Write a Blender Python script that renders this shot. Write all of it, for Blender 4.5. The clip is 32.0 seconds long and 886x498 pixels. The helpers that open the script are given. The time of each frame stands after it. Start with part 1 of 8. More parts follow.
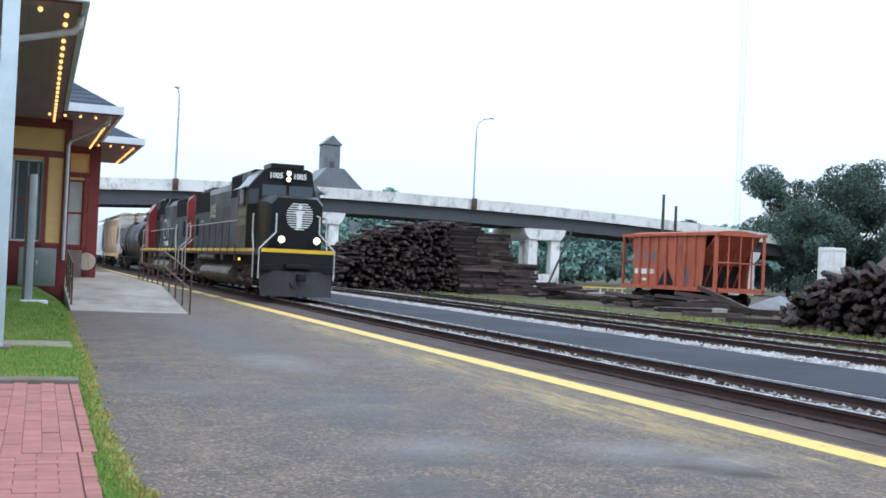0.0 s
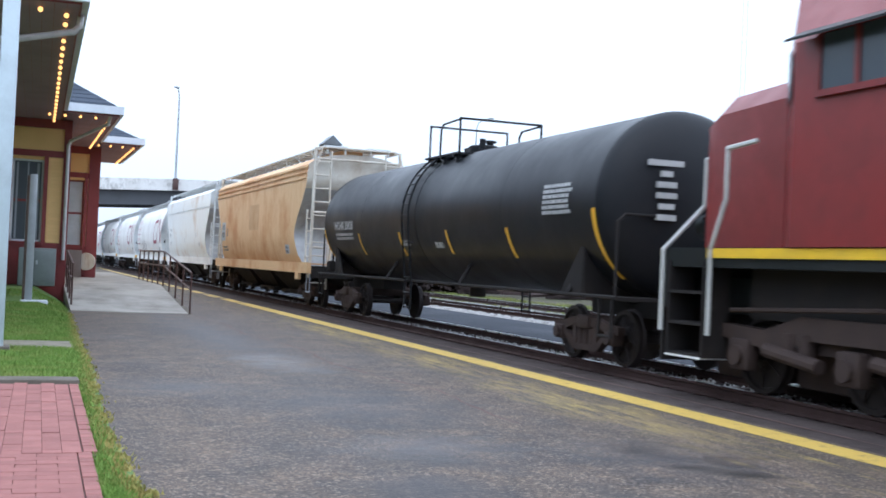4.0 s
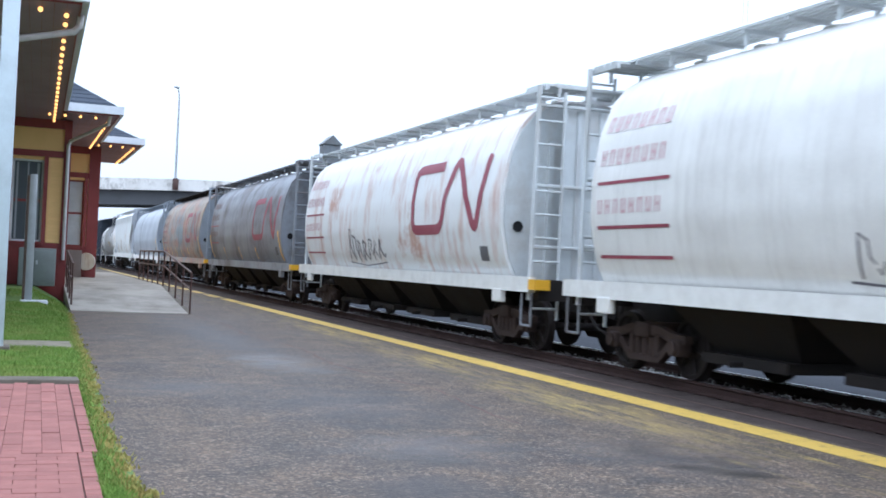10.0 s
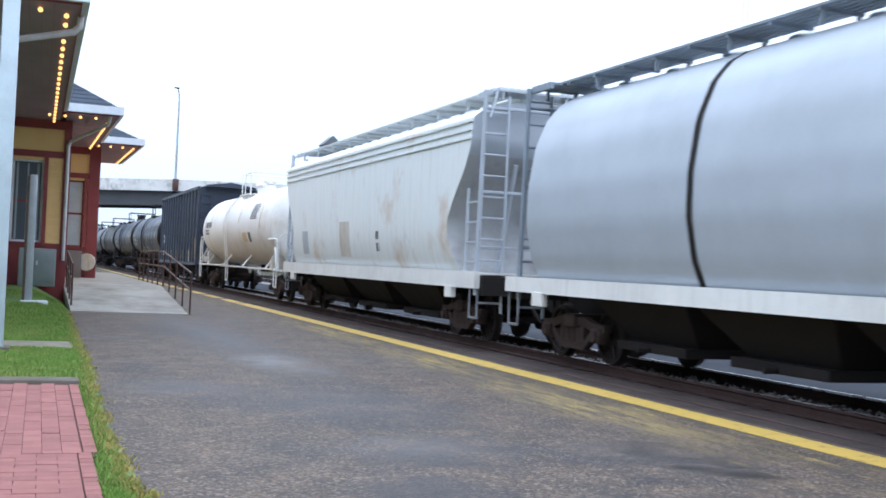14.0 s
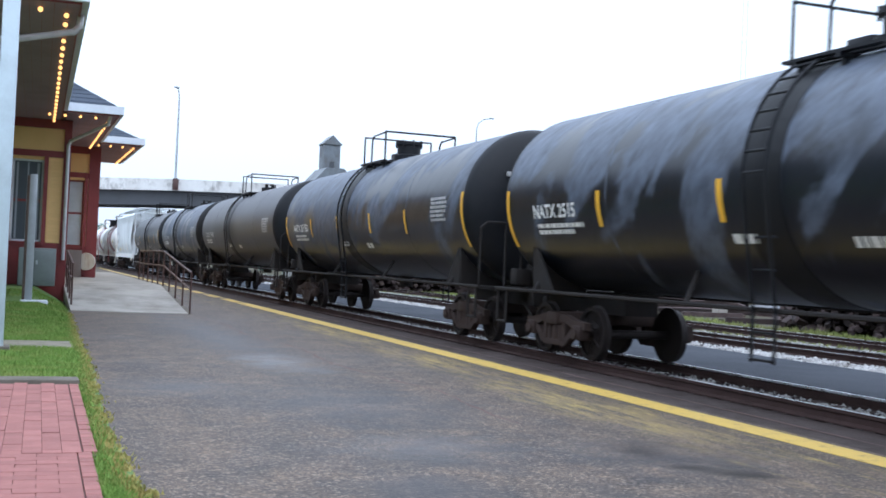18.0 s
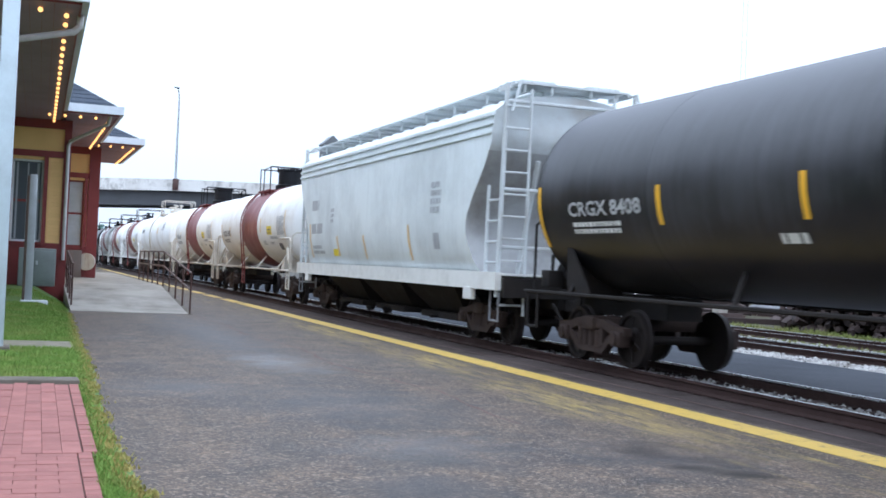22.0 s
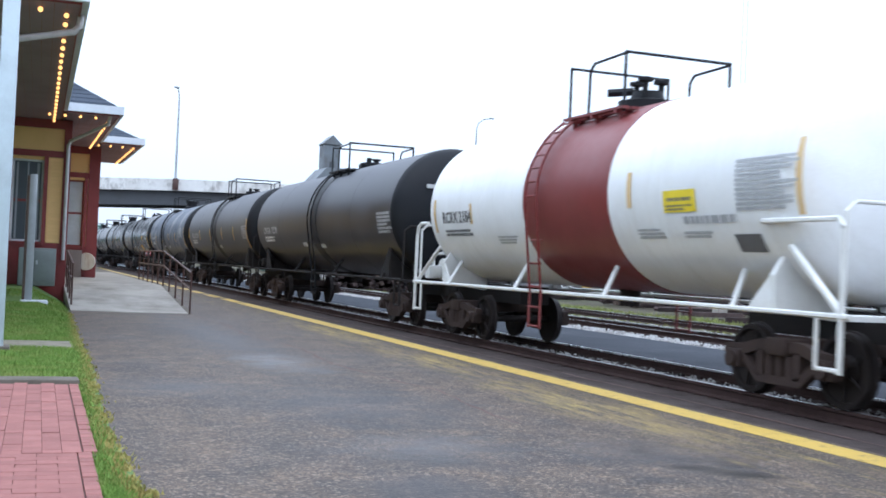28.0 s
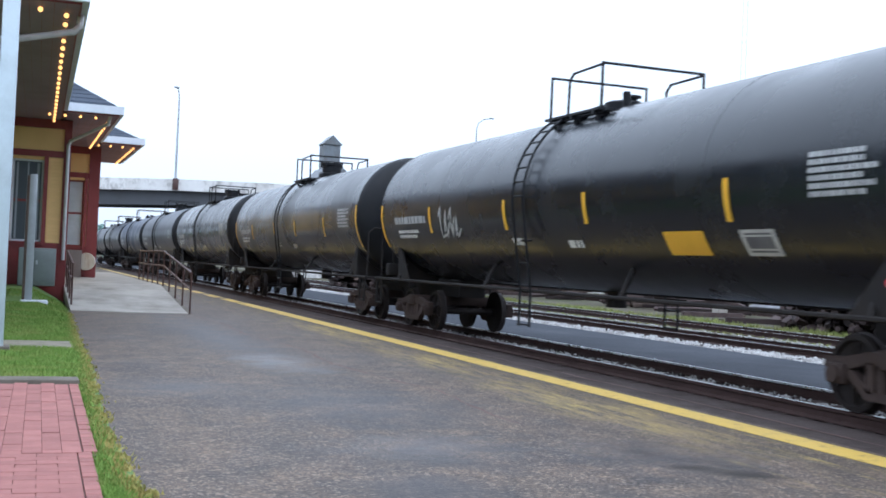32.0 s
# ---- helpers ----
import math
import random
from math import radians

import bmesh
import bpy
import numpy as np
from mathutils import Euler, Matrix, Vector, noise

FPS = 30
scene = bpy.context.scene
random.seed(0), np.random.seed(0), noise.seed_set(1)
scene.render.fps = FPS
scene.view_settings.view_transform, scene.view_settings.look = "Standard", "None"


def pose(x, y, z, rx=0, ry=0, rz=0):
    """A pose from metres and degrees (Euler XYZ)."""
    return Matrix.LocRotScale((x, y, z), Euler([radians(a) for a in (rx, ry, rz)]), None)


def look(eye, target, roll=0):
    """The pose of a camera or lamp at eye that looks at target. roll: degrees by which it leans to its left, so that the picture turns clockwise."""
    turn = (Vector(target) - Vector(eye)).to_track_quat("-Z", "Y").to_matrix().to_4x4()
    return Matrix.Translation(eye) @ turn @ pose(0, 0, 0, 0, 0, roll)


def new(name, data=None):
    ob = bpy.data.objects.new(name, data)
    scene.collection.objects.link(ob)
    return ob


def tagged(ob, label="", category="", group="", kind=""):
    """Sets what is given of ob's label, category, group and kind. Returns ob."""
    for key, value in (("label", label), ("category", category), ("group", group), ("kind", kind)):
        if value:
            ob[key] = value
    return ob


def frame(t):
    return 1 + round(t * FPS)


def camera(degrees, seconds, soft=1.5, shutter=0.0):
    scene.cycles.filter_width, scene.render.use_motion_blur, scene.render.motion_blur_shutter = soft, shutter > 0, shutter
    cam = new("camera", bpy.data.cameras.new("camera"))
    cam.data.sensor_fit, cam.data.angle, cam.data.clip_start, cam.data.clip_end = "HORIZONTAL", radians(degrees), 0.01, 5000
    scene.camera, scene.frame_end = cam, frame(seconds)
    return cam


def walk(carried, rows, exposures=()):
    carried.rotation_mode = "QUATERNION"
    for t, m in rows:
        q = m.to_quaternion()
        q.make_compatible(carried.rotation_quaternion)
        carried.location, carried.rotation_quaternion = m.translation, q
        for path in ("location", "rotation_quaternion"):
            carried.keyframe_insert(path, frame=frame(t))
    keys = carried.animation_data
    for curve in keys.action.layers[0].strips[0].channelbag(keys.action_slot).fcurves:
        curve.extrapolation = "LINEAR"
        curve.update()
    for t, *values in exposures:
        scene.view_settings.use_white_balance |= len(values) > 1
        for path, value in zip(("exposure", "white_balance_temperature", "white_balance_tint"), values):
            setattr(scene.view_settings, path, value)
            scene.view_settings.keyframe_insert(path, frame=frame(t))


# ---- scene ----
# camera: stands still on the platform, world y runs along the tracks, x across them
cam = camera(42.835, 32.0, soft=1.7, shutter=0.15)
# it nods by hundredths of a degree: seconds, nod
NODS = [(0, 0), (4.2, 0), (4.5, 4), (5, 9), (5.5, 10), (6, -4), (6.5, -4), (7, -4), (7.5, 0), (10.5, 0), (11, -4), (11.5, 5), (12, 0), (13.5, 2), (14.5, 3), (15.5, 9), (16, 0), (18, 0), (18.5, 4), (19, 0), (21, 0),
        (21.5, -9), (22, 1), (22.5, 0), (23, 4), (24, 4), (24.5, 0), (26.5, 4), (27, -1), (28, 0), (28.5, 13), (29, 9), (29.5, 13), (30, -4), (30.5, 0), (31, 0), (31.5, -4), (32, 0)]
walk(cam, [(t, pose(0, 0, 1.632, 90.927 + a / 100, -2.608, -20.602)) for t, a in NODS],
     exposures=[(0, 0.0, 6000, 10), (1.5, 0.0, 6000, 10), (4, 0.06, 5900, 13), (5.2, 0.06, 5800, 13), (5.8, 0.06, 5430, 13), (6.2, 0.06, 5430, 13), (6.9, 0.06, 5850, 13), (8, 0.06, 5900, 13), (32, 0.06, 5900, 13)])

TRACK_X, RAIL_Z = 9.9, 0.17          # running track: centre line and top of rail
SEC = 32.0


def travelled(t):
    """Metres that the train has gone since the start."""
    return 18.083 * t


# ---- light: bright overcast sky, a very soft sun ----
world = bpy.data.worlds.new("overcast_sky")
scene.world = world
world.use_nodes = True
wn, wl = world.node_tree.nodes, world.node_tree.links
sky = wn.new("ShaderNodeTexSky")
sky.sky_type, sky.sun_disc, sky.sun_elevation, sky.sun_rotation = "NISHITA", False, radians(48), radians(150)
sky.air_density, sky.dust_density = 1.0, 4.0
cloud = wn.new("ShaderNodeMix")
cloud.data_type = "RGBA"
cloud.inputs[0].default_value = 0.9
cloud.inputs[7].default_value = (15.8, 17.9, 20.0, 1)
wl.new(sky.outputs[0], cloud.inputs[6])
# an overcast sky is brightest overhead and dimmer towards the horizon
way, up, lift, dome_sky = wn.new("ShaderNodeTexCoord"), wn.new("ShaderNodeSeparateXYZ"), wn.new("ShaderNodeMapRange"), wn.new("ShaderNodeVectorMath")
wl.new(way.outputs["Generated"], up.inputs[0])
wl.new(up.outputs[2], lift.inputs[0])
lift.inputs[1].default_value, lift.inputs[2].default_value, lift.inputs[3].default_value, lift.inputs[4].default_value = 0.0, 1.0, 0.55, 1.6
dome_sky.operation = "SCALE"
wl.new(cloud.outputs[2], dome_sky.inputs[0])
wl.new(lift.outputs[0], dome_sky.inputs["Scale"])
wl.new(dome_sky.outputs[0], wn["Background"].inputs[0])
wn["Background"].inputs[1].default_value = 0.108
sun = new("sun", bpy.data.lights.new("sun", "SUN"))
sun.data.energy, sun.data.angle, sun.data.color = 0.45, radians(25), (1, 0.98, 0.95)
sun.matrix_world = look((0, 0, 60), (22, 34, 10))


# ---- mesh tools ----
def B():
    return bmesh.new()


def box(bm, x0, x1, y0, y1, z0, z1):
    v = [bm.verts.new((x, y, z)) for x in (x0, x1) for y in (y0, y1) for z in (z0, z1)]
    for f in ((0, 1, 3, 2), (4, 6, 7, 5), (0, 4, 5, 1), (2, 3, 7, 6), (0, 2, 6, 4), (1, 5, 7, 3)):
        bm.faces.new([v[i] for i in f])
    return bm


def bevel_box(bm, x0, x1, y0, y1, z0, z1, b=0.02):
    t = bmesh.new()
    box(t, x0, x1, y0, y1, z0, z1)
    bmesh.ops.bevel(t, geom=t.edges[:], offset=b, segments=2, affect="EDGES", profile=0.5)
    me = bpy.data.meshes.new("tmp")
    t.to_mesh(me)
    t.free()
    bm.from_mesh(me)
    bpy.data.meshes.remove(me)
    return bm


def rod(bm, p, q, r, n=8, r2=None):
    p, q = Vector(p), Vector(q)
    d = q - p
    if d.length < 1e-6:
        return bm
    m = Matrix.Translation((p + q) / 2) @ d.to_track_quat("Z", "Y").to_matrix().to_4x4()
    bmesh.ops.create_cone(bm, cap_ends=True, segments=n, radius1=r, radius2=r if r2 is None else r2, depth=d.length, matrix=m)
    return bm


def pipe(bm, pts, r, n=6):
    for p, q in zip(pts, pts[1:]):
        e = (Vector(q) - Vector(p)).normalized() * r * 0.6
        rod(bm, Vector(p) - e, Vector(q) + e, r, n)
    return bm


def grid(bm, rows, close=False):
    vs = [[bm.verts.new(p) for p in row] for row in rows]
    for a, b in zip(vs, vs[1:]):
        k = len(a)
        for i in range(k if close else k - 1):
            j = (i + 1) % k
            bm.faces.new((a[i], a[j], b[j], b[i]))
    return vs


def loft(bm, rows):
    """Closed rings one after another, with caps."""
    vs = grid(bm, rows, True)
    bm.faces.new(vs[0])
    bm.faces.new(vs[-1][::-1])
    return bm


def ext_y(bm, poly, y0, y1):
    return loft(bm, [[(x, y, z) for x, z in poly] for y in (y0, y1)])


def ext_x(bm, poly, x0, x1):
    return loft(bm, [[(x, y, z) for y, z in poly] for x in (x0, x1)])


def ext_z(bm, poly, z0, z1):
    return loft(bm, [[(x, y, z) for x, y in poly] for z in (z0, z1)])


def lathe(bm, prof, n=32, axis="y", c=(0, 0, 0)):
    rows = []
    for a, r in prof:
        ring = []
        for i in range(n):
            t = 2 * math.pi * i / n
            u, v = r * math.cos(t), r * math.sin(t)
            ring.append({"y": (c[0] + u, c[1] + a, c[2] + v), "x": (c[0] + a, c[1] + u, c[2] + v), "z": (c[0] + u, c[1] + v, c[2] + a)}[axis])
        rows.append(ring)
    return loft(bm, rows)


def to_mesh(name, bm, material, smooth=35):
    bmesh.ops.recalc_face_normals(bm, faces=bm.faces[:])
    me = bpy.data.meshes.new(name)
    bm.to_mesh(me)
    bm.free()
    me.materials.append(material)
    if smooth:
        me.polygons.foreach_set("use_smooth", [True] * len(me.polygons))
        me.set_sharp_from_angle(angle=radians(smooth))
    return me


def part(name, bm, material, parent, label="", smooth=35, m=None):
    """One mesh object under a thing or under a part; bm may be a mesh that others use too."""
    me = to_mesh(name, bm, material, smooth) if isinstance(bm, bmesh.types.BMesh) else bm
    ob = new(name, me)
    ob.parent = parent
    if m is not None:
        ob.matrix_basis = m
    return tagged(ob, label)


def thing(name, label, category, m=None, group="", kind=""):
    ob = new(name)
    ob.empty_display_size = 0.3
    if m is not None:
        ob.matrix_basis = m
    return tagged(ob, label, category, group, kind)


def solid(name, bm, material, label, category="", kind="", smooth=35, m=None, group=""):
    ob = new(name, to_mesh(name, bm, material, smooth) if isinstance(bm, bmesh.types.BMesh) else bm)
    if m is not None:
        ob.matrix_basis = m
    return tagged(ob, label, category, group, kind)


def from_arrays(name, verts, faces, material, smooth=0):
    me = bpy.data.meshes.new(name)
    me.from_pydata(verts.tolist() if hasattr(verts, "tolist") else verts, [], faces.tolist() if hasattr(faces, "tolist") else faces)
    me.materials.append(material)
    if smooth:
        me.polygons.foreach_set("use_smooth", [True] * len(me.polygons))
    return me


# ---- materials ----
def nodes_of(name):
    m = bpy.data.materials.new(name)
    m.use_nodes = True
    nt = m.node_tree
    return m, nt.nodes, nt.links, nt.nodes["Principled BSDF"]


def mapped(nd, lk, scale=(1, 1, 1), shift=True):
    tc, mp = nd.new("ShaderNodeTexCoord"), nd.new("ShaderNodeMapping")
    mp.inputs["Scale"].default_value = scale
    lk.new(tc.outputs["Object"], mp.inputs[0])
    if shift:
        oi, vm = nd.new("ShaderNodeObjectInfo"), nd.new("ShaderNodeVectorMath")
        vm.operation = "MULTIPLY"
        vm.inputs[1].default_value = (37, 53, 71)
        lk.new(oi.outputs["Random"], vm.inputs[0])
        lk.new(vm.outputs[0], mp.inputs["Location"])
    return mp.outputs[0]


def noise_of(nd, lk, vec, scale, detail=5, rough=0.6):
    n = nd.new("ShaderNodeTexNoise")
    n.inputs["Scale"].default_value, n.inputs["Detail"].default_value, n.inputs["Roughness"].default_value = scale, detail, rough
    lk.new(vec, n.inputs["Vector"])
    return n.outputs[0]


def ramp_of(nd, lk, fac, a, b, lo=0.0, hi=1.0):
    r = nd.new("ShaderNodeMapRange")
    r.inputs[1].default_value, r.inputs[2].default_value, r.inputs[3].default_value, r.inputs[4].default_value = a, b, lo, hi
    lk.new(fac, r.inputs[0])
    return r.outputs[0]


def mix_of(nd, lk, fac, a, b, blend="MIX"):
    m = nd.new("ShaderNodeMix")
    m.data_type, m.blend_type = "RGBA", blend
    for i, v in ((0, fac), (6, a), (7, b)):
        if isinstance(v, (int, float)):
            m.inputs[i].default_value = v
        elif isinstance(v, tuple):
            m.inputs[i].default_value = (*v[:3], 1)
        else:
            lk.new(v, m.inputs[i])
    return m.outputs[2]


def bump_of(nd, lk, bsdf, height, strength=0.3, dist=0.01):
    b = nd.new("ShaderNodeBump")
    b.inputs["Strength"].default_value, b.inputs["Distance"].default_value = strength, dist
    lk.new(height, b.inputs["Height"])
    lk.new(b.outputs[0], bsdf.inputs["Normal"])


def spot(nd, lk, v, cx, cy, rx, ry, wobble, turn=0.0, rim=0.1):
    """1 inside a ragged oval on the ground, 0 outside."""
    mp, ln, add = nd.new("ShaderNodeMapping"), nd.new("ShaderNodeVectorMath"), nd.new("ShaderNodeMath")
    mp.vector_type = "TEXTURE"
    mp.inputs["Location"].default_value, mp.inputs["Rotation"].default_value, mp.inputs["Scale"].default_value = (cx, cy, 0), (0, 0, radians(turn)), (rx, ry, 1)
    lk.new(v, mp.inputs[0])
    ln.operation, add.operation = "LENGTH", "ADD"
    lk.new(mp.outputs[0], ln.inputs[0])
    lk.new(ln.outputs["Value"], add.inputs[0])
    lk.new(wobble, add.inputs[1])
    return ramp_of(nd, lk, add.outputs[0], rim, 1.25, 1, 0)


def calc(nd, lk, how, a, b):
    m = nd.new("ShaderNodeMath")
    m.operation = how
    for i, v in ((0, a), (1, b)):
        if isinstance(v, (int, float)):
            m.inputs[i].default_value = v
        else:
            lk.new(v, m.inputs[i])
    return m.outputs[0]


def surface(name, c, rough=0.6, metal=0.0, grime=(0.05, 0.045, 0.04), amount=0.25, size=0.8, streak=None, streaks=0.0, fine=60.0, bump=0.15, spread=0.12, vary=0.0, spec=0.5, lo=0.42, hi=0.78, narrow=5.0):
    """Paint, wood, metal, stone: colour with large stains, vertical streaks, fine grain, uneven gloss and relief."""
    m, nd, lk, bs = nodes_of(name)
    v = mapped(nd, lk)
    big = noise_of(nd, lk, v, size, 6, 0.65)
    col = mix_of(nd, lk, ramp_of(nd, lk, big, lo, hi, 0, amount), c, grime)
    if streak:
        vs = mapped(nd, lk, (0.6, narrow, 0.35))
        st = noise_of(nd, lk, vs, 1.6, 5, 0.7)
        col = mix_of(nd, lk, ramp_of(nd, lk, st, 0.5, 0.72, 0, streaks), col, streak)
    fn = noise_of(nd, lk, v, fine, 3, 0.6)
    col = mix_of(nd, lk, 1.0, col, mix_of(nd, lk, fn, (1 - spread,) * 3, (1 + spread,) * 3), "MULTIPLY")
    if vary:
        oi = nd.new("ShaderNodeObjectInfo")
        col = mix_of(nd, lk, 1.0, col, mix_of(nd, lk, oi.outputs["Random"], (1 - vary,) * 3, (1 + vary,) * 3), "MULTIPLY")
    lk.new(col, bs.inputs["Base Color"])
    lk.new(ramp_of(nd, lk, big, 0.3, 0.8, max(0.05, rough - 0.12), min(1, rough + 0.15)), bs.inputs["Roughness"])
    bs.inputs["Metallic"].default_value = metal
    bs.inputs["Specular IOR Level"].default_value = spec
    bump_of(nd, lk, bs, fn, bump, 0.008)
    return m


def glowing(name, c, power):
    m, nd, lk, bs = nodes_of(name)
    bs.inputs["Base Color"].default_value = (*c, 1)
    bs.inputs["Emission Color"].default_value = (*c, 1)
    bs.inputs["Emission Strength"].default_value = power
    return m


def glass_dark(name, c=(0.03, 0.035, 0.04)):
    m, nd, lk, bs = nodes_of(name)
    bs.inputs["Base Color"].default_value = (*c, 1)
    bs.inputs["Roughness"].default_value = 0.22
    v = mapped(nd, lk)
    bump_of(nd, lk, bs, noise_of(nd, lk, v, 1.2, 2), 0.08, 0.02)
    return m
RUST, DIRT = (0.2, 0.075, 0.03), (0.07, 0.06, 0.05)
M_asphalt_far = surface("worn_asphalt_road", (0.038, 0.042, 0.052), 0.85, grime=(0.027, 0.029, 0.034), amount=0.5, size=0.3, fine=60, bump=0.4, spread=0.3, spec=0.1)
M_concrete = surface("pale_concrete", (0.33, 0.302, 0.268), 0.85, grime=(0.15, 0.135, 0.118), amount=0.9, size=0.9, fine=70, bump=0.3, spec=0.25)
M_kerb = surface("weathered_kerb", (0.14, 0.12, 0.1), 0.85, grime=(0.07, 0.062, 0.045), amount=0.7, size=2, bump=0.4, spec=0.2)
M_paver = surface("red_paver", (0.275, 0.112, 0.098), 0.8, grime=(0.18, 0.085, 0.075), amount=0.7, size=2.2, fine=120, bump=0.4, vary=0.11, spec=0.25)
M_sand = surface("dark_joint_sand", (0.12, 0.07, 0.058), 0.95, amount=0.3, fine=160, bump=0.5)
M_soil = surface("earth_and_gravel", (0.085, 0.073, 0.055), 0.95, grime=(0.05, 0.065, 0.025), amount=0.8, size=0.25, fine=50, bump=0.6, spread=0.35, spec=0.08)
M_lawn = surface("lawn_soil", (0.085, 0.15, 0.03), 0.95, grime=(0.1, 0.13, 0.04), amount=0.6, size=0.8, fine=60, bump=0.6, spread=0.3)
M_bed = surface("ballast_bed", (0.062, 0.053, 0.052), 0.95, grime=(0.03, 0.025, 0.024), amount=0.8, size=1.2, fine=30, bump=0.9, spread=0.5, spec=0.08)
M_stone = surface("ballast_stone", (0.44, 0.43, 0.42), 0.9, grime=(0.1, 0.085, 0.075), amount=1.0, size=1.6, fine=12, bump=0.2, spread=0.45, spec=0.1)
M_rail_side = surface("rusty_rail", (0.05, 0.03, 0.027), 0.85, grime=(0.03, 0.02, 0.018), amount=0.6, size=2, bump=0.3, spec=0.15)
M_rail_top = surface("polished_rail_head", (0.8, 0.82, 0.86), 0.3, metal=1.0, grime=(0.45, 0.45, 0.47), amount=0.3, size=4, bump=0.02)
M_tie = surface("creosoted_tie", (0.05, 0.036, 0.034), 0.9, grime=(0.02, 0.014, 0.0135), amount=0.75, size=2, fine=25, bump=0.8, vary=0.7, spread=0.5, spec=0.2)
M_tie_pale = surface("weathered_tie", (0.1, 0.074, 0.062), 0.9, grime=(0.05, 0.034, 0.032), amount=0.7, size=3, fine=35, bump=0.7, vary=0.4, spec=0.2)
M_bridge = surface("white_bridge_concrete", (0.72, 0.71, 0.69), 0.85, grime=(0.25, 0.22, 0.19), amount=0.45, size=0.35, streak=(0.12, 0.1, 0.09), streaks=0.75, fine=20)
M_girder = surface("dark_bridge_girder", (0.06, 0.065, 0.075), 0.7, amount=0.4, size=0.4)
M_tin = surface("grey_corrugated_tin", (0.16, 0.18, 0.2), 0.6, metal=0.2, grime=(0.09, 0.075, 0.065), amount=0.6, size=0.3, streak=(0.09, 0.075, 0.065), streaks=0.6)
M_steel = surface("galvanised_steel", (0.4, 0.43, 0.46), 0.5, metal=0.4, amount=0.25, size=2)
M_handrail = surface("brown_painted_rail", (0.075, 0.035, 0.03), 0.5, amount=0.3, size=3)
M_yellow_wall = surface("ochre_wall_paint", (0.76, 0.5, 0.2), 0.65, grime=(0.5, 0.32, 0.12), amount=0.3, size=0.8, bump=0.1)
M_maroon = surface("maroon_trim_paint", (0.2, 0.026, 0.027), 0.5, grime=(0.1, 0.022, 0.022), amount=0.35, size=1.5)
M_soffit = surface("mauve_soffit_boards", (0.3, 0.215, 0.265), 0.85, amount=0.2, size=0.7, spec=0.2)
M_fascia = surface("white_fascia_paint", (0.62, 0.66, 0.72), 0.5, amount=0.2, size=1.5)
M_shingle = surface("dark_slate_shingle", (0.045, 0.058, 0.082), 0.75, grime=(0.03, 0.034, 0.045), amount=0.5, size=2, vary=0.25, bump=0.4, spec=0.25)
M_gutter = surface("pale_metal_downspout", (0.5, 0.5, 0.5), 0.45, metal=0.2, amount=0.25, size=3)
M_column = surface("pale_blue_column_paint", (0.5, 0.58, 0.64), 0.4, amount=0.25, size=1.2, streak=(0.3, 0.3, 0.3), streaks=0.3)
M_pane = surface("window_glass", (0.05, 0.065, 0.08), 0.38, grime=(0.09, 0.11, 0.13), amount=0.5, size=1.2, bump=0.0)
M_pane_pale = surface("blinded_window_glass", (0.46, 0.52, 0.57), 0.4, grime=(0.2, 0.23, 0.26), amount=0.5, size=1.5, bump=0.02)
M_bulb = glowing("warm_bulb", (1.0, 0.5, 0.15), 2.0)
M_grey_box = surface("grey_cabinet_paint", (0.17, 0.2, 0.2), 0.5, amount=0.3, size=2)
M_leaf = surface("dark_green_leaves", (0.062, 0.105, 0.08), 0.75, grime=(0.028, 0.05, 0.038), amount=0.8, size=0.4, fine=9, spread=0.4, vary=0.25, bump=0)
# distant haze put into the leaf colour: pale and bluish
M_leaf_far = surface("haze_paled_leaves", (0.23, 0.36, 0.32), 0.95, grime=(0.15, 0.25, 0.24), amount=0.8, size=0.12, fine=4, spread=0.3, bump=0, spec=0.05)
M_bark = surface("tree_bark", (0.08, 0.06, 0.045), 0.9, amount=0.5, size=3, bump=0.8)
M_grass = surface("grass_blades", (0.15, 0.245, 0.05), 0.8, grime=(0.29, 0.29, 0.1), amount=1.0, size=1.3, fine=20, spread=0.4, bump=0, spec=0.2, lo=0.47)
M_weed = surface("trackside_weeds", (0.18, 0.22, 0.065), 0.85, grime=(0.27, 0.22, 0.11), amount=0.85, size=0.5, fine=8, spread=0.35, bump=0, spec=0.1)
M_orange = surface("faded_orange_paint", (0.43, 0.11, 0.06), 0.75, grime=(0.16, 0.055, 0.04), amount=0.75, size=0.6, streak=(0.13, 0.05, 0.035), streaks=0.6, spec=0.3)
M_orange_dark = surface("shaded_orange_frame", (0.3, 0.07, 0.04), 0.7, grime=(0.1, 0.035, 0.025), amount=0.6, size=1)
M_pole = surface("weathered_pole_wood", (0.055, 0.045, 0.04), 0.9, amount=0.4, size=3)
M_chalk = surface("white_tank_paint", (0.55, 0.56, 0.55), 0.6, grime=(0.25, 0.17, 0.11), amount=0.5, size=0.9, streak=(0.22, 0.11, 0.06), streaks=0.5)
M_gravel = surface("grey_gravel", (0.2, 0.205, 0.22), 0.95, amount=0.4, size=2, fine=30, bump=0.8, spread=0.4, spec=0.1)
# rolling stock
M_black_gloss = surface("newer_black_paint", (0.006, 0.008, 0.012), 0.29, grime=(0.022, 0.024, 0.03), amount=0.6, size=0.5, streak=(0.03, 0.032, 0.037), streaks=0.3, bump=0.03, spec=0.5, lo=0.48, hi=0.62)

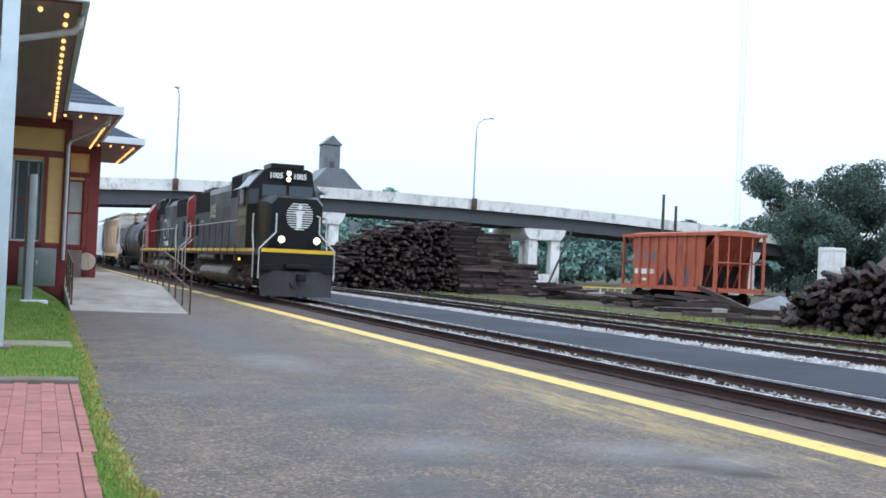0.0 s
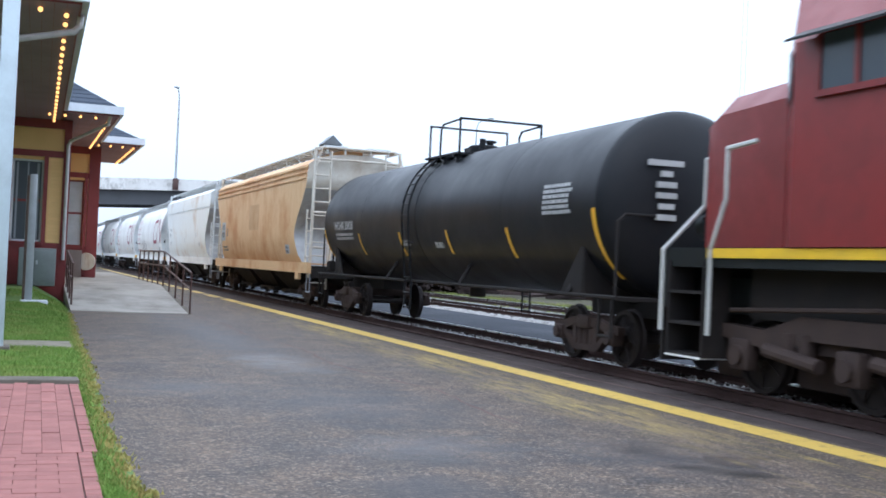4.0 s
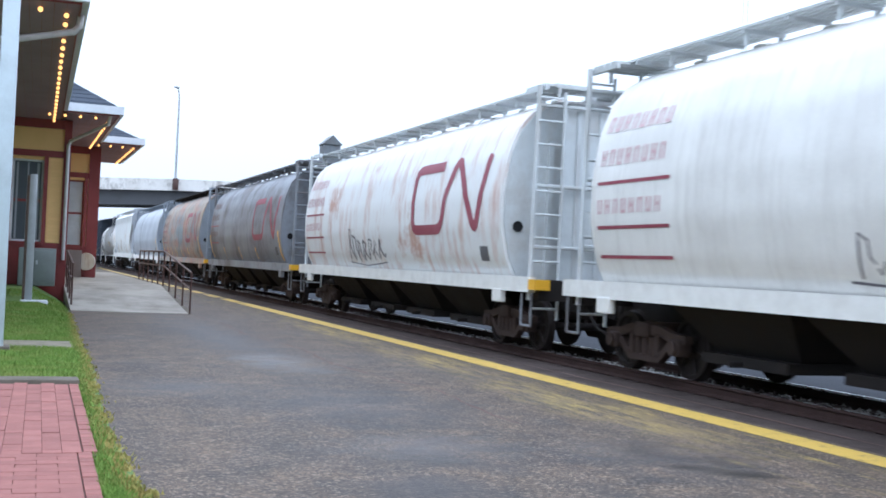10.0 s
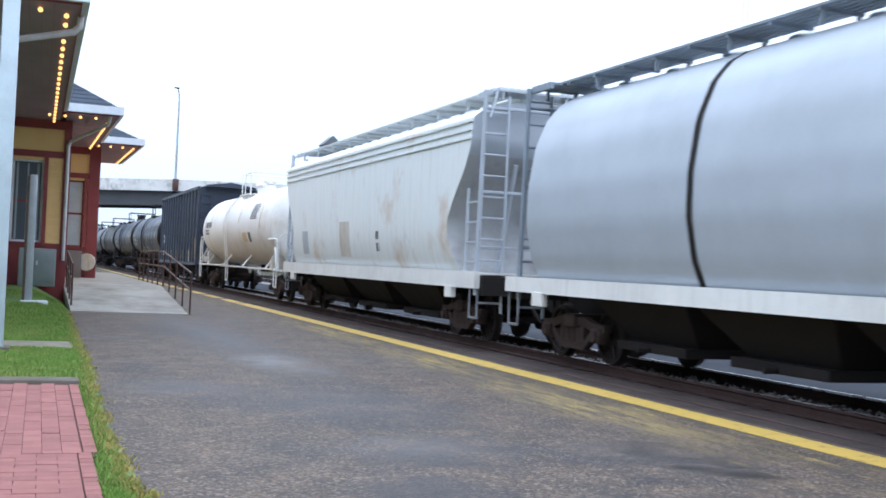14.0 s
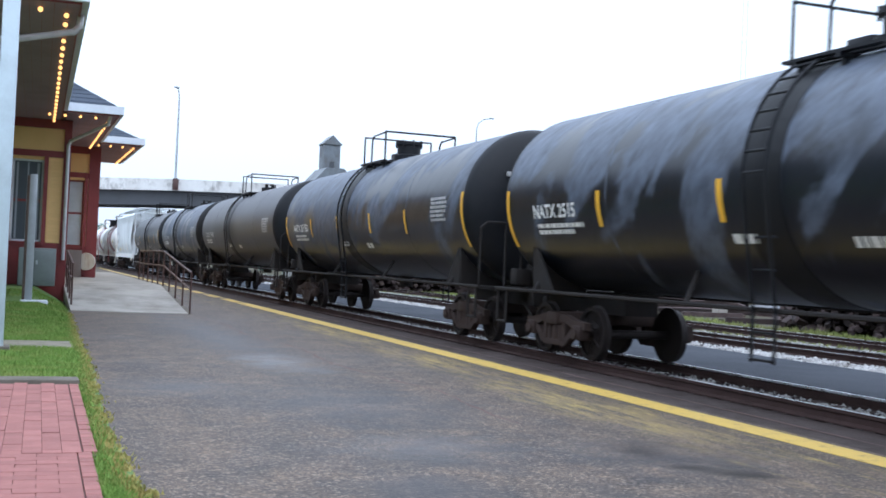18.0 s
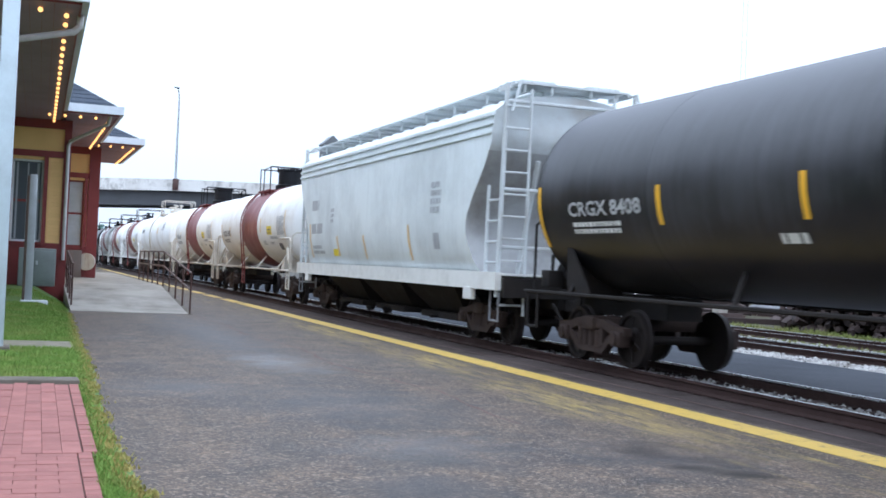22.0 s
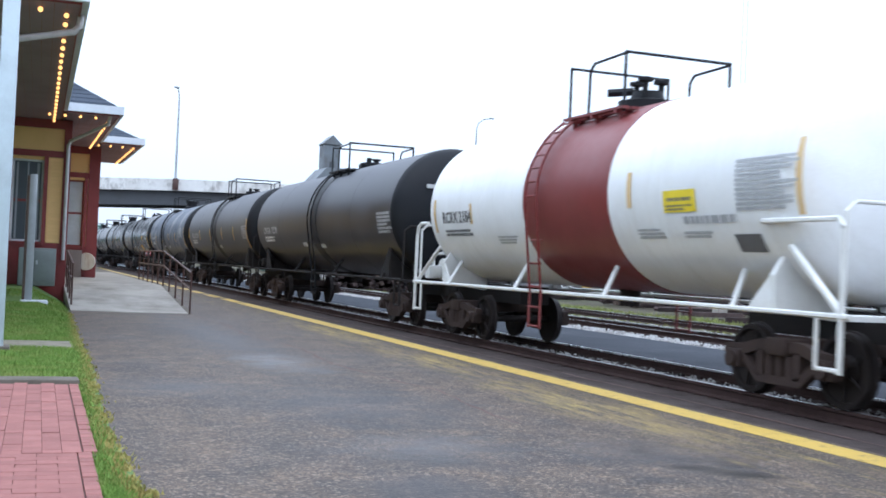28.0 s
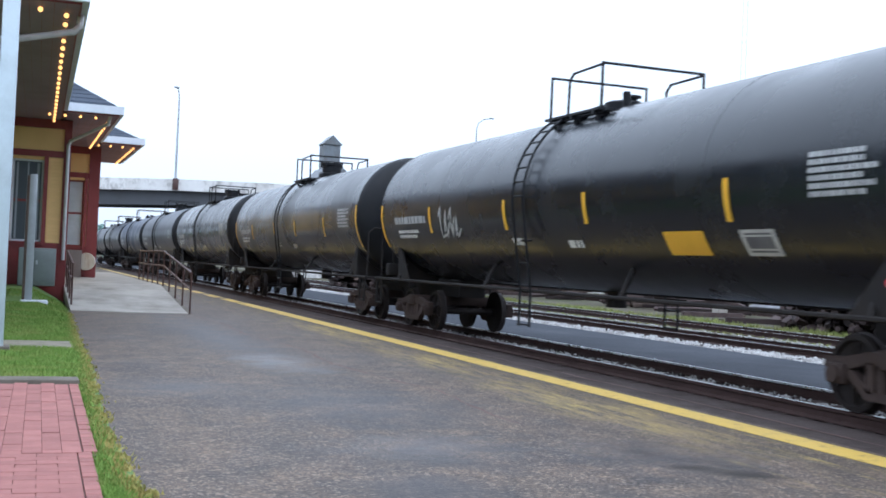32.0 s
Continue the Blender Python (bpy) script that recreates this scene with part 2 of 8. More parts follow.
M_black_dull = surface("dull_black_paint", (0.0065, 0.008, 0.0115), 0.45, grime=(0.018, 0.019, 0.024), amount=0.6, size=0.5, streak=(0.022, 0.023, 0.027), streaks=0.3, bump=0.03, spec=0.28)
M_head = surface("matt_black_tank_head", (0.01, 0.011, 0.014), 0.5, amount=0.2, size=1, bump=0.05, spec=0.18)
M_loco = surface("locomotive_black", (0.0135, 0.0155, 0.016), 0.42, grime=(0.026, 0.0275, 0.0275), amount=0.6, size=0.4, streak=(0.018, 0.0172, 0.0165), streaks=0.45, bump=0.04, spec=0.12)
M_under = surface("sooty_underframe", (0.018, 0.016, 0.016), 0.85, grime=(0.04, 0.032, 0.028), amount=0.6, size=2, bump=0.3, spec=0.18)
M_truck = surface("brown_dusty_truck", (0.042, 0.029, 0.026), 0.85, grime=(0.075, 0.052, 0.043), amount=0.6, size=3, bump=0.4, spec=0.2)
M_wheel = surface("dull_wheel_steel", (0.025, 0.02, 0.02), 0.6, metal=0.4, amount=0.4, size=4, spec=0.18)
M_fuel = surface("dusty_fuel_tank", (0.1, 0.092, 0.08), 0.6, grime=(0.05, 0.044, 0.038), amount=0.6, size=0.9, bump=0.1, spec=0.35)
M_yellow = surface("yellow_stripe_paint", (0.75, 0.47, 0.02), 0.45, grime=(0.35, 0.22, 0.04), amount=0.4, size=2)
M_red = surface("signal_red_paint", (0.2, 0.017, 0.016), 0.45, grime=(0.08, 0.012, 0.011), amount=0.6, size=1)
M_whitepaint = surface("white_marking_paint", (0.72, 0.72, 0.7), 0.55, grime=(0.4, 0.38, 0.35), amount=0.4, size=3)
M_silver = surface("silver_handrail_paint", (0.5, 0.5, 0.48), 0.5, amount=0.3, size=3)
M_cabglass = glass_dark("cab_window_glass", (0.06, 0.075, 0.09))
M_grille = surface("black_radiator_grille", (0.006, 0.0055, 0.008), 0.8, amount=0.1, size=2, bump=0.3, spec=0.1)
M_visor = surface("pale_grey_visor", (0.24, 0.27, 0.3), 0.5, amount=0.35, size=2)
M_beam = glowing("headlight_lens", (1.0, 0.8, 0.52), 2.6)
M_lamp_y = glowing("marker_lamp", (1.0, 0.55, 0.06), 2.2)
M_tan = surface("rust_tan_hopper_paint", (0.64, 0.43, 0.23), 0.6, grime=(0.46, 0.19, 0.065), amount=0.8, size=0.35, streak=(0.46, 0.23, 0.09), streaks=0.4, bump=0.06, lo=0.46, hi=0.62)
M_cream = surface("dirty_cream_paint", (0.6, 0.57, 0.51), 0.6, grime=(0.28, 0.17, 0.08), amount=0.6, size=1, streak=(0.28, 0.15, 0.07), streaks=0.5)
M_pale = surface("pale_blue_grey_hopper_paint", (0.58, 0.62, 0.64), 0.5, grime=(0.3, 0.28, 0.26), amount=0.6, size=0.8, streak=(0.36, 0.29, 0.23), streaks=0.4, bump=0.05)
M_cnwhite = surface("chalky_white_hopper_paint", (0.765, 0.755, 0.735), 0.5, grime=(0.52, 0.5, 0.48), amount=0.6, size=0.6, streak=(0.42, 0.39, 0.36), streaks=0.35, bump=0.05)
M_cnrusty = surface("rust_streaked_white_paint", (0.74, 0.745, 0.745), 0.55, grime=(0.42, 0.16, 0.075), amount=0.7, size=0.65, streak=(0.5, 0.26, 0.19), streaks=0.85, bump=0.06, lo=0.6, hi=0.7, narrow=1.5)
M_cngrey = surface("sooty_grey_hopper_paint", (0.215, 0.235, 0.27), 0.5, grime=(0.1, 0.084, 0.078), amount=0.8, size=0.45, streak=(0.12, 0.1, 0.09), streaks=0.55, bump=0.06, lo=0.46, hi=0.62)
M_bluegrey = surface("light_blue_grey_paint", (0.42, 0.455, 0.505), 0.45, grime=(0.3, 0.31, 0.33), amount=0.4, size=0.6, bump=0.05)
M_mint = surface("pale_mint_hopper_paint", (0.72, 0.765, 0.775), 0.45, grime=(0.4, 0.42, 0.42), amount=0.75, size=0.45, streak=(0.45, 0.46, 0.46), streaks=0.3, bump=0.05)
M_tankwhite = surface("glossy_white_tank_paint", (0.82, 0.83, 0.84), 0.38, grime=(0.55, 0.54, 0.5), amount=0.35, size=0.7, streak=(0.5, 0.46, 0.4), streaks=0.2, bump=0.04)
M_tankdirty = surface("grimy_white_tank_paint", (0.8, 0.8, 0.79), 0.5, grime=(0.48, 0.4, 0.32), amount=0.5, size=0.5, streak=(0.45, 0.34, 0.24), streaks=0.22, bump=0.05, lo=0.52, hi=0.72)
M_band = surface("oxide_red_band_paint", (0.19, 0.03, 0.03), 0.45, grime=(0.15, 0.045, 0.036), amount=0.5, size=0.9, bump=0.05)
M_navy = surface("blue_black_boxcar_paint", (0.032, 0.044, 0.068), 0.45, grime=(0.05, 0.06, 0.08), amount=0.6, size=0.6, streak=(0.055, 0.065, 0.085), streaks=0.3, bump=0.06, spec=0.3)
M_logo_red = surface("faded_red_lettering", (0.27, 0.045, 0.075), 0.55, grime=(0.4, 0.18, 0.2), amount=0.6, size=1.5)
M_marker = surface("amber_reflector_strip", (0.78, 0.42, 0.03), 0.4, amount=0.1, size=3)
M_marker_pale = surface("faded_amber_strip", (0.7, 0.5, 0.25), 0.5, amount=0.1, size=3)
M_ink = surface("dark_stencil_paint", (0.12, 0.12, 0.13), 0.6, amount=0.3, size=3)
M_notice = surface("yellow_notice_plate", (0.8, 0.62, 0.03), 0.5, amount=0.15, size=3)
M_graffiti = surface("graffiti_outline_paint", (0.13, 0.12, 0.14), 0.5, grime=(0.3, 0.27, 0.27), amount=0.8, size=1.5)
M_placard = surface("red_placard_print", (0.6, 0.03, 0.05), 0.5, amount=0.1, size=4)
M_bluepanel = surface("blue_stencil_panel", (0.35, 0.42, 0.5), 0.5, amount=0.3, size=3)
M_logo_pale = surface("washed_out_red_lettering", (0.56, 0.36, 0.38), 0.55, grime=(0.66, 0.6, 0.6), amount=0.9, size=3)
M_tan_dull = surface("repainted_tan_patch", (0.54, 0.35, 0.19), 0.65, grime=(0.38, 0.2, 0.08), amount=0.6, size=1.2)
M_plough = surface("dark_grey_plough_paint", (0.026, 0.026, 0.03), 0.6, grime=(0.055, 0.05, 0.048), amount=0.7, size=1.2, spec=0.25)
M_dull_white = surface("dulled_white_stencil", (0.42, 0.42, 0.42), 0.6, grime=(0.2, 0.2, 0.2), amount=0.5, size=4)
M_ring = surface("grey_weld_stain", (0.13, 0.14, 0.155), 0.6, amount=0.5, size=1.5)
M_olive = surface("dull_olive_cab_panel", (0.052, 0.047, 0.034), 0.5, grime=(0.03, 0.028, 0.022), amount=0.5, size=0.8, spec=0.3)
M_cream_letter = surface("faded_cream_lettering", (0.42, 0.37, 0.25), 0.6, grime=(0.2, 0.17, 0.11), amount=0.6, size=3)
M_dim_letter = surface("dulled_bronze_lettering", (0.19, 0.165, 0.11), 0.6, grime=(0.09, 0.08, 0.055), amount=0.7, size=3)
# this grey holds dirt and also the shade under the sloping ends
M_slope = surface("dirty_shaded_slope_sheet", (0.4, 0.41, 0.42), 0.7, grime=(0.14, 0.12, 0.105), amount=0.8, size=0.9, spec=0.2)
M_curtain = surface("pale_window_curtain", (0.3, 0.33, 0.36), 0.8, amount=0.3, size=2)
M_palebody = surface("pale_grey_hopper_paint", (0.74, 0.76, 0.755), 0.5, grime=(0.5, 0.33, 0.2), amount=0.6, size=0.6, streak=(0.5, 0.42, 0.34), streaks=0.3, bump=0.05, lo=0.56, hi=0.7)


def height_of(nd, lk):
    tc, sep = nd.new("ShaderNodeTexCoord"), nd.new("ShaderNodeSeparateXYZ")
    lk.new(tc.outputs["Object"], sep.inputs[0])
    return sep.outputs[2]


def top_lit_black(name, paint, soot, dust_sheen, gloss):
    """Sooty black paint; ragged dusty coat and painted sky sheen on the tank's shoulders."""
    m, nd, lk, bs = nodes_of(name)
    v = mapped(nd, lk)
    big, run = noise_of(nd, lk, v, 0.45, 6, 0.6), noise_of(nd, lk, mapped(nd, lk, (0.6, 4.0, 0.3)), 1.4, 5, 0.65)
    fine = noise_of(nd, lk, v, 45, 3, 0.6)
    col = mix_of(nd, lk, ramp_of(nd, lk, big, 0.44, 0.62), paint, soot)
    # paler with height: sky light on the upper curve put into the colour
    pale_edge = calc(nd, lk, "ADD", height_of(nd, lk), ramp_of(nd, lk, run, 0.2, 0.8, -0.55, 0.55))
    pale_edge = calc(nd, lk, "ADD", pale_edge, ramp_of(nd, lk, big, 0.3, 0.7, -0.6, 0.6))
    top_sheen = ramp_of(nd, lk, pale_edge, 2.4, 4.1)
    col = mix_of(nd, lk, top_sheen, col, dust_sheen)
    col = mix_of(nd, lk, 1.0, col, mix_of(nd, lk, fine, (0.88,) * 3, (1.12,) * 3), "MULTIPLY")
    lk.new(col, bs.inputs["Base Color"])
    lk.new(ramp_of(nd, lk, top_sheen, 0, 1, gloss, gloss + 0.16), bs.inputs["Roughness"])
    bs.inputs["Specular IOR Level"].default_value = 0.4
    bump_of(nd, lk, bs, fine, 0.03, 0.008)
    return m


M_black = top_lit_black("weathered_black_paint", (0.009, 0.01, 0.014), (0.021, 0.022, 0.027), (0.052, 0.06, 0.076), 0.3)
M_black_brown = top_lit_black("brown_black_paint", (0.0105, 0.0105, 0.0125), (0.023, 0.021, 0.0225), (0.078, 0.08, 0.092), 0.36)


def oily_paint():
    """Wet oil has run down and back over a dusty black tank: slanting glossy runs between dull grey dusty smears, paler
    towards the top where sky sheen is painted in.
    """
    m, nd, lk, bs = nodes_of("oil_stained_black_paint")
    tilt, stretch = nd.new("ShaderNodeMapping"), nd.new("ShaderNodeMapping")
    tilt.inputs["Rotation"].default_value = (radians(48), 0, 0)
    stretch.inputs["Scale"].default_value = (0.5, 0.42, 1.15)
    lk.new(mapped(nd, lk), tilt.inputs[0])
    lk.new(tilt.outputs[0], stretch.inputs[0])
    bent = nd.new("ShaderNodeTexNoise")
    for key, val in (("Scale", 0.85), ("Detail", 5), ("Roughness", 0.5), ("Distortion", 0.9)):
        bent.inputs[key].default_value = val
    lk.new(stretch.outputs[0], bent.inputs["Vector"])
    cloudy = noise_of(nd, lk, mapped(nd, lk), 0.45, 4, 0.55)
    lean = calc(nd, lk, "ADD", bent.outputs[0], ramp_of(nd, lk, cloudy, 0.3, 0.7, -0.09, 0.09))
    # smears spread with height: the sky's sheen on top, put into the colour
    lean = calc(nd, lk, "ADD", lean, ramp_of(nd, lk, height_of(nd, lk), 1.7, 4.2, -0.12, 0.12))
    dusty = ramp_of(nd, lk, lean, 0.45, 0.52)
    fleck = noise_of(nd, lk, stretch.outputs[0], 5.0, 5, 0.6)
    dust_sheen = mix_of(nd, lk, ramp_of(nd, lk, fleck, 0.3, 0.7), (0.032, 0.039, 0.056), (0.1, 0.122, 0.168))
    lk.new(mix_of(nd, lk, dusty, (0.007, 0.009, 0.0145), dust_sheen), bs.inputs["Base Color"])
    lk.new(ramp_of(nd, lk, dusty, 0, 1, 0.3, 0.5), bs.inputs["Roughness"])
    bs.inputs["Specular IOR Level"].default_value = 0.42
    bump_of(nd, lk, bs, lean, 0.35, 0.03)
    return m


M_black_oily = oily_paint()
def peeling_paint():
    """Blue-grey paint worn to cream and salmon in broad cloudy patches, with maroon scabs."""
    m, nd, lk, bs = nodes_of("peeling_rusty_hopper_paint")
    v = mapped(nd, lk, (0.8, 0.55, 1.0))
    broad, patchy, scab = noise_of(nd, lk, v, 0.5, 4, 0.55), noise_of(nd, lk, v, 1.3, 6, 0.6), noise_of(nd, lk, mapped(nd, lk, (1, 1.2, 2.6)), 1.1, 6, 0.65)
    run = noise_of(nd, lk, mapped(nd, lk, (0.6, 3.0, 0.35)), 1.5, 5, 0.65)
    col = mix_of(nd, lk, ramp_of(nd, lk, broad, 0.4, 0.62), (0.2, 0.24, 0.26), (0.36, 0.3, 0.24))
    col = mix_of(nd, lk, ramp_of(nd, lk, patchy, 0.46, 0.62, 0, 0.85), col, (0.38, 0.21, 0.16))
    col = mix_of(nd, lk, ramp_of(nd, lk, run, 0.56, 0.74, 0, 0.5), col, (0.17, 0.14, 0.12))
    col = mix_of(nd, lk, ramp_of(nd, lk, scab, 0.62, 0.7, 0, 0.75), col, (0.22, 0.07, 0.07))
    lk.new(col, bs.inputs["Base Color"])
    bs.inputs["Roughness"].default_value = 0.62
    bump_of(nd, lk, bs, patchy, 0.12, 0.01)
    return m


M_cnrust = peeling_paint()
M_endgrey = surface("blue_grey_end_paint", (0.24, 0.28, 0.33), 0.55, grime=(0.12, 0.12, 0.125), amount=0.6, size=0.9, bump=0.05)
M_rib_rust = surface("faded_maroon_rib_paint", (0.15, 0.075, 0.075), 0.6, grime=(0.24, 0.19, 0.16), amount=0.6, size=1.2, lo=0.42, hi=0.62)
M_ink_pale = surface("faint_grey_stencil", (0.36, 0.37, 0.39), 0.6, grime=(0.55, 0.55, 0.55), amount=0.5, size=5)
# ---- ground, platform and tracks ----
def platform_material():
    """Old asphalt: brown grit where it is dry, blue-grey where it is damp, ochre left by old line paint."""
    m, nd, lk, bs = nodes_of("worn_damp_asphalt")
    v = mapped(nd, lk, shift=False)
    wide = mapped(nd, lk, (1.0, 0.45, 1), shift=False)
    big = noise_of(nd, lk, wide, 0.55, 5, 0.6)
    mid = noise_of(nd, lk, v, 1.5, 6, 0.7)
    fine = noise_of(nd, lk, v, 26, 5, 0.8)
    wobble = ramp_of(nd, lk, mid, 0.2, 0.8, -0.75, 0.75)
    damp = ramp_of(nd, lk, big, 0.5, 0.66, 0, 0.5)
    for c in ((3.9, 23.0, 1.0, 10.0), (3.7, 12.6, 1.5, 2.6), (2.0, 14.2, 1.1, 1.3), (3.5, 9.4, 1.1, 1.2), (5.6, 8.7, 1.1, 1.0), (2.9, 7.9, 0.6, 0.8)):
        damp = calc(nd, lk, "MAXIMUM", damp, spot(nd, lk, v, *c, wobble))
    col = mix_of(nd, lk, ramp_of(nd, lk, mid, 0.36, 0.66), (0.036, 0.031, 0.03), (0.1, 0.076, 0.06))
    col = mix_of(nd, lk, calc(nd, lk, "MULTIPLY", damp, 0.88), col, mix_of(nd, lk, ramp_of(nd, lk, mid, 0.4, 0.62), (0.026, 0.0235, 0.027), (0.052, 0.0465, 0.052)))
    for c in ((2.0, 12.8, 1.5, 0.7), (3.2, 11.2, 0.8, 0.6), (4.6, 9.0, 0.5, 1.2), (1.6, 16.5, 0.7, 1.6), (4.4, 14.5, 0.6, 1.2), (3.0, 25.0, 1.0, 3.0)):     # darker patches
        col = mix_of(nd, lk, calc(nd, lk, "MULTIPLY", spot(nd, lk, v, *c, wobble), 0.6), col, (0.022, 0.021, 0.026))
    for scale, lo, hi in ((34, 0.6, 1.36), (62, 0.58, 1.42)):      # stone chips, each with its own shade
        spk = nd.new("ShaderNodeTexVoronoi")
        spk.inputs["Scale"].default_value = scale
        lk.new(v, spk.inputs["Vector"])
        sh = nd.new("ShaderNodeSeparateColor")
        lk.new(spk.outputs["Color"], sh.inputs[0])
        col = mix_of(nd, lk, 1.0, col, mix_of(nd, lk, sh.outputs[0], (lo, lo, lo * 1.02), (hi * 1.05, hi * 0.98, hi * 0.9)), "MULTIPLY")
        dry = ramp_of(nd, lk, damp, 0.1, 0.9, 0.55, 0.12)
        col = mix_of(nd, lk, calc(nd, lk, "MULTIPLY", ramp_of(nd, lk, sh.outputs[1], 0.86, 0.95), dry), col, (0.23, 0.185, 0.15))
    # ochre left by old line paint, towards the track
    sep = nd.new("ShaderNodeSeparateXYZ")
    lk.new(v, sep.inputs[0])
    streaky = noise_of(nd, lk, mapped(nd, lk, (3.4, 0.42, 1), shift=False), 1.7, 8, 0.78)
    tint = calc(nd, lk, "MULTIPLY", ramp_of(nd, lk, sep.outputs[0], 5.4, 7.3, 0.08, 0.45), ramp_of(nd, lk, streaky, 0.42, 0.7))
    col = mix_of(nd, lk, tint, col, (0.14, 0.1, 0.05))
    flake = calc(nd, lk, "MULTIPLY", ramp_of(nd, lk, sep.outputs[0], 5.7, 6.8), ramp_of(nd, lk, streaky, 0.54, 0.66))
    for c in ((6.6, 12.4, 0.6, 3.4), (6.75, 18.5, 0.5, 3.0), (6.9, 26.0, 0.4, 4.5)):
        flake = calc(nd, lk, "MAXIMUM", flake, calc(nd, lk, "MULTIPLY", spot(nd, lk, v, *c, wobble), ramp_of(nd, lk, streaky, 0.43, 0.58)))
    col = mix_of(nd, lk, calc(nd, lk, "MULTIPLY", flake, 0.75), col, (0.36, 0.26, 0.08))
    for c in ((5.5, 8.38, 0.26, 0.15, -20), (5.83, 8.0, 0.36, 0.19, -30)):      # oil drips
        col = mix_of(nd, lk, calc(nd, lk, "MULTIPLY", spot(nd, lk, v, *c[:4], calc(nd, lk, "MULTIPLY", wobble, 0.4), c[4], 0.3), 0.95), col, (0.013, 0.008, 0.005))
    grit = ramp_of(nd, lk, fine, 0.3, 0.7)
    lk.new(mix_of(nd, lk, 1.0, col, mix_of(nd, lk, grit, (0.64,) * 3, (1.36,) * 3), "MULTIPLY"), bs.inputs["Base Color"])
    # shallow hollows stay wet and glossy
    wet = calc(nd, lk, "MULTIPLY", damp, 0.45)
    for c in ((3.95, 18.0, 0.75, 2.2), (3.6, 9.6, 1.0, 0.8), (5.5, 9.2, 1.0, 0.75), (6.1, 8.7, 0.7, 0.5)):
        wet = calc(nd, lk, "MAXIMUM", wet, spot(nd, lk, v, *c, wobble))
    lk.new(ramp_of(nd, lk, wet, 0, 1, 0.74, 0.4), bs.inputs["Roughness"])
    bs.inputs["Specular IOR Level"].default_value = 0.36
    bump_of(nd, lk, bs, fine, 0.3, 0.006)
    return m


def line_material():
    m, nd, lk, bs = nodes_of("worn_yellow_line_paint")
    v = mapped(nd, lk, shift=False)
    worn = ramp_of(nd, lk, noise_of(nd, lk, v, 5, 8, 0.75), 0.53, 0.66)
    col = mix_of(nd, lk, worn, (0.56, 0.37, 0.075), (0.24, 0.165, 0.06))
    lk.new(col, bs.inputs["Base Color"])
    bs.inputs["Roughness"].default_value = 0.6
    bump_of(nd, lk, bs, noise_of(nd, lk, v, 60, 3), 0.3, 0.005)
    return m


M_platform, M_line = platform_material(), line_material()
bm = B()
rows = []
for y in (-900, -100, -20, 0, 20, 40, 60, 80, 100, 140, 200, 400, 900, 2500):
    rows.append([(x, y, -0.12) for x in (-900, -200, -60, -20, 0, 9, 20, 40, 80, 160, 400, 1500)])
grid(bm, rows)
solid("ground", bm, M_soil, "bare earth and gravel ground with sparse weeds", kind="structure", smooth=0)
bm = B()
box(bm, 0.2, 7.98, -60, 260, -0.3, 0.0)
solid("platform", bm, M_platform, "worn damp asphalt station platform", kind="structure", smooth=0)
bm = B()
box(bm, -8, 0.198, -60, 3.98, -0.3, 0.0)
solid("platform", bm, M_platform, "worn asphalt at the near end of the platform", kind="structure", smooth=0)
bm = B()
box(bm, 7.985, 9.05, -60, 260, -0.3, -0.006)
solid("platform_edge", bm, surface("gritty_platform_edge", (0.078, 0.061, 0.057), 0.95, grime=(0.034, 0.026, 0.024), amount=0.85, size=1.8, fine=40, bump=0.8, spread=0.55, spec=0.1), "gritty grey-brown platform edging beside the rail", kind="structure", smooth=0)
bm = B()
box(bm, 7.44, 7.86, -60, 41.0, 0.001, 0.004)
y = 41.5
while y < 120:
    box(bm, 7.46, 7.84, y, y + 3.2, 0.001, 0.004)
    y += 4.4
solid("safety_line", bm, M_line, "worn yellow safety line painted along the platform", kind="structure", smooth=0)
# cracks in the asphalt
bm = B()
r = random.Random(4)
for pts in ([(4.6, 31.6), (4.75, 27), (4.62, 24.5), (5.0, 20.6), (4.8, 17.5), (5.25, 14), (5.05, 11)], [(8.35, 60), (8.4, 30), (8.33, 18), (8.42, 12), (8.35, 6)], [(1.2, 22), (2.4, 22.3), (3.6, 22.1)]):
    for (xa, ya), (xb, yb) in zip(pts, pts[1:]):
        n = 8
        row = []
        for k in range(n + 1):
            t = k / n
            row.append((xa + (xb - xa) * t + r.uniform(-0.05, 0.05), ya + (yb - ya) * t))
        for (a, b), (c, d) in zip(row, row[1:]):
            w = r.uniform(0.012, 0.03)
            vs = [bm.verts.new(p) for p in ((a - w, b, 0.0025), (a + w, b, 0.0025), (c + w, d, 0.0025), (c - w, d, 0.0025))]
            bm.faces.new(vs)
solid("asphalt_crack", bm, M_sand, "dark cracks in the platform asphalt", kind="structure", smooth=0)
bm = B()
box(bm, 11.5, 15.5, -80, 400, -0.3, 0.0)
solid("road", bm, M_asphalt_far, "grey asphalt service lane between the tracks", kind="structure", smooth=0)


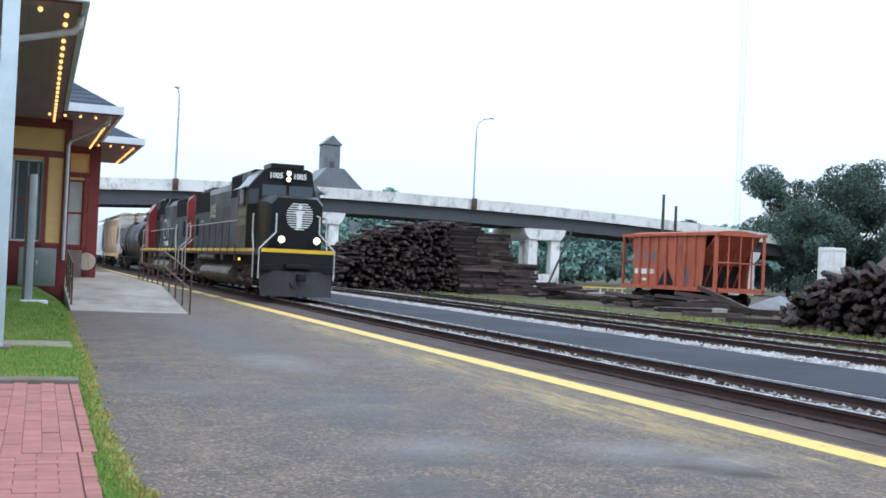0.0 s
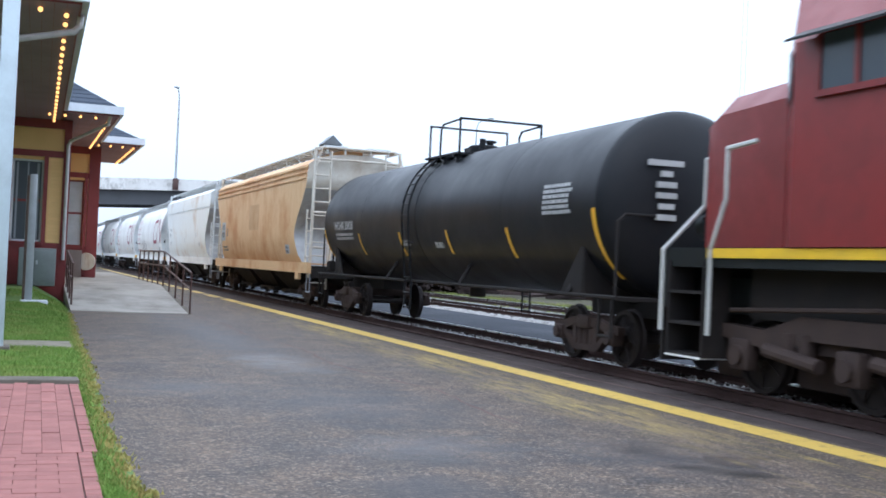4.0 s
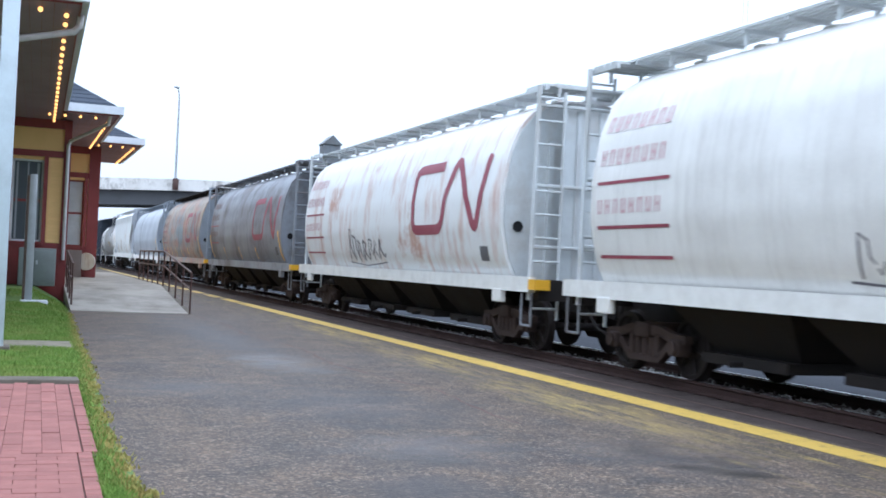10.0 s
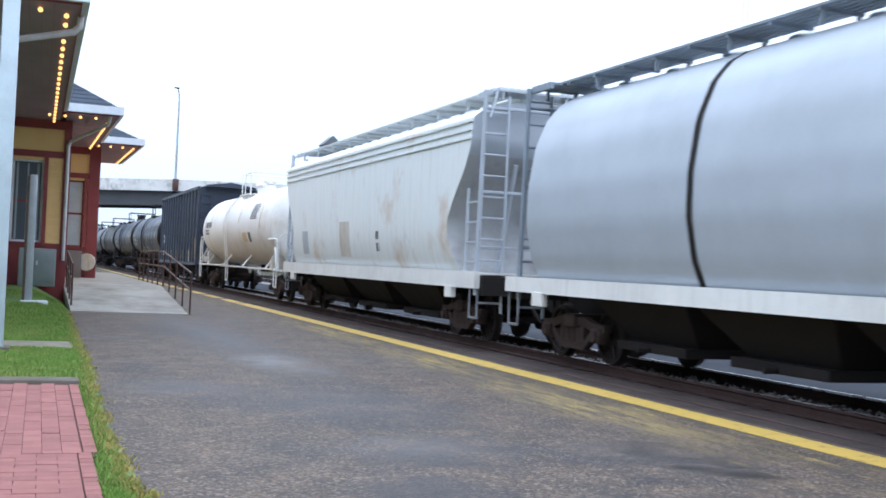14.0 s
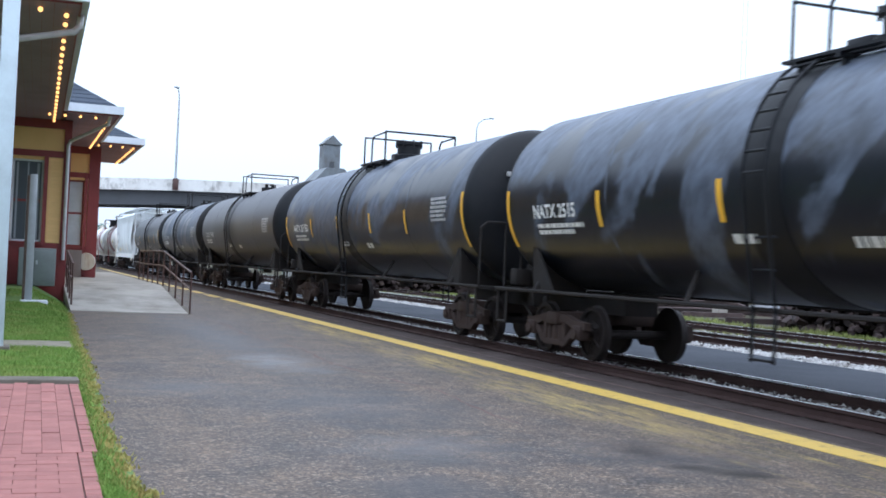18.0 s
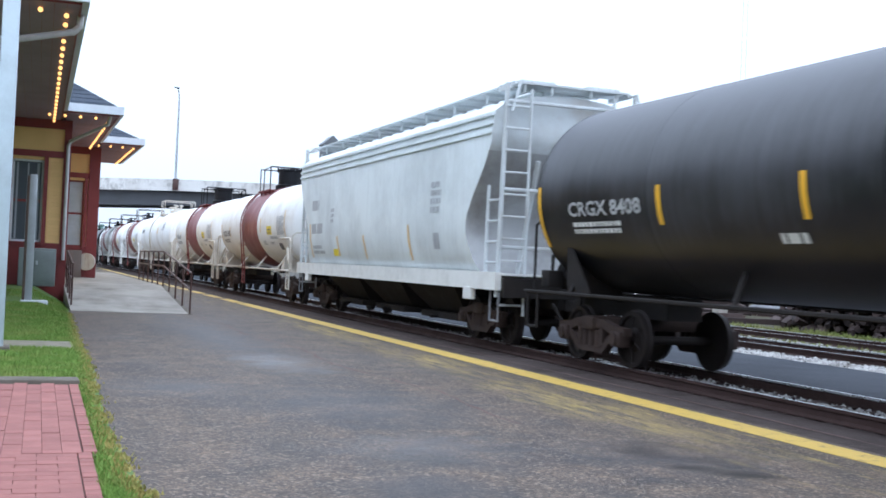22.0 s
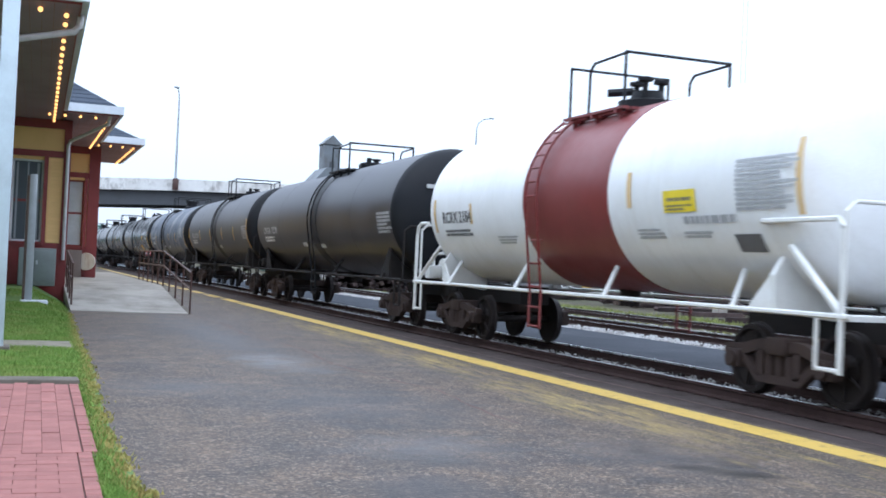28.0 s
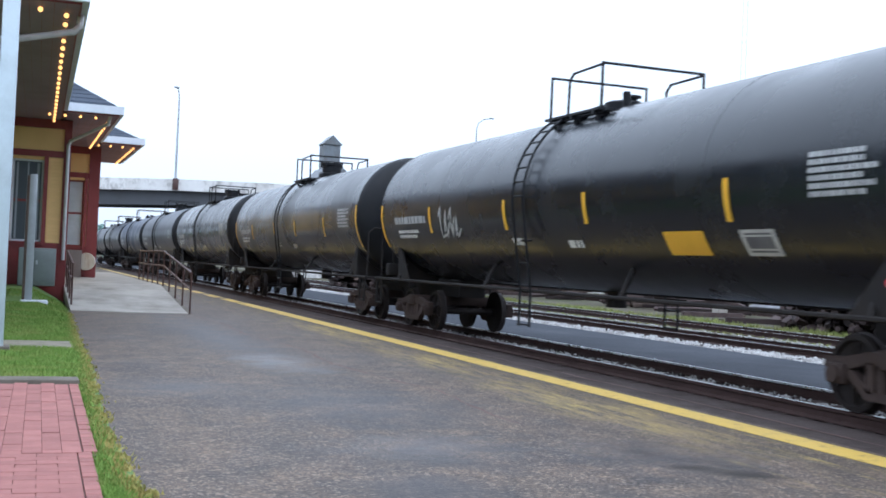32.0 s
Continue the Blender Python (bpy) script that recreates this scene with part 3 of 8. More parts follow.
def rail_pair(cx, label, z=0.0, y0=-900, y1=900):
    tr = thing("track", label, "railway track", pose(cx, 0, z), kind="structure")
    for s in (-1, 1):
        bm = B()
        ext_y(bm, [(s * 0.75 + x, zz) for x, zz in ((-0.07, 0), (0.07, 0), (0.07, 0.015), (0.012, 0.04), (0.012, 0.12), (0.036, 0.132), (0.036, 0.169), (-0.036, 0.169), (-0.036, 0.132), (-0.012, 0.12), (-0.012, 0.04), (-0.07, 0.015))], y0, y1)
        rl = part("rail", bm, M_rail_side, tr, smooth=0)
        bm = B()
        box(bm, min(s * 0.711, s * 0.752), max(s * 0.711, s * 0.752), y0, y1, 0.14, 0.172)
        part("rail_head", bm, M_rail_top, rl, "polished steel rail head", smooth=0)
    return tr


TIE = to_mesh("tie", bevel_box(B(), -0.82, 1.28, -0.11, 0.11, -0.16, 0.0, 0.012), M_tie, 0)
main_track = rail_pair(9.9, "running track with rusty rails on dark timber ties")
far_track = rail_pair(17.5, "second track with rusty rails on timber ties", -0.02)
yard_track = rail_pair(22.0, "rusty yard track sunk in weeds", -0.06)
for tr, y0, y1 in ((main_track, 4, 75), (far_track, 12, 80), (yard_track, 18, 80)):
    y = y0
    while y < y1:
        part("tie", TIE, None, tr, m=pose(0, y, 0.012, 0, 0, r.uniform(-1, 1)))
        y += 0.52


def stones(name, boxes, n, lo, hi, label, material, seed, zbase):
    """Loose stones over boxes (x0, x1, y0, y1), denser near the platform."""
    g = np.random.default_rng(seed)
    base = np.array([(1, 0, 0), (-1, 0, 0), (0, 1, 0), (0, -1, 0), (0, 0, 0.8), (0, 0, -0.8)], float)
    tri = np.array([(0, 2, 4), (2, 1, 4), (1, 3, 4), (3, 0, 4), (2, 0, 5), (1, 2, 5), (3, 1, 5), (0, 3, 5)])
    V, Fc = [], []
    for x0, x1, y0, y1 in boxes:
        k = n // len(boxes)
        u = g.random(k)
        ys = y0 + (y1 - y0) * u ** 1.7
        xs = x0 + (x1 - x0) * g.random(k)
        s = g.uniform(lo, hi, k) * (1 + (ys - y0) / (y1 - y0) * 0.8)
        for i in range(k):
            a = g.random() * 6.28
            c, d = math.cos(a), math.sin(a)
            p = base * g.uniform(0.6, 1.25, (6, 1)) * s[i]
            p = np.stack([p[:, 0] * c - p[:, 1] * d, p[:, 0] * d + p[:, 1] * c, p[:, 2]], 1) + (xs[i], ys[i], zbase + g.uniform(-0.01, 0.03))
            Fc.append(tri + 6 * len(V))
            V.append(p)
    solid(name, from_arrays(name, np.concatenate(V), np.concatenate(Fc), material), None, label, "gravel", "stuff")


bm = B()
box(bm, 9.055, 11.49, -90, 400, -0.3, -0.03)
solid("ballast_bed", bm, M_bed, "grey ballast under the running track", kind="structure", smooth=0)
bm = B()
box(bm, 15.51, 24.0, -90, 400, -0.3, -0.06)
solid("ballast_bed", bm, M_bed, "grey ballast under the yard tracks", kind="structure", smooth=0)
stones("ballast", [(9.22, 10.58, 5, 75), (9.6, 10.55, 5, 75), (10.72, 11.3, 6, 75), (9.25, 10.3, 5, 60)], 15000, 0.02, 0.042, "broken pale stone ballast between the rails", M_stone, 3, -0.02)
stones("ballast", [(15.45, 16.65, 14, 90), (15.5, 16.4, 14, 90), (16.85, 18.15, 14, 90), (18.3, 20.6, 16, 90)], 12000, 0.03, 0.055, "pale stone ballast beside the second track", M_stone, 5, -0.03)


def blades(name, n, place, lo, hi, material, label, seed, zf=lambda x, y: 0.0, w=0.012):
    g = np.random.default_rng(seed)
    V, Fc = [], []
    for i in range(n):
        x, y = place(g)
        a, h = g.random() * 6.28, g.uniform(lo, hi)
        dx, dy = math.cos(a) * w, math.sin(a) * w
        lx, ly = g.normal(0, h * 0.4, 2)
        z = zf(x, y)
        V += [(x - dx, y - dy, z), (x + dx, y + dy, z), (x + lx, y + ly, z + h)]
        Fc.append((3 * i, 3 * i + 1, 3 * i + 2))
    solid(name, from_arrays(name, np.array(V), np.array(Fc), material), None, label, "grass", "stuff")


def verge_edge(y):
    return float(np.interp(y, [5, 7.76, 8.6, 10.5, 13.4, 17.5, 22, 29.5, 33], [0.92, 0.9, 0.86, 0.85, 0.93, 1.08, 1.12, 1.3, 1.36]))


def lawn_z(x, y):
    """The lawn falls from the depot towards the asphalt edge."""
    bank = float(np.interp(y, [20, 22, 28, 32.6, 35.5], [0.02, 0.03, 0.09, 0.19, 0.5]))
    return float(np.interp(x, [0.5, verge_edge(y)], [bank, 0.006])) if verge_edge(y) > 0.5 else bank


bm = B()
ys = [4, 6, 8, 10, 12, 14.4, 16, 18, 20, 22, 24, 26, 28, 30, 32, 34, 36, 37.4]
grid(bm, [[(x, y, lawn_z(x, y)) for x in (-30, -6, -2, -0.6, 0.0, 0.5)] + [(verge_edge(y), y, 0.006)] for y in ys])
solid("lawn", bm, M_lawn, "short green lawn rising to the depot", kind="structure", smooth=40)


def on_lawn(g):
    while True:
        y = 7 + 28 * g.random() ** 1.8
        x = -0.6 + g.random() * 2.0
        if x < verge_edge(y) - 0.11 + g.normal(0, 0.05) and not (y < 14.25 and x < 0.6 + 0.0232 * (y - 7.82)) and not (19.7 < y < 21.05 and x < 0.9) and not (14.2 < y < 14.62 and x < 0.76):
            return x, y


blades("grass", 45000, on_lawn, 0.02, 0.055, M_grass, "short green grass with yellowing edges", 7, lawn_z, 0.011)


def on_fringe(g):
    y = 7 + 24 * g.random() ** 1.8
    return verge_edge(y) + g.normal(-0.09, 0.05) + 0.03 * math.sin(y * 5) + 0.025 * math.sin(y * 13), y


M_straw = surface("yellowed_grass", (0.33, 0.27, 0.09), 0.85, grime=(0.17, 0.22, 0.06), amount=1.0, size=2.0, fine=20, spread=0.4, bump=0, spec=0.15)
blades("grass", 9000, on_fringe, 0.015, 0.045, M_straw, "straw-coloured grass along the asphalt edge", 17, lambda x, y: 0.004, 0.013)


def on_strip(g):
    t = g.random()
    return 23.3 + 3.2 * g.random() ** 1.3 + 0.6 * math.sin(t * 40), 24 + 62 * t ** 1.3


blades("weeds", 14000, on_strip, 0.05, 0.25, M_weed, "ragged weeds along the yard track", 8, lambda x, y: -0.12, 0.035)
blades("weeds", 5000, lambda g: (19.2 + 1.6 * g.random(), 20 + 60 * g.random()), 0.04, 0.14, M_weed, "thin weeds between the yard tracks", 9, lambda x, y: -0.06, 0.03)

# brick paving with a kerb, a cross path
pav = thing("brick_paving", "red brick paving with a low kerb beside grass", "paving", Matrix.Translation((0.585, 9.2, 0)) @ pose(0, 0, 0, 0, 0, -0.9) @ Matrix.Translation((-0.62, -9.2, 0)), kind="structure")
bm = B()
box(bm, -0.8, 0.635, 5.0, 9.26, -0.1, 0.03)
box(bm, -0.8, 0.69, 9.26, 14.3, -0.1, 0.03)
part("joint_sand", bm, M_sand, pav, smooth=0)
PAVER = to_mesh("brick", bevel_box(B(), -0.0732, 0.0732, -0.1472, 0.1472, 0.02, 0.052, 0.003), M_paver, 0)
HALF_PAVER = to_mesh("brick", bevel_box(B(), -0.0727, 0.0727, -0.0727, 0.0727, 0.02, 0.052, 0.003), M_paver, 0)
for c in range(6):
    x = 0.5 - c * 0.149
    y = 9.42
    if c % 2:
        part("brick", HALF_PAVER, None, pav, m=pose(x, 9.345, r.uniform(-0.003, 0.004), 0, 0, r.uniform(-0.6, 0.6)))
        y = 9.5685
    while y < 14.06:
        part("brick", PAVER, None, pav, m=pose(x, y, r.uniform(-0.003, 0.004), 0, 0, r.uniform(-0.6, 0.6)))
        y += 0.297
EDGE_PAVER = to_mesh("brick", bevel_box(B(), -0.052, 0.052, -0.07, 0.07, 0.02, 0.05, 0.006), M_paver, 0)
y = 6.6
while y < 14.06:
    part("brick", EDGE_PAVER, None, pav, m=pose(0.64 if y > 9.3 else 0.595, y, r.uniform(-0.004, 0.003), 0, 0, r.uniform(-2, 2)))
    y += 0.148
y, k = 9.18, 0
while y > 6.5:
    x = 0.385 - (0.149 if k % 2 else 0)
    while x > -0.5:
        part("brick", PAVER, None, pav, m=pose(x, y, r.uniform(-0.002, 0.003), 0, 0, 90 + r.uniform(-0.5, 0.5)))
        x -= 0.298
    if k % 2:
        part("brick", HALF_PAVER, None, pav, m=pose(0.459, y, r.uniform(-0.002, 0.003), 0, 0, r.uniform(-0.5, 0.5)))
    y -= 0.149
    k += 1
bm = B()
bevel_box(bm, -6, 0.76, 14.22, 14.6, -0.1, 0.085, 0.025)
solid("kerb", bm, M_kerb, "worn concrete kerb between brick paving and lawn", kind="structure")
bm = B()
bevel_box(bm, -6, 0.94, 19.62, 21.0, -0.1, 0.03, 0.015)
solid("pavement", bm, surface("tan_path_concrete", (0.24, 0.21, 0.165), 0.9, grime=(0.13, 0.13, 0.07), amount=0.8, size=2.5, bump=0.4, spec=0.2), "weathered concrete path across the lawn", kind="structure")

# ---- ramp to the depot with its railings ----
bm = B()
prof = [(32.0, -0.1), (32.0, 0.012), (38.6, 0.6), (60, 0.6), (60, -0.1)]
ext_x(bm, prof, 1.38, 4.5)
solid("ramp", bm, M_concrete, "pale concrete ramp rising to the depot landing", kind="structure", smooth=0)
bm = B()
ext_x(bm, [(32.0, 0.0), (32.0, 0.014), (38.6, 0.604), (38.6, 0.5)], 4.5, 4.62)
solid("ramp_kerb", bm, M_kerb, "weathered ramp edge", kind="structure", smooth=0)


def ramp_z(y):
    return 0.012 + 0.588 * min(1, max(0, (y - 32) / 6.6))


def railing(x, y0, y1, n):
    th = thing("ramp_railing", "brown steel pipe railing along the ramp", "railing", group="ramp railings")
    for h in (1.14, 0.66):
        bm = B()
        ys = [y0] + ([38.6] if y0 < 38.6 < y1 else []) + [y1]
        pipe(bm, [(x, yy, ramp_z(yy) + h) for yy in ys], 0.028, 8)
        part("rail", bm, M_handrail, th)
    for k in range(n):
        yy = y0 + (y1 - y0) * k / (n - 1)
        bm = B()
        rod(bm, (x, yy, ramp_z(yy) - 0.02), (x, yy, ramp_z(yy) + 1.14), 0.026, 8)
        part("post", bm, M_handrail, th)


railing(4.55, 32.05, 46.6, 10)
railing(1.44, 33.2, 37.2, 4)

# ---- depot ----
depot = thing("depot", "ochre and maroon station depot with broad lit eaves", "building", kind="structure")


def eave(x0, x1, y0, y1, z, rise, front, turn=0.0, px=0.0, py=0.0):
    """A broad hipped roof: soffit, fascia, gutter, slates and a string of bulbs under its edge."""
    m = Matrix.Translation((px, py, 0)) @ pose(0, 0, 0, 0, 0, turn) @ Matrix.Translation((-px, -py, 0))
    bm = B()
    box(bm, x0, x1, y0, y1, z, z + 0.05)
    sf = part("soffit", bm, M_soffit, depot, "grey boarded soffit", 0, m)
    x = x1 - 0.2
    bm = B()
    while x > x0:
        box(bm, x - 0.004, x + 0.004, y0, y1, z - 0.004, z)
        x -= 0.2
    tagged(part("board_joint", bm, M_maroon, sf, smooth=0), kind="stuff")
    for f in ((x1, x1 + 0.03, y0 - 0.03, y1), (x0, x1, y0 - 0.03, y0)):
        bm = B()
        box(bm, *f, z - 0.02, z + 0.2)
        part("fascia", bm, M_maroon, depot, "maroon fascia board", 0, m)
    for f in (((x1 + 0.09, y0 - 0.09), (x1 + 0.09, y1)), ((x0, y0 - 0.09), (x1 - 0.032, y0 - 0.09))):
        bm = B()
        (a, b), (c, d) = f
        box(bm, min(a, c) - 0.06, max(a, c) + 0.06, min(b, d) - 0.06, max(b, d) + 0.06, z + 0.02, z + 0.26)
        part("gutter", bm, M_fascia, depot, "white metal gutter", 0, m)
    bm = B()
    rx = min(6.0, x1 - x0)
    v = [bm.verts.new(p) for p in ((x0, y0 - 0.1, z + 0.2), (x1 + 0.1, y0 - 0.1, z + 0.2), (x1 + 0.1, y1, z + 0.2), (x0, y1, z + 0.2), (x0, y0 + rx, z + 0.2 + rise), (x1 - rx, y0 + rx, z + 0.2 + rise), (x1 - rx, y1, z + 0.2 + rise), (x0, y1, z + 0.2 + rise))]
    for f in ((0, 1, 5, 4), (1, 2, 6, 5), (5, 6, 7, 4), (0, 4, 7, 3), (2, 3, 7, 6), (0, 3, 2, 1)):
        bm.faces.new([v[i] for i in f])
    rf = part("roof", bm, M_shingle, depot, "dark slate hipped roof", 0, m)
    bm = B()
    for k in range(1, 26):
        t = k / 26
        yy, zz = y0 - 0.1 + (rx + 0.1) * t, z + 0.2 + rise * t
        box(bm, x0, x1 + 0.1 - (rx + 0.1) * t, yy - 0.01, yy + 0.012, zz - 0.01, zz + 0.009)
    tagged(part("slate_course", bm, M_shingle, rf, smooth=0), kind="stuff")
    bulbs = [(x1 - 0.2, y) for y in np.arange(y0 + 0.75, y1 - 0.3, 0.84)] + [(x1 - 0.62 - 0.44 * k, y0 + 0.45) for k in range(front)]
    for bx_, by_ in bulbs:
        part("bulb", BULB, None, depot, m=m @ pose(bx_, by_, z - 0.07))


bm = B()
bmesh.ops.create_uvsphere(bm, u_segments=10, v_segments=8, radius=0.044)
BULB = to_mesh("bulb", bm, M_bulb, 60)
eave(-9, 0.92, 19.55, 37.45, 5.7, 2.6, 4, -0.9, 0.92, 30)
eave(-6, 2.6, 35.1, 46.5, 5.72, 3.8, 4)
eave(-4, 4.15, 44.4, 54.2, 5.74, 3.1, 3)


def wall_with_window(x0, x1, y, z0, z1, wx0, wx1, wz0, wz1, pane, boards, corner):
    """A camera-facing wall: boards below, ochre band above, maroon trim, a sash window in a real opening."""
    t = 0.3
    for a, b, c, d, m in ((x0, wx0, z0, z1, M_yellow_wall), (wx1, x1, z0, z1, M_yellow_wall), (wx0, wx1, z0, wz0, M_maroon), (wx0, wx1, wz1, z1, M_yellow_wall)):
        bm = B()
        box(bm, a, b, y, y + t, c, d)
        part("wall", bm, m, depot, smooth=0)
    zz = wz0
    while zz < wz1:
        for a, b in boards:
            bm = B()
            ext_x(bm, [(y - 0.03, zz), (y - 0.012, zz + 0.105), (y + 0.01, zz + 0.105), (y + 0.01, zz)], a, b)
            part("siding_board", bm, M_yellow_wall, depot, smooth=0)
        zz += 0.115
    for a, b, c, d in ((x0, x1, wz1 + 0.1, wz1 + 0.3), (x0, x1, z1 - 0.28, z1), (x0, x1, wz0 - 0.2, wz0 - 0.02), (x1 - corner, x1 + 0.02, z0, z1), (wx0 - 0.12, wx0, wz0, wz1 + 0.1), (wx1, wx1 + 0.12, wz0, wz1 + 0.1), (x0, x1, z0, wz0 - 0.2)):
        bm = B()
        dep = 0.06 if (c, d) != (z0, wz0 - 0.2) else 0.045
        if b - a < 0.6:
            dep = 0.075
        box(bm, a, b, y - dep, y + 0.02, c, d)
        part("trim_board", bm, M_maroon, depot, "maroon trim board", smooth=0)
    win = part("window", box(B(), wx0, wx1, y + 0.16, y + 0.2, (wz0 + wz1) / 2 - 0.04, (wz0 + wz1) / 2 + 0.04), M_maroon, depot, "tall sash window", 0)
    for c, d in ((wz0, (wz0 + wz1) / 2 - 0.04), ((wz0 + wz1) / 2 + 0.04, wz1)):
        part("pane", box(B(), wx0 + 0.02, wx1 - 0.02, y + 0.17, y + 0.18, c, d), pane, win, smooth=0)
    bm = B()
    for a, b, c, d in ((wx0, wx0 + 0.06, wz0, wz1), (wx1 - 0.06, wx1, wz0, wz1), (wx0, wx1, wz1 - 0.06, wz1), (wx0, wx1, wz0, wz0 + 0.06)):
        box(bm, a, b, y + 0.1, y + 0.21, c, d)
    part("window_frame", bm, M_fascia if pane == M_pane else M_maroon, win, smooth=0)
    if pane == M_pane:
        for a, b in ((wx0 + 0.12, wx0 + 0.18), (wx0 + 0.44, wx0 + 0.49), (wx1 - 0.2, wx1 - 0.12)):
            part("curtain", box(B(), a, b, y + 0.155, y + 0.165, wz0 + 0.08, wz1 - 0.1), M_curtain, win, smooth=0)
    part("window_sill", box(B(), wx0 - 0.14, wx1 + 0.14, y - 0.14, y + 0.06, wz0 - 0.08, wz0), M_maroon, win, smooth=0)


wall_with_window(-9, 1.38, 37.5, 0.0, 5.7, -0.3, 0.62, 1.85, 4.42, M_pane, [(0.78, 1.16)], 0.2)
wall_with_window(1.2, 2.84, 46.55, 0.0, 5.72, 1.66, 2.3, 1.8, 4.4, M_pane_pale, [], 0.4)
for x, y0, y1, z in ((1.2, 37.8, 46.5, 5.7), (2.66, 46.85, 64, 5.74)):
    bm = B()
    box(bm, x - 0.15, x + 0.15, y0, y1, 0, z)
    part("side_wall", bm, M_yellow_wall, depot, smooth=0)
bm = B()
box(bm, -9, 2.5, 63.7, 64, 0, 5.7)
part("back_wall", bm, M_yellow_wall, depot, smooth=0)
bm = B()
pipe(bm, [(2.4, 35.4, 5.75), (2.35, 35.6, 5.5), (1.36, 37.26, 5.05), (1.3, 37.3, 4.9), (1.3, 37.3, 1.35)], 0.055, 8)
part("downspout", bm, M_gutter, depot, "pale metal downspout")
bm = B()
pipe(bm, [(0.82, 20.6, 5.75), (0.8, 20.6, 5.52), (0.7, 20.6, 5.42), (-0.3, 20.3, 5.12), (-0.5, 20.2, 5.1)], 0.06, 8)
part("downspout", bm, M_gutter, depot, "pale metal downspout")
col = thing("canopy_column", "pale blue painted steel column under the eave", "column")
bm = B()
bevel_box(bm, -0.42, -0.16, 18.95, 19.2, 0.05, 5.72, 0.03)
part("shaft", bm, M_column, col)
bm = B()
bevel_box(bm, -0.5, -0.06, 18.85, 19.3, 0.0, 0.09, 0.02)
part("base_plate", bm, M_kerb, col)

# things beside the depot
post = thing("sign_post", "bare grey metal post on a white base plate", "post", pose(0.3, 32.6, 0.19))
part("shaft", bevel_box(B(), -0.1, 0.09, -0.06, 0.06, 0.05, 3.46, 0.015), M_steel, post)
part("side_strip", bevel_box(B(), -0.17, -0.1, -0.065, 0.05, 0.05, 3.42, 0.01), M_tie_pale, post)
part("base_plate", bevel_box(B(), -0.2, 0.5, -0.3, 0.3, -0.06, 0.05, 0.02), M_fascia, post)
cab = thing("utility_cabinet", "grey metal utility cabinet standing on the lawn", "cabinet", pose(0.55, 36.6, 0.56))
part("body", bevel_box(B(), -0.55, 0.52, -0.3, 0.3, -0.05, 1.1, 0.03), M_grey_box, cab)
part("door", bevel_box(B(), -0.1, 0.48, -0.325, -0.29, 0.08, 1.02, 0.01), M_grey_box, cab)
part("lock", bevel_box(B(), -0.06, 0.0, -0.35, -0.32, 0.6, 0.72, 0.008), M_steel, cab)
meter = thing("wall_cabinet", "grey meter box with a pale dish at the wall foot", "cabinet", pose(2.05, 46.2, 0.6))
part("body", bevel_box(B(), -0.4, 0.25, -0.15, 0.2, 0.0, 1.05, 0.03), surface("brown_grey_box", (0.16, 0.13, 0.12), 0.6), meter)
bm = B()
rod(bm, (0.42, -0.1, 0.62), (0.46, 0.0, 0.62), 0.34, 18)
part("dish", bm, M_cream, meter)
# ---- rolling stock: each car stands on the rail heads, its middle at y = 0 ----
def wheel_mesh(r, name):
    bm = B()
    for s in (-1, 1):
        prof = [(0.675, 0.1), (0.68, r + 0.025), (0.705, r + 0.025), (0.72, r), (0.81, r - 0.006), (0.812, r - 0.07), (0.77, r - 0.09), (0.75, 0.2), (0.79, 0.14), (0.79, 0.1)]
        lathe(bm, [(s * a, q) for a, q in prof], 28, "x")
    rod(bm, (-1.05, 0, 0), (1.05, 0, 0), 0.075, 10)
    for s in (-1, 1):
        for k in range(6):      # web ribs, so that the turning shows
            a = k * math.pi / 3
            rod(bm, (s * 0.795, 0.12 * math.cos(a), 0.12 * math.sin(a)), (s * 0.79, (r - 0.1) * math.cos(a), (r - 0.1) * math.sin(a)), 0.018, 4)
    return to_mesh(name, bm, M_wheel)


WHEEL = wheel_mesh(0.457, "wheelset")
WHEEL_BIG = wheel_mesh(0.508, "wheelset")


def truck_mesh():
    bm = B()
    for s in (-1, 1):
        a, b = sorted((s * 0.93, s * 1.06))
        top = [(-1.12, 0.52), (-1.12, 0.64), (-0.75, 0.66), (-0.4, 0.74), (0.4, 0.74), (0.75, 0.66), (1.12, 0.64), (1.12, 0.52), (0.78, 0.5), (0.42, 0.6), (-0.42, 0.6), (-0.78, 0.5)]
        ext_x(bm, top, a, b)
        low = [(-0.8, 0.5), (-0.42, 0.2), (0.42, 0.2), (0.8, 0.5), (0.66, 0.52), (0.36, 0.3), (-0.36, 0.3), (-0.66, 0.52)]
        ext_x(bm, low, a, b)
        for y in (-0.36, 0.36):
            box(bm, a, b, y - 0.06, y + 0.06, 0.28, 0.62)
        for y in (-0.89, 0.89):
            bevel_box(bm, s * 1.0 - 0.11, s * 1.0 + 0.11, y - 0.15, y + 0.15, 0.34, 0.58, 0.03)
            rod(bm, (s * 1.06, y, 0.457), (s * 1.15, y, 0.457), 0.1, 14)
        for y in (-0.2, 0, 0.2):
            rod(bm, (s * 1.0, y, 0.28), (s * 1.0, y, 0.56), 0.075, 10)
    bevel_box(bm, -1.12, 1.12, -0.2, 0.2, 0.56, 0.78, 0.03)
    rod(bm, (0, 0, 0.75), (0, 0, 0.92), 0.2, 12)
    for y in (-0.42, 0.42):
        box(bm, -0.8, 0.8, y - 0.05, y + 0.05, 0.36, 0.44)
    return to_mesh("truck", bm, M_truck)


TRUCK = truck_mesh()
SPIN = []          # wheelsets and the y that each has on its car


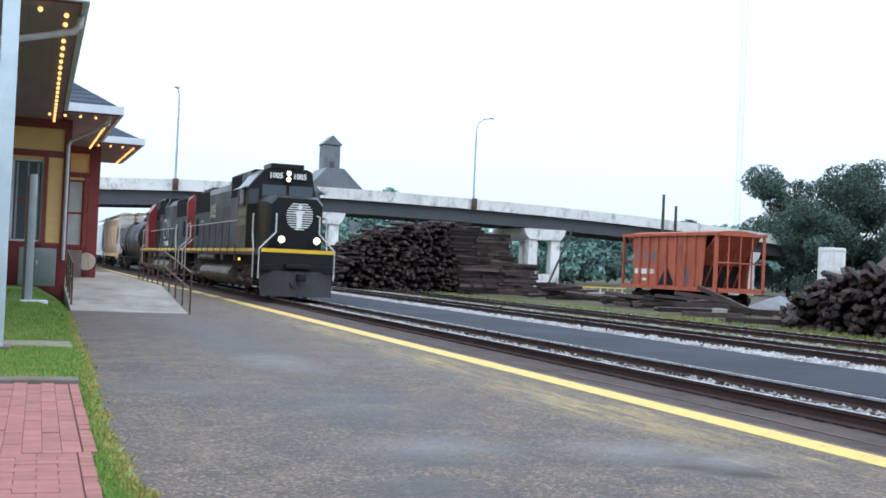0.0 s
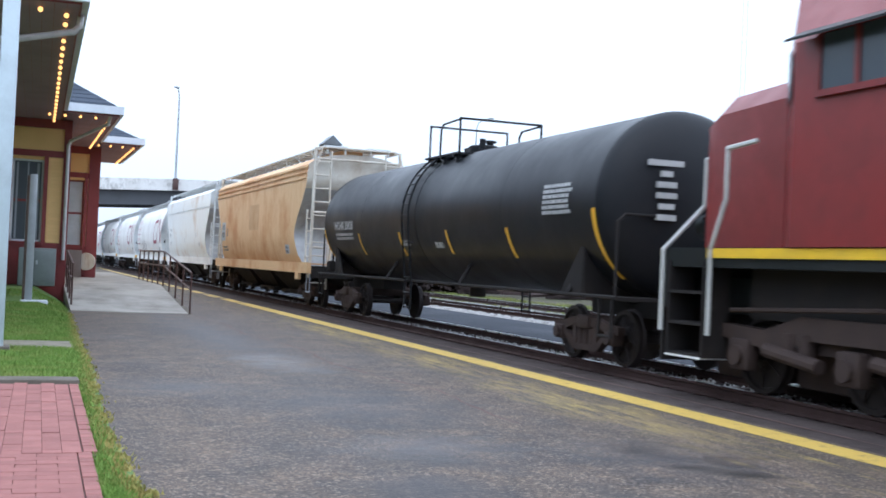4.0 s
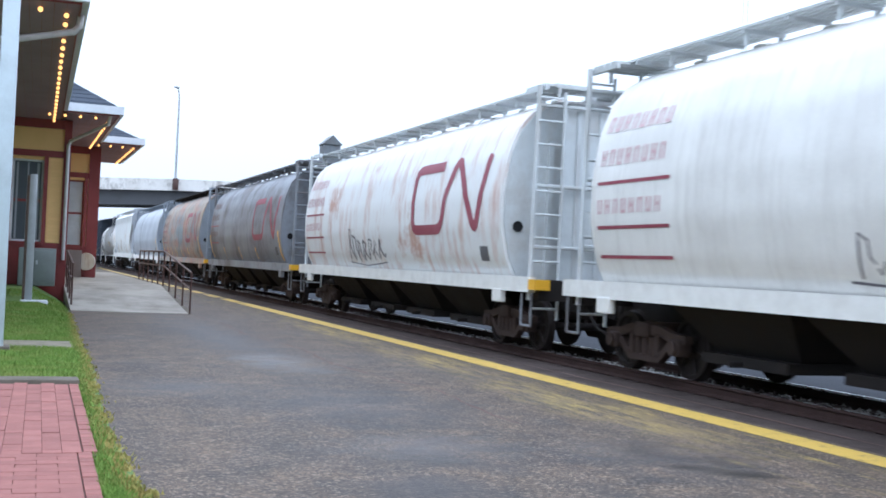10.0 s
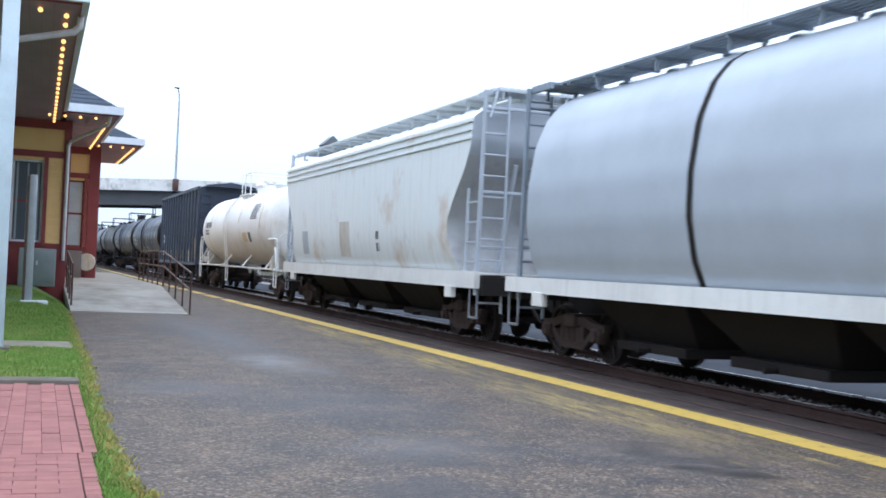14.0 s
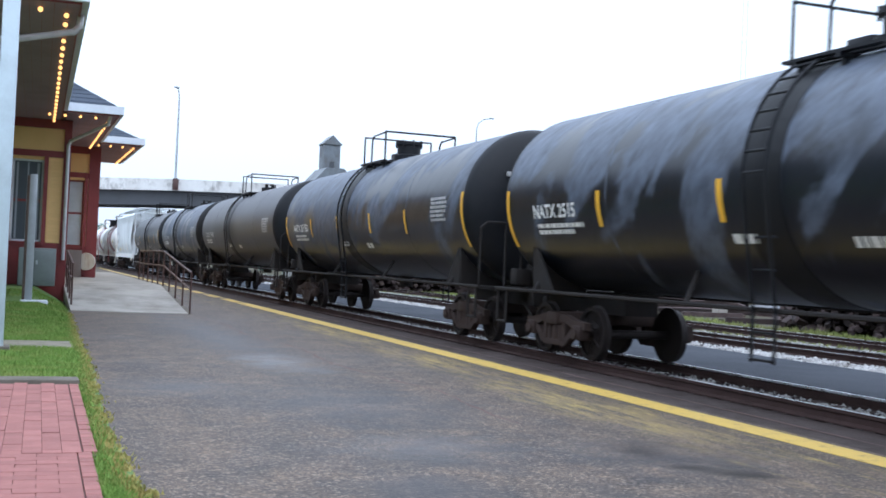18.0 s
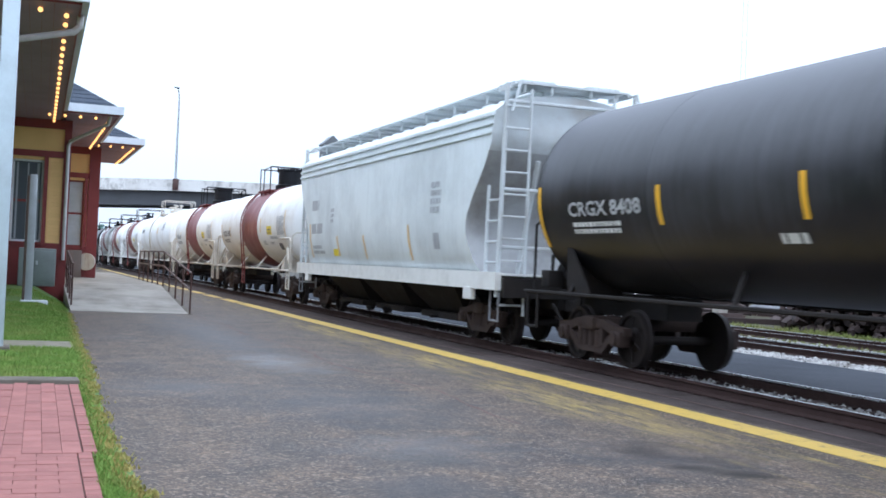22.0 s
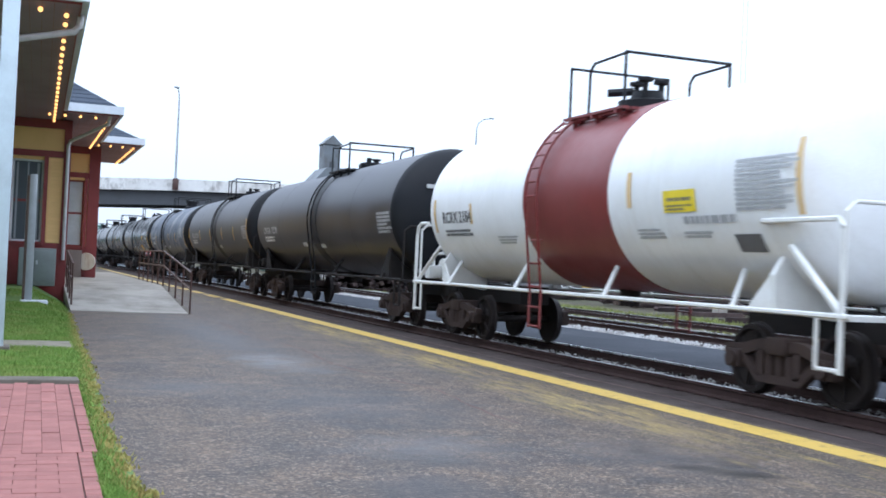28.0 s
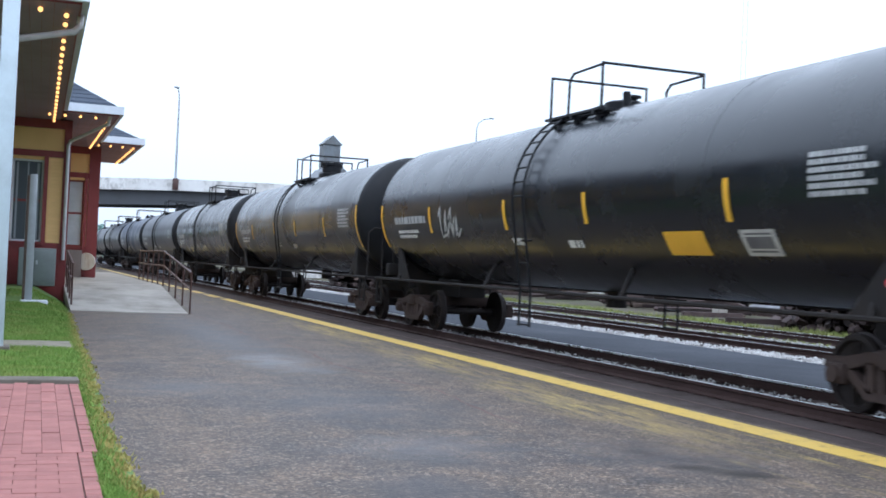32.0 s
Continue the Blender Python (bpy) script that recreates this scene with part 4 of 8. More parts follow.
def add_truck(car, y):
    tr = part("truck", TRUCK, None, car, m=pose(0, y, 0))
    for dy in (-0.89, 0.89):
        w = part("wheelset", WHEEL, None, tr, m=pose(0, dy, 0.457))
        SPIN.append((w, car, y + dy, dy, 0.457, 0.457))


def coupler_mesh():
    bm = B()
    box(bm, -0.1, 0.1, 0, 0.72, 0.74, 0.94)
    bevel_box(bm, -0.17, 0.15, -0.06, 0.24, 0.7, 0.98, 0.04)
    rod(bm, (0.15, 0.05, 0.68), (0.15, 0.05, 1.0), 0.07, 10)
    pipe(bm, [(-0.35, 0.7, 0.85), (-0.32, 0.25, 0.5), (-0.25, -0.02, 0.42)], 0.03)
    return to_mesh("coupler", bm, M_under)


COUPLER = coupler_mesh()


def add_couplers(car, L):
    part("coupler", COUPLER, None, car, m=pose(0, -L / 2, 0))
    part("coupler", COUPLER, None, car, m=pose(0, L / 2, 0, 0, 0, 180))


def patch(bm, hull, y0, y1, z0, z1, n=4, off=0.008):
    rows = []
    for i in range(n + 1):
        z = z0 + (z1 - z0) * i / n
        rows.append([(-hull(z) - off, y0, z), (-hull(z) - off, y1, z)])
    grid(bm, rows)
    return bm


def ribbon(bm, hull, pts, w, off=0.008, step=0.12):
    """A painted stroke of width w along (y, z) points on the side of a car."""
    out = []
    for (a, b), (c, d) in zip(pts, pts[1:]):
        n = max(1, int(math.hypot(c - a, d - b) / step))
        out += [(a + (c - a) * i / n, b + (d - b) * i / n) for i in range(n)]
    out.append(pts[-1])
    rows = []
    for i, (y, z) in enumerate(out):
        p, q = out[max(0, i - 1)], out[min(len(out) - 1, i + 1)]
        ty, tz = q[0] - p[0], q[1] - p[1]
        l = math.hypot(ty, tz) or 1
        ny, nz = -tz / l * w / 2, ty / l * w / 2
        rows.append([(-hull(z + k * nz) - off, y + k * ny, z + k * nz) for k in (-1, 0, 1)])
    grid(bm, rows)
    return bm


def bars(bm, hull, y, z, w, h, rows=1, gap=0.5, rnd=None, broken=0.0):
    """Unreadable writing: rows of plain bars, first row on top; reads towards -y."""
    r = rnd or random.Random(1)
    for k in range(rows):
        zz, x = z - k * h * (1 + gap), 0.0
        width = w * (r.uniform(0.7, 1.0) if rows > 1 else 1)
        while x < width:
            step = r.uniform(h * 0.6, h * 2.2) if broken else width
            e = min(width, x + step)
            patch(bm, hull, y - x, y - e, zz - h, zz, 1)
            x = e + h * 0.35
    return bm


def lettering(body, hull, y, z, size, bold=0.0, wide=1.0):
    """Letters of the built-in font laid on the side of a car; they read towards -y."""
    cu = bpy.data.curves.new("txt", "FONT")
    cu.body, cu.size, cu.resolution_u, cu.offset = body, size, 2, bold
    tmp = bpy.data.objects.new("txt", cu)
    scene.collection.objects.link(tmp)
    dg = bpy.context.evaluated_depsgraph_get()
    me = bpy.data.meshes.new_from_object(tmp.evaluated_get(dg))
    bm = bmesh.new()
    bm.from_mesh(me)
    bpy.data.objects.remove(tmp)
    bpy.data.meshes.remove(me)
    for v in bm.verts:
        zz = z + v.co.y
        v.co = Vector((-hull(zz) - 0.009, y - v.co.x * wide, zz))
    return bm


def lot(ob, kind):
    """Lines of tiny writing count as one lot."""
    return tagged(ob, kind="stuff") if isinstance(kind, int) else ob


def flat_at(x):
    return lambda z: x


def ladder(bm, x, y, z0, z1, w=0.42, along="y", r=0.022, step=0.42):
    for s in (-0.5, 0.5):
        d = (0, s * w, 0) if along == "y" else (s * w, 0, 0)
        rod(bm, (x + d[0], y + d[1], z0), (x + d[0], y + d[1], z1), r * 1.3, 6)
    z = z0 + 0.2
    while z < z1:
        d = (0, w / 2, 0) if along == "y" else (w / 2, 0, 0)
        rod(bm, (x - d[0], y - d[1], z), (x + d[0], y + d[1], z), r, 6)
        z += step
    return bm


def roofwalk(car, hl, z, x0, x1, mat):
    bm = B()
    for k in range(6):
        x = x0 + (x1 - x0) * k / 5
        box(bm, x - 0.046, x + 0.046, -hl, hl, z, z + 0.035)
    n = int(hl * 2 / 0.9)
    for k in range(n + 1):
        y = -hl + 2 * hl * k / n
        box(bm, x0 - 0.04, x1 + 0.04, y - 0.03, y + 0.03, z - 0.05, z)
        if k % 2 == 0:
            box(bm, x0, x0 + 0.04, y - 0.03, y + 0.03, z - 0.22, z - 0.05)
            box(bm, x1 - 0.04, x1, y - 0.03, y + 0.03, z - 0.22, z - 0.05)
    part("roof_walk", bm, mat, car)


def hopper_bays(car, n, y0, y1, top=1.2):
    for k in range(n):
        a, b = y0 + (y1 - y0) * k / n, y0 + (y1 - y0) * (k + 1) / n
        c, w = (a + b) / 2, (b - a) * 0.3
        bm = B()
        loft(bm, [[(-1.35, a + 0.05, top), (1.35, a + 0.05, top), (1.35, b - 0.05, top), (-1.35, b - 0.05, top)],
                  [(-0.7, c - w, 0.46), (0.7, c - w, 0.46), (0.7, c + w, 0.46), (-0.7, c + w, 0.46)]])
        box(bm, -0.95, 0.95, c - w - 0.07, c + w + 0.07, 0.32, 0.46)
        rod(bm, (-1.15, c, 0.36), (1.15, c, 0.36), 0.04, 6)
        part("discharge_bay", bm, M_under, car, smooth=0)


def end_frame(car, y, s, mat, ztop, solid_sheet=True, xw=1.35):
    """Corner posts, ladders, braces and platform at one end; s: +1 or -1 is outward."""
    bm = B()
    for sx in (-1, 1):
        rod(bm, (sx * xw, y, 0.95), (sx * xw * 0.97, y, ztop), 0.05, 6)
        rod(bm, (sx * (xw - 0.53), y + s * 0.06, 0.6), (sx * (xw - 0.53), y + s * 0.06, ztop - 0.1), 0.03, 6)
    for z in (1.9, 3.0, ztop - 0.35):
        rod(bm, (-xw, y, z), (xw, y, z), 0.035, 6)
    fr = part("end_post_frame", bm, mat, car)
    z = 0.8
    while z < ztop - 0.1:
        for sx in (-1, 1):
            part("rung", shared("wide", mat), None, fr, m=pose(sx * (xw - 0.28), y + s * 0.06, z))
        z += 0.42
    if solid_sheet:
        bm = B()
        box(bm, -0.72, 0.72, y - s * 0.12 - 0.02, y - s * 0.12 + 0.02, 1.25, ztop - 0.3)
        sheet = part("end_sheet", bm, mat, car, smooth=0)
        for x in (-0.45, 0.0, 0.45):
            part("sheet_rib", box(B(), x - 0.04, x + 0.04, y - s * 0.12 - 0.06, y - s * 0.12 + 0.06, 1.25, ztop - 0.3), mat, sheet, smooth=0)
    bm = B()
    for k in range(4):
        yy = y - s * (0.05 + 0.2 * k)
        box(bm, -1.25, 1.25, yy - 0.07, yy + 0.07, ztop, ztop + 0.04)
    box(bm, -1.25, -1.18, y - 0.75 if s > 0 else y - 0.1, y + 0.1 if s > 0 else y + 0.75, ztop - 0.08, ztop)
    box(bm, 1.18, 1.25, y - 0.75 if s > 0 else y - 0.1, y + 0.1 if s > 0 else y + 0.75, ztop - 0.08, ztop)
    part("end_platform", bm, mat, car, smooth=0)


def side_sills(car, hl, z0, z1, x, mat):
    for s in (-1, 1):
        bm = B()
        a, b = sorted((s * (x - 0.12), s * x))
        box(bm, a, b, -hl, hl, z0, z1)
        for k in range(-2, 3, 4):
            yy = k / 2 * (hl - 1.4)
            a2, b2 = sorted((s * (x - 0.1), s * (x + 0.02)))
            bevel_box(bm, a2, b2, yy - 0.2, yy + 0.2, z0 - 0.22, z0 + 0.03, 0.02)
        part("side_sill", bm, mat, car, smooth=0)
    bm = B()
    box(bm, -0.25, 0.25, -hl - 0.1, hl + 0.1, 0.75, 1.1)
    for s in (-1, 1):
        box(bm, -x + 0.13, x - 0.13, s * hl - 0.12, s * hl + 0.12, 0.95, 1.32)
    part("centre_sill", bm, M_under, car, smooth=0)


def side_steps(car, hl, x, mat):
    for sx in (-1, 1):
        for sy in (-1, 1):
            bm = B()
            y = sy * (hl - 0.25)
            pipe(bm, [(sx * x, y - 0.2, 1.05), (sx * x, y - 0.2, 0.5), (sx * x, y + 0.2, 0.5), (sx * x, y + 0.2, 1.05)], 0.022)
            part("step", bm, mat, car)


def brake_wheel_mesh():
    bm = B()
    rim = [(0.27 * math.cos(a), 0, 0.27 * math.sin(a)) for a in [k * math.pi / 9 for k in range(19)]]
    pipe(bm, rim, 0.018, 5)
    for k in range(4):
        a = k * math.pi / 2 + 0.4
        rod(bm, (0, 0, 0), (0.27 * math.cos(a), 0, 0.27 * math.sin(a)), 0.015, 5)
    rod(bm, (0, -0.14, 0), (0, 0.03, 0), 0.05, 8)
    bevel_box(bm, -0.11, 0.11, -0.26, -0.12, -0.16, 0.16, 0.02)
    rod(bm, (0, -0.18, -0.15), (0, -0.18, -1.1), 0.02, 5)
    return to_mesh("brake_wheel", bm, M_under)


BRAKE_WHEEL = brake_wheel_mesh()


def brake_gear(car, y):
    part("brake_wheel", BRAKE_WHEEL, None, car, m=pose(-0.5, y, 1.95))


def cn_mark(car, hull, y, z, s, mat):
    """The owner's mark as two plain strokes: an open frame, and a zigzag with soft corners."""
    def soft(pts, r=0.22):
        out = [pts[0]]
        for a, b, c in zip(pts, pts[1:], pts[2:]):
            va, vc = Vector(a) - Vector(b), Vector(c) - Vector(b)
            p, q = Vector(b) + va.normalized() * min(r, va.length / 2), Vector(b) + vc.normalized() * min(r, vc.length / 2)
            for k in range(5):
                t = k / 4
                out.append(tuple((p * (1 - t) ** 2 + Vector(b) * 2 * t * (1 - t) + q * t * t)))
        return out + [pts[-1]]
    bm = B()
    ribbon(bm, hull, soft([(y - 1.72 * s, z + 1.34 * s), (y, z + 1.34 * s), (y, z), (y - 1.84 * s, z), (y - 2.0 * s, z + 0.7 * s), (y - 2.55 * s, z + 1.5 * s), (y - 3.75 * s, z - 0.12 * s), (y - 4.2 * s, z + 1.42 * s)], 0.32), 0.215 * s)
    part("painted_mark", bm, mat, car)


def cylindrical_hopper(L, mat, sill, frame_mat, label, logo=None, ribs=0, rib_mat=None, rnd=1, graffiti=False, sash=None, yellow=True, walk_mat=None, panel=True, logo_y=-2.6, sash_mat=None, lines=3):
    car = thing("covered_hopper", label, "freight car", group="train")
    hl = L / 2
    yb = hl - 1.75
    prof = [(1.28, 1.22), (1.5, 1.7), (1.62, 2.3), (1.62, 2.9), (1.52, 3.6), (1.3, 4.15), (0.98, 4.5), (0.55, 4.67), (0.0, 4.7)]

    def hull(z):
        for (xa, za), (xb, zb) in zip(prof, prof[1:]):
            if z <= zb:
                return xa + (xb - xa) * (max(z, za) - za) / (zb - za)
        return 0.5
    ring = []
    pts = [(hull(1.22 + 3.35 * i / 22), 1.22 + 3.35 * i / 22) for i in range(23)] + [(0.55, 4.67), (0.2, 4.7)]
    ring = [(x, z) for x, z in pts] + [(-x, z) for x, z in pts[::-1]]
    bm = B()
    loft(bm, [[(x, y, z) for x, z in ring] for y in (-yb, -yb * 0.5, 0, yb * 0.5, yb)])
    part("body_shell", bm, mat, car, smooth=50)
    for s in (-1, 1):
        bm = B()
        inner = [(x * 0.97, (z - 2.8) * 0.97 + 2.8) for x, z in ring]
        ext_y(bm, inner, s * yb - 0.02 + (0.03 if s > 0 else -0.03), s * yb + 0.02 + (0.03 if s > 0 else -0.03))
        for x in (-0.7, 0.7):
            box(bm, x - 0.05, x + 0.05, s * (yb + 0.05), s * (yb + 0.15), 1.3, 3.9)
        part("end_bulkhead", bm, frame_mat, car, smooth=0)
        # black disc in place of the shade inside the lift hole
        bm = B()
        rod(bm, (-1.3, s * (yb + 0.06), 2.28), (-1.3, s * (yb + 0.08), 2.28), 0.1, 16)
        part("lift_hole", bm, M_head, car)
        end_frame(car, s * (hl - 0.95), s, frame_mat, 4.8)
    side_sills(car, hl - 0.66, 1.09, 1.36, 1.5, sill)
    side_steps(car, hl - 0.66, 1.42, M_cngrey)
    hopper_bays(car, 4, -hl + 3.4, hl - 3.4)
    roofwalk(car, hl - 0.95, 4.83, -0.95, -0.35, walk_mat or frame_mat)
    roofwalk(car, hl - 0.95, 4.83, 0.35, 0.95, walk_mat or frame_mat)
    hatch = to_mesh("roof_hatch", lathe(B(), [(4.66, 0.3), (4.8, 0.3), (4.84, 0.24)], 16, "z"), mat)
    for k in range(10):
        part("roof_hatch", hatch, None, car, m=pose(0, -yb + (k + 0.5) * 2 * yb / 10, 0))
    for s in (-1, 1):
        add_truck(car, s * (hl - 2.55))
    add_couplers(car, L)
    brake_gear(car, hl - 0.5)
    r = random.Random(rnd)
    if ribs:
        for k in range(ribs):
            y = -yb + (k + 0.5) * 2 * yb / ribs
            bm = B()
            rib = [(x * 1.012, y0, z) for y0 in (y - 0.05, y + 0.05) for x, z in ring]
            n = len(ring)
            grid(bm, [rib[:n], rib[n:]], True)
            part("side_rib", bm, rib_mat or mat, car)
    if logo:
        cn_mark(car, hull, logo_y, 2.26, 1.0, logo)
        bm = B()
        for k, (w, h, z) in enumerate(((1.9, 0.25, 3.88), (1.9, 0.25, 3.36), (1.9, 0.22, 2.6))):
            for q in range(8):
                for e, f in ((0.0, 0.2), (0.42, 0.62)):
                    patch(bm, hull, yb - 0.22 - (q + e) * w / 8, yb - 0.22 - (q + f) * w / 8, z - h, z, 2)
                patch(bm, hull, yb - 0.22 - (q + 0.2) * w / 8, yb - 0.22 - (q + 0.42) * w / 8, z - h * (0.2, 0.6, 1.0)[(q * 5 + k) % 3], z - h * (0.0, 0.4, 0.8)[(q * 5 + k) % 3], 1)
        lot(part("stencilled_name", bm, M_logo_pale if mat in (M_cnwhite, M_cnrusty) else M_rib_rust, car), 3)
        for z in (2.87, 2.2, 1.76) if lines == 3 else (2.87, 2.13):
            part("stencil_line", patch(B(), hull, yb - 0.2, yb - 2.25, z - 0.05, z, 1), logo, car)
    if panel:
        bm = B()
        patch(bm, hull, -yb + 1.15, -yb + 0.75, 1.62, 1.9, 2)
        part("data_panel", bm, M_ink, car)
    if yellow:
        for y in ([-1.7, -4.5] if yellow is True else [-yb + 0.35] if yellow == 3 else [-yb + 0.35, -2.9, 0.5, 4.0, yb - 0.15] if ribs == 0 else [-yb + 0.3, -3.0, -0.4, 1.9, 3.8, 5.4, yb - 0.12]):
            bm = B()
            ribbon(bm, hull, [(y + 0.08, 2.45 if abs(y) > yb - 0.5 else 1.9), (y - 0.1, 1.44)], 0.15 if abs(y) > yb - 0.5 else 0.12)
            part("reflector_strip", bm, M_marker, car)
    if logo:
        part("end_marker", box(B(), -1.53, -1.24, -(hl - 0.64) - 0.3, -(hl - 0.64) - 0.004, 1.14, 1.32), M_marker, car, "yellow end block", 0)
    if graffiti:
        bm = B()
        y = yb * graffiti
        for k in range(7):          # angular tangled strokes, none of them a letter
            cy, z0, z1 = y - k * 0.44, 1.5 + r.uniform(0, 0.12), 2.12 + r.uniform(-0.15, 0.25)
            pts = [(cy + 0.1, z0), (cy + r.uniform(-0.05, 0.15), z1), (cy - r.uniform(0.05, 0.25), z1 - r.uniform(0.0, 0.15)), (cy - r.uniform(0.0, 0.2), (z0 + z1) / 2), (cy - r.uniform(0.2, 0.35), z0 + r.uniform(0, 0.1)), (cy - r.uniform(0.3, 0.5), z0 + r.uniform(0.1, 0.3))]
            ribbon(bm, hull, pts, r.choice((0.035, 0.05, 0.07)))
        ribbon(bm, hull, [(y + 0.3, 1.5), (y - 1.2, 1.42), (y - 3.0, 1.52)], 0.03)
        lot(part("graffiti", bm, M_graffiti, car), 3)
    if sash:
        for y in sash:
            bm = B()
            n = len(ring)
            grid(bm, [[(x * 1.006, yy, (z - 2.8) * 1.002 + 2.8) for x, z in ring] for yy in ((y - 0.07, y + 0.07) if not sash_mat else (y - 0.03, y + 0.03))], True)
            part("weld_band", bm, sash_mat or M_under, car)
    return car


def grid_of(rows):
    bm = B()
    grid(bm, rows)
    return bm


def centre_flow_hopper(L, mat, sill, frame_mat, label, ribs_top=True, rnd=1, rust=False, marks=(), flat=False, cut_in=0.82):
    car = thing("covered_hopper", label, "freight car", group="train")
    hl = L / 2
    prof = [(1.3, 1.3), (1.47, 1.65), (1.56, 2.1), (1.58, 2.6), (1.58, 4.1), (1.55, 4.5), (1.3, 4.7), (0.8, 4.83), (0.3, 4.88)]
    ends = [(1.3, 2.1), (1.65, 2.35), (2.1, 2.6), (2.45, 2.62), (2.9, 2.2), (3.5, 1.5), (3.95, 1.15), (4.88, 1.1)]
    if flat:
        ends = [(1.3, 1.2), (3.2, 1.15), (4.88, 1.1)]

    def hull(z):
        for (xa, za), (xb, zb) in zip(prof, prof[1:]):
            if z <= zb:
                return xa + (xb - xa) * (max(z, za) - za) / (zb - za)
        return 0.3

    def inset(z):
        return float(np.interp(z, [e[0] for e in ends], [1.0 + (e[1] - 1.0) * cut_in for e in ends]))
    zz = [1.3 + 3.15 * i / 18 for i in range(19)] + [4.5, 4.7, 4.83, 4.88]
    half = [(hull(z), z) for z in zz]
    ring = half + [(-x, z) for x, z in half[::-1]]
    bm = B()
    rows = []
    for t in (-1, -0.97, -0.6, 0, 0.6, 0.97, 1):
        rows.append([(x, t * (hl - inset(z)), z) for x, z in ring])
    vs = grid(bm, rows, True)
    n = len(half)
    ends_at = [[v.co.copy() for v in row] for row in (vs[0], vs[-1])]
    part("body_shell", bm, mat, car, smooth=40)
    for row in ends_at:     # slope sheets: strips from side to side
        bm = B()
        cut = [i for i in range(n) if row[i].z <= 3.75]
        grid(bm, [[row[i], row[2 * n - 1 - i]] for i in cut])
        part("slope_sheet", bm, M_slope, car, smooth=40)
        part("end_sheet", grid_of([[row[i], row[2 * n - 1 - i]] for i in range(cut[-1], n)]), frame_mat, car, smooth=40)
    if ribs_top:
        for z in (4.06, 4.23, 4.4):
            for s in (-1, 1):
                bm = B()
                a, b = sorted((s * 1.57, s * 1.615))
                ye = hl - inset(z)
                box(bm, a, b, -ye, ye, z, z + 0.05)
                part("eave_moulding", bm, mat, car, smooth=0)
    else:
        bm = B()
        box(bm, -1.6, -1.57, -hl + 1.4, hl - 1.4, 3.82, 3.88)
        part("eave_moulding", bm, M_pale, car, smooth=0)
    for s in (-1, 1):
        y = s * (hl - 0.95)
        end_frame(car, y, s, frame_mat, 5.03, False, 1.42)
        bm = B()
        for sx in (-1, 1):
            rod(bm, (sx * 0.55, s * (hl - 1.2), 3.6), (sx * 0.55, s * (hl - 2.0), 1.3), 0.05, 6)
            rod(bm, (sx * 1.42, s * (hl - 1.55), 1.3), (sx * 1.42, s * (hl - 1.55), 3.1), 0.035, 6)
            for z in (1.6, 2.0, 2.4, 2.8):
                rod(bm, (sx * 1.42, s * (hl - 1.55), z), (sx * 1.42, s * (hl - 1.0), z), 0.022, 6)
        part("end_brace", bm, frame_mat, car)
        for sx in (-1, 1):
            part("grab_rail", pipe(B(), [(sx * 1.25, y, 4.99), (sx * 1.25, y + s * 0.3, 4.99), (sx * 1.4, y + s * 0.35, 4.45)], 0.025), frame_mat, car)
    side_sills(car, hl - 0.8, 1.08, 1.42, 1.52, sill)
    side_steps(car, hl - 0.8, 1.42, M_cngrey)
    for s in (-1, 1):
        part("end_deck", box(B(), -1.4, 1.4, s * (hl - 1.35) - 0.6, s * (hl - 1.35) + 0.6, 1.36, 1.4), sill, car, smooth=0)
    hopper_bays(car, 3 if not flat else 4, -hl + 3.5, hl - 3.5)
    roofwalk(car, hl - 1.0, 5.09, -1.02, -0.4, M_pale)
    roofwalk(car, hl - 1.0, 5.09, 0.4, 1.02, M_pale)
    bm = B()
    box(bm, -0.32, 0.32, -hl + 1.6, hl - 1.6, 4.85, 5.08)
    part("hatch_trough", bm, mat, car, smooth=0)
    for s in (-1, 1):
        add_truck(car, s * (hl - 2.6))
    add_couplers(car, L)
    brake_gear(car, hl - 0.55)
    r = random.Random(rnd)
    for kind, y, z, w, h, m in marks:
        bm = B()
        if kind == "patch":
            patch(bm, hull, y, y - w, z - h, z, 3)
        elif kind == "strip":
            ribbon(bm, hull, [(y, z), (y - 0.12, z - h)], w)
        else:
            bars(bm, hull, y, z, w, h, kind, rnd=r, broken=1)
        lot(part("stencil" if kind != "strip" else "reflector_strip", bm, m, car), kind)
    return car


SHARED = {}


def shared(kind, m):
    """One small mesh for each kind and material."""
    if (kind, m) not in SHARED:
        bm = {"rung": lambda: rod(B(), (0, -0.22, 0), (0, 0.22, 0), 0.018, 6), "wide": lambda: rod(B(), (-0.25, 0, 0), (0.25, 0, 0), 0.022, 6), "plank": lambda: box(B(), -0.06, 0.06, -1.05, 1.05, -0.02, 0.02)}[kind]()
        SHARED[kind, m] = to_mesh(kind, bm, m, 0 if kind == "plank" else 35)
    return SHARED[kind, m]


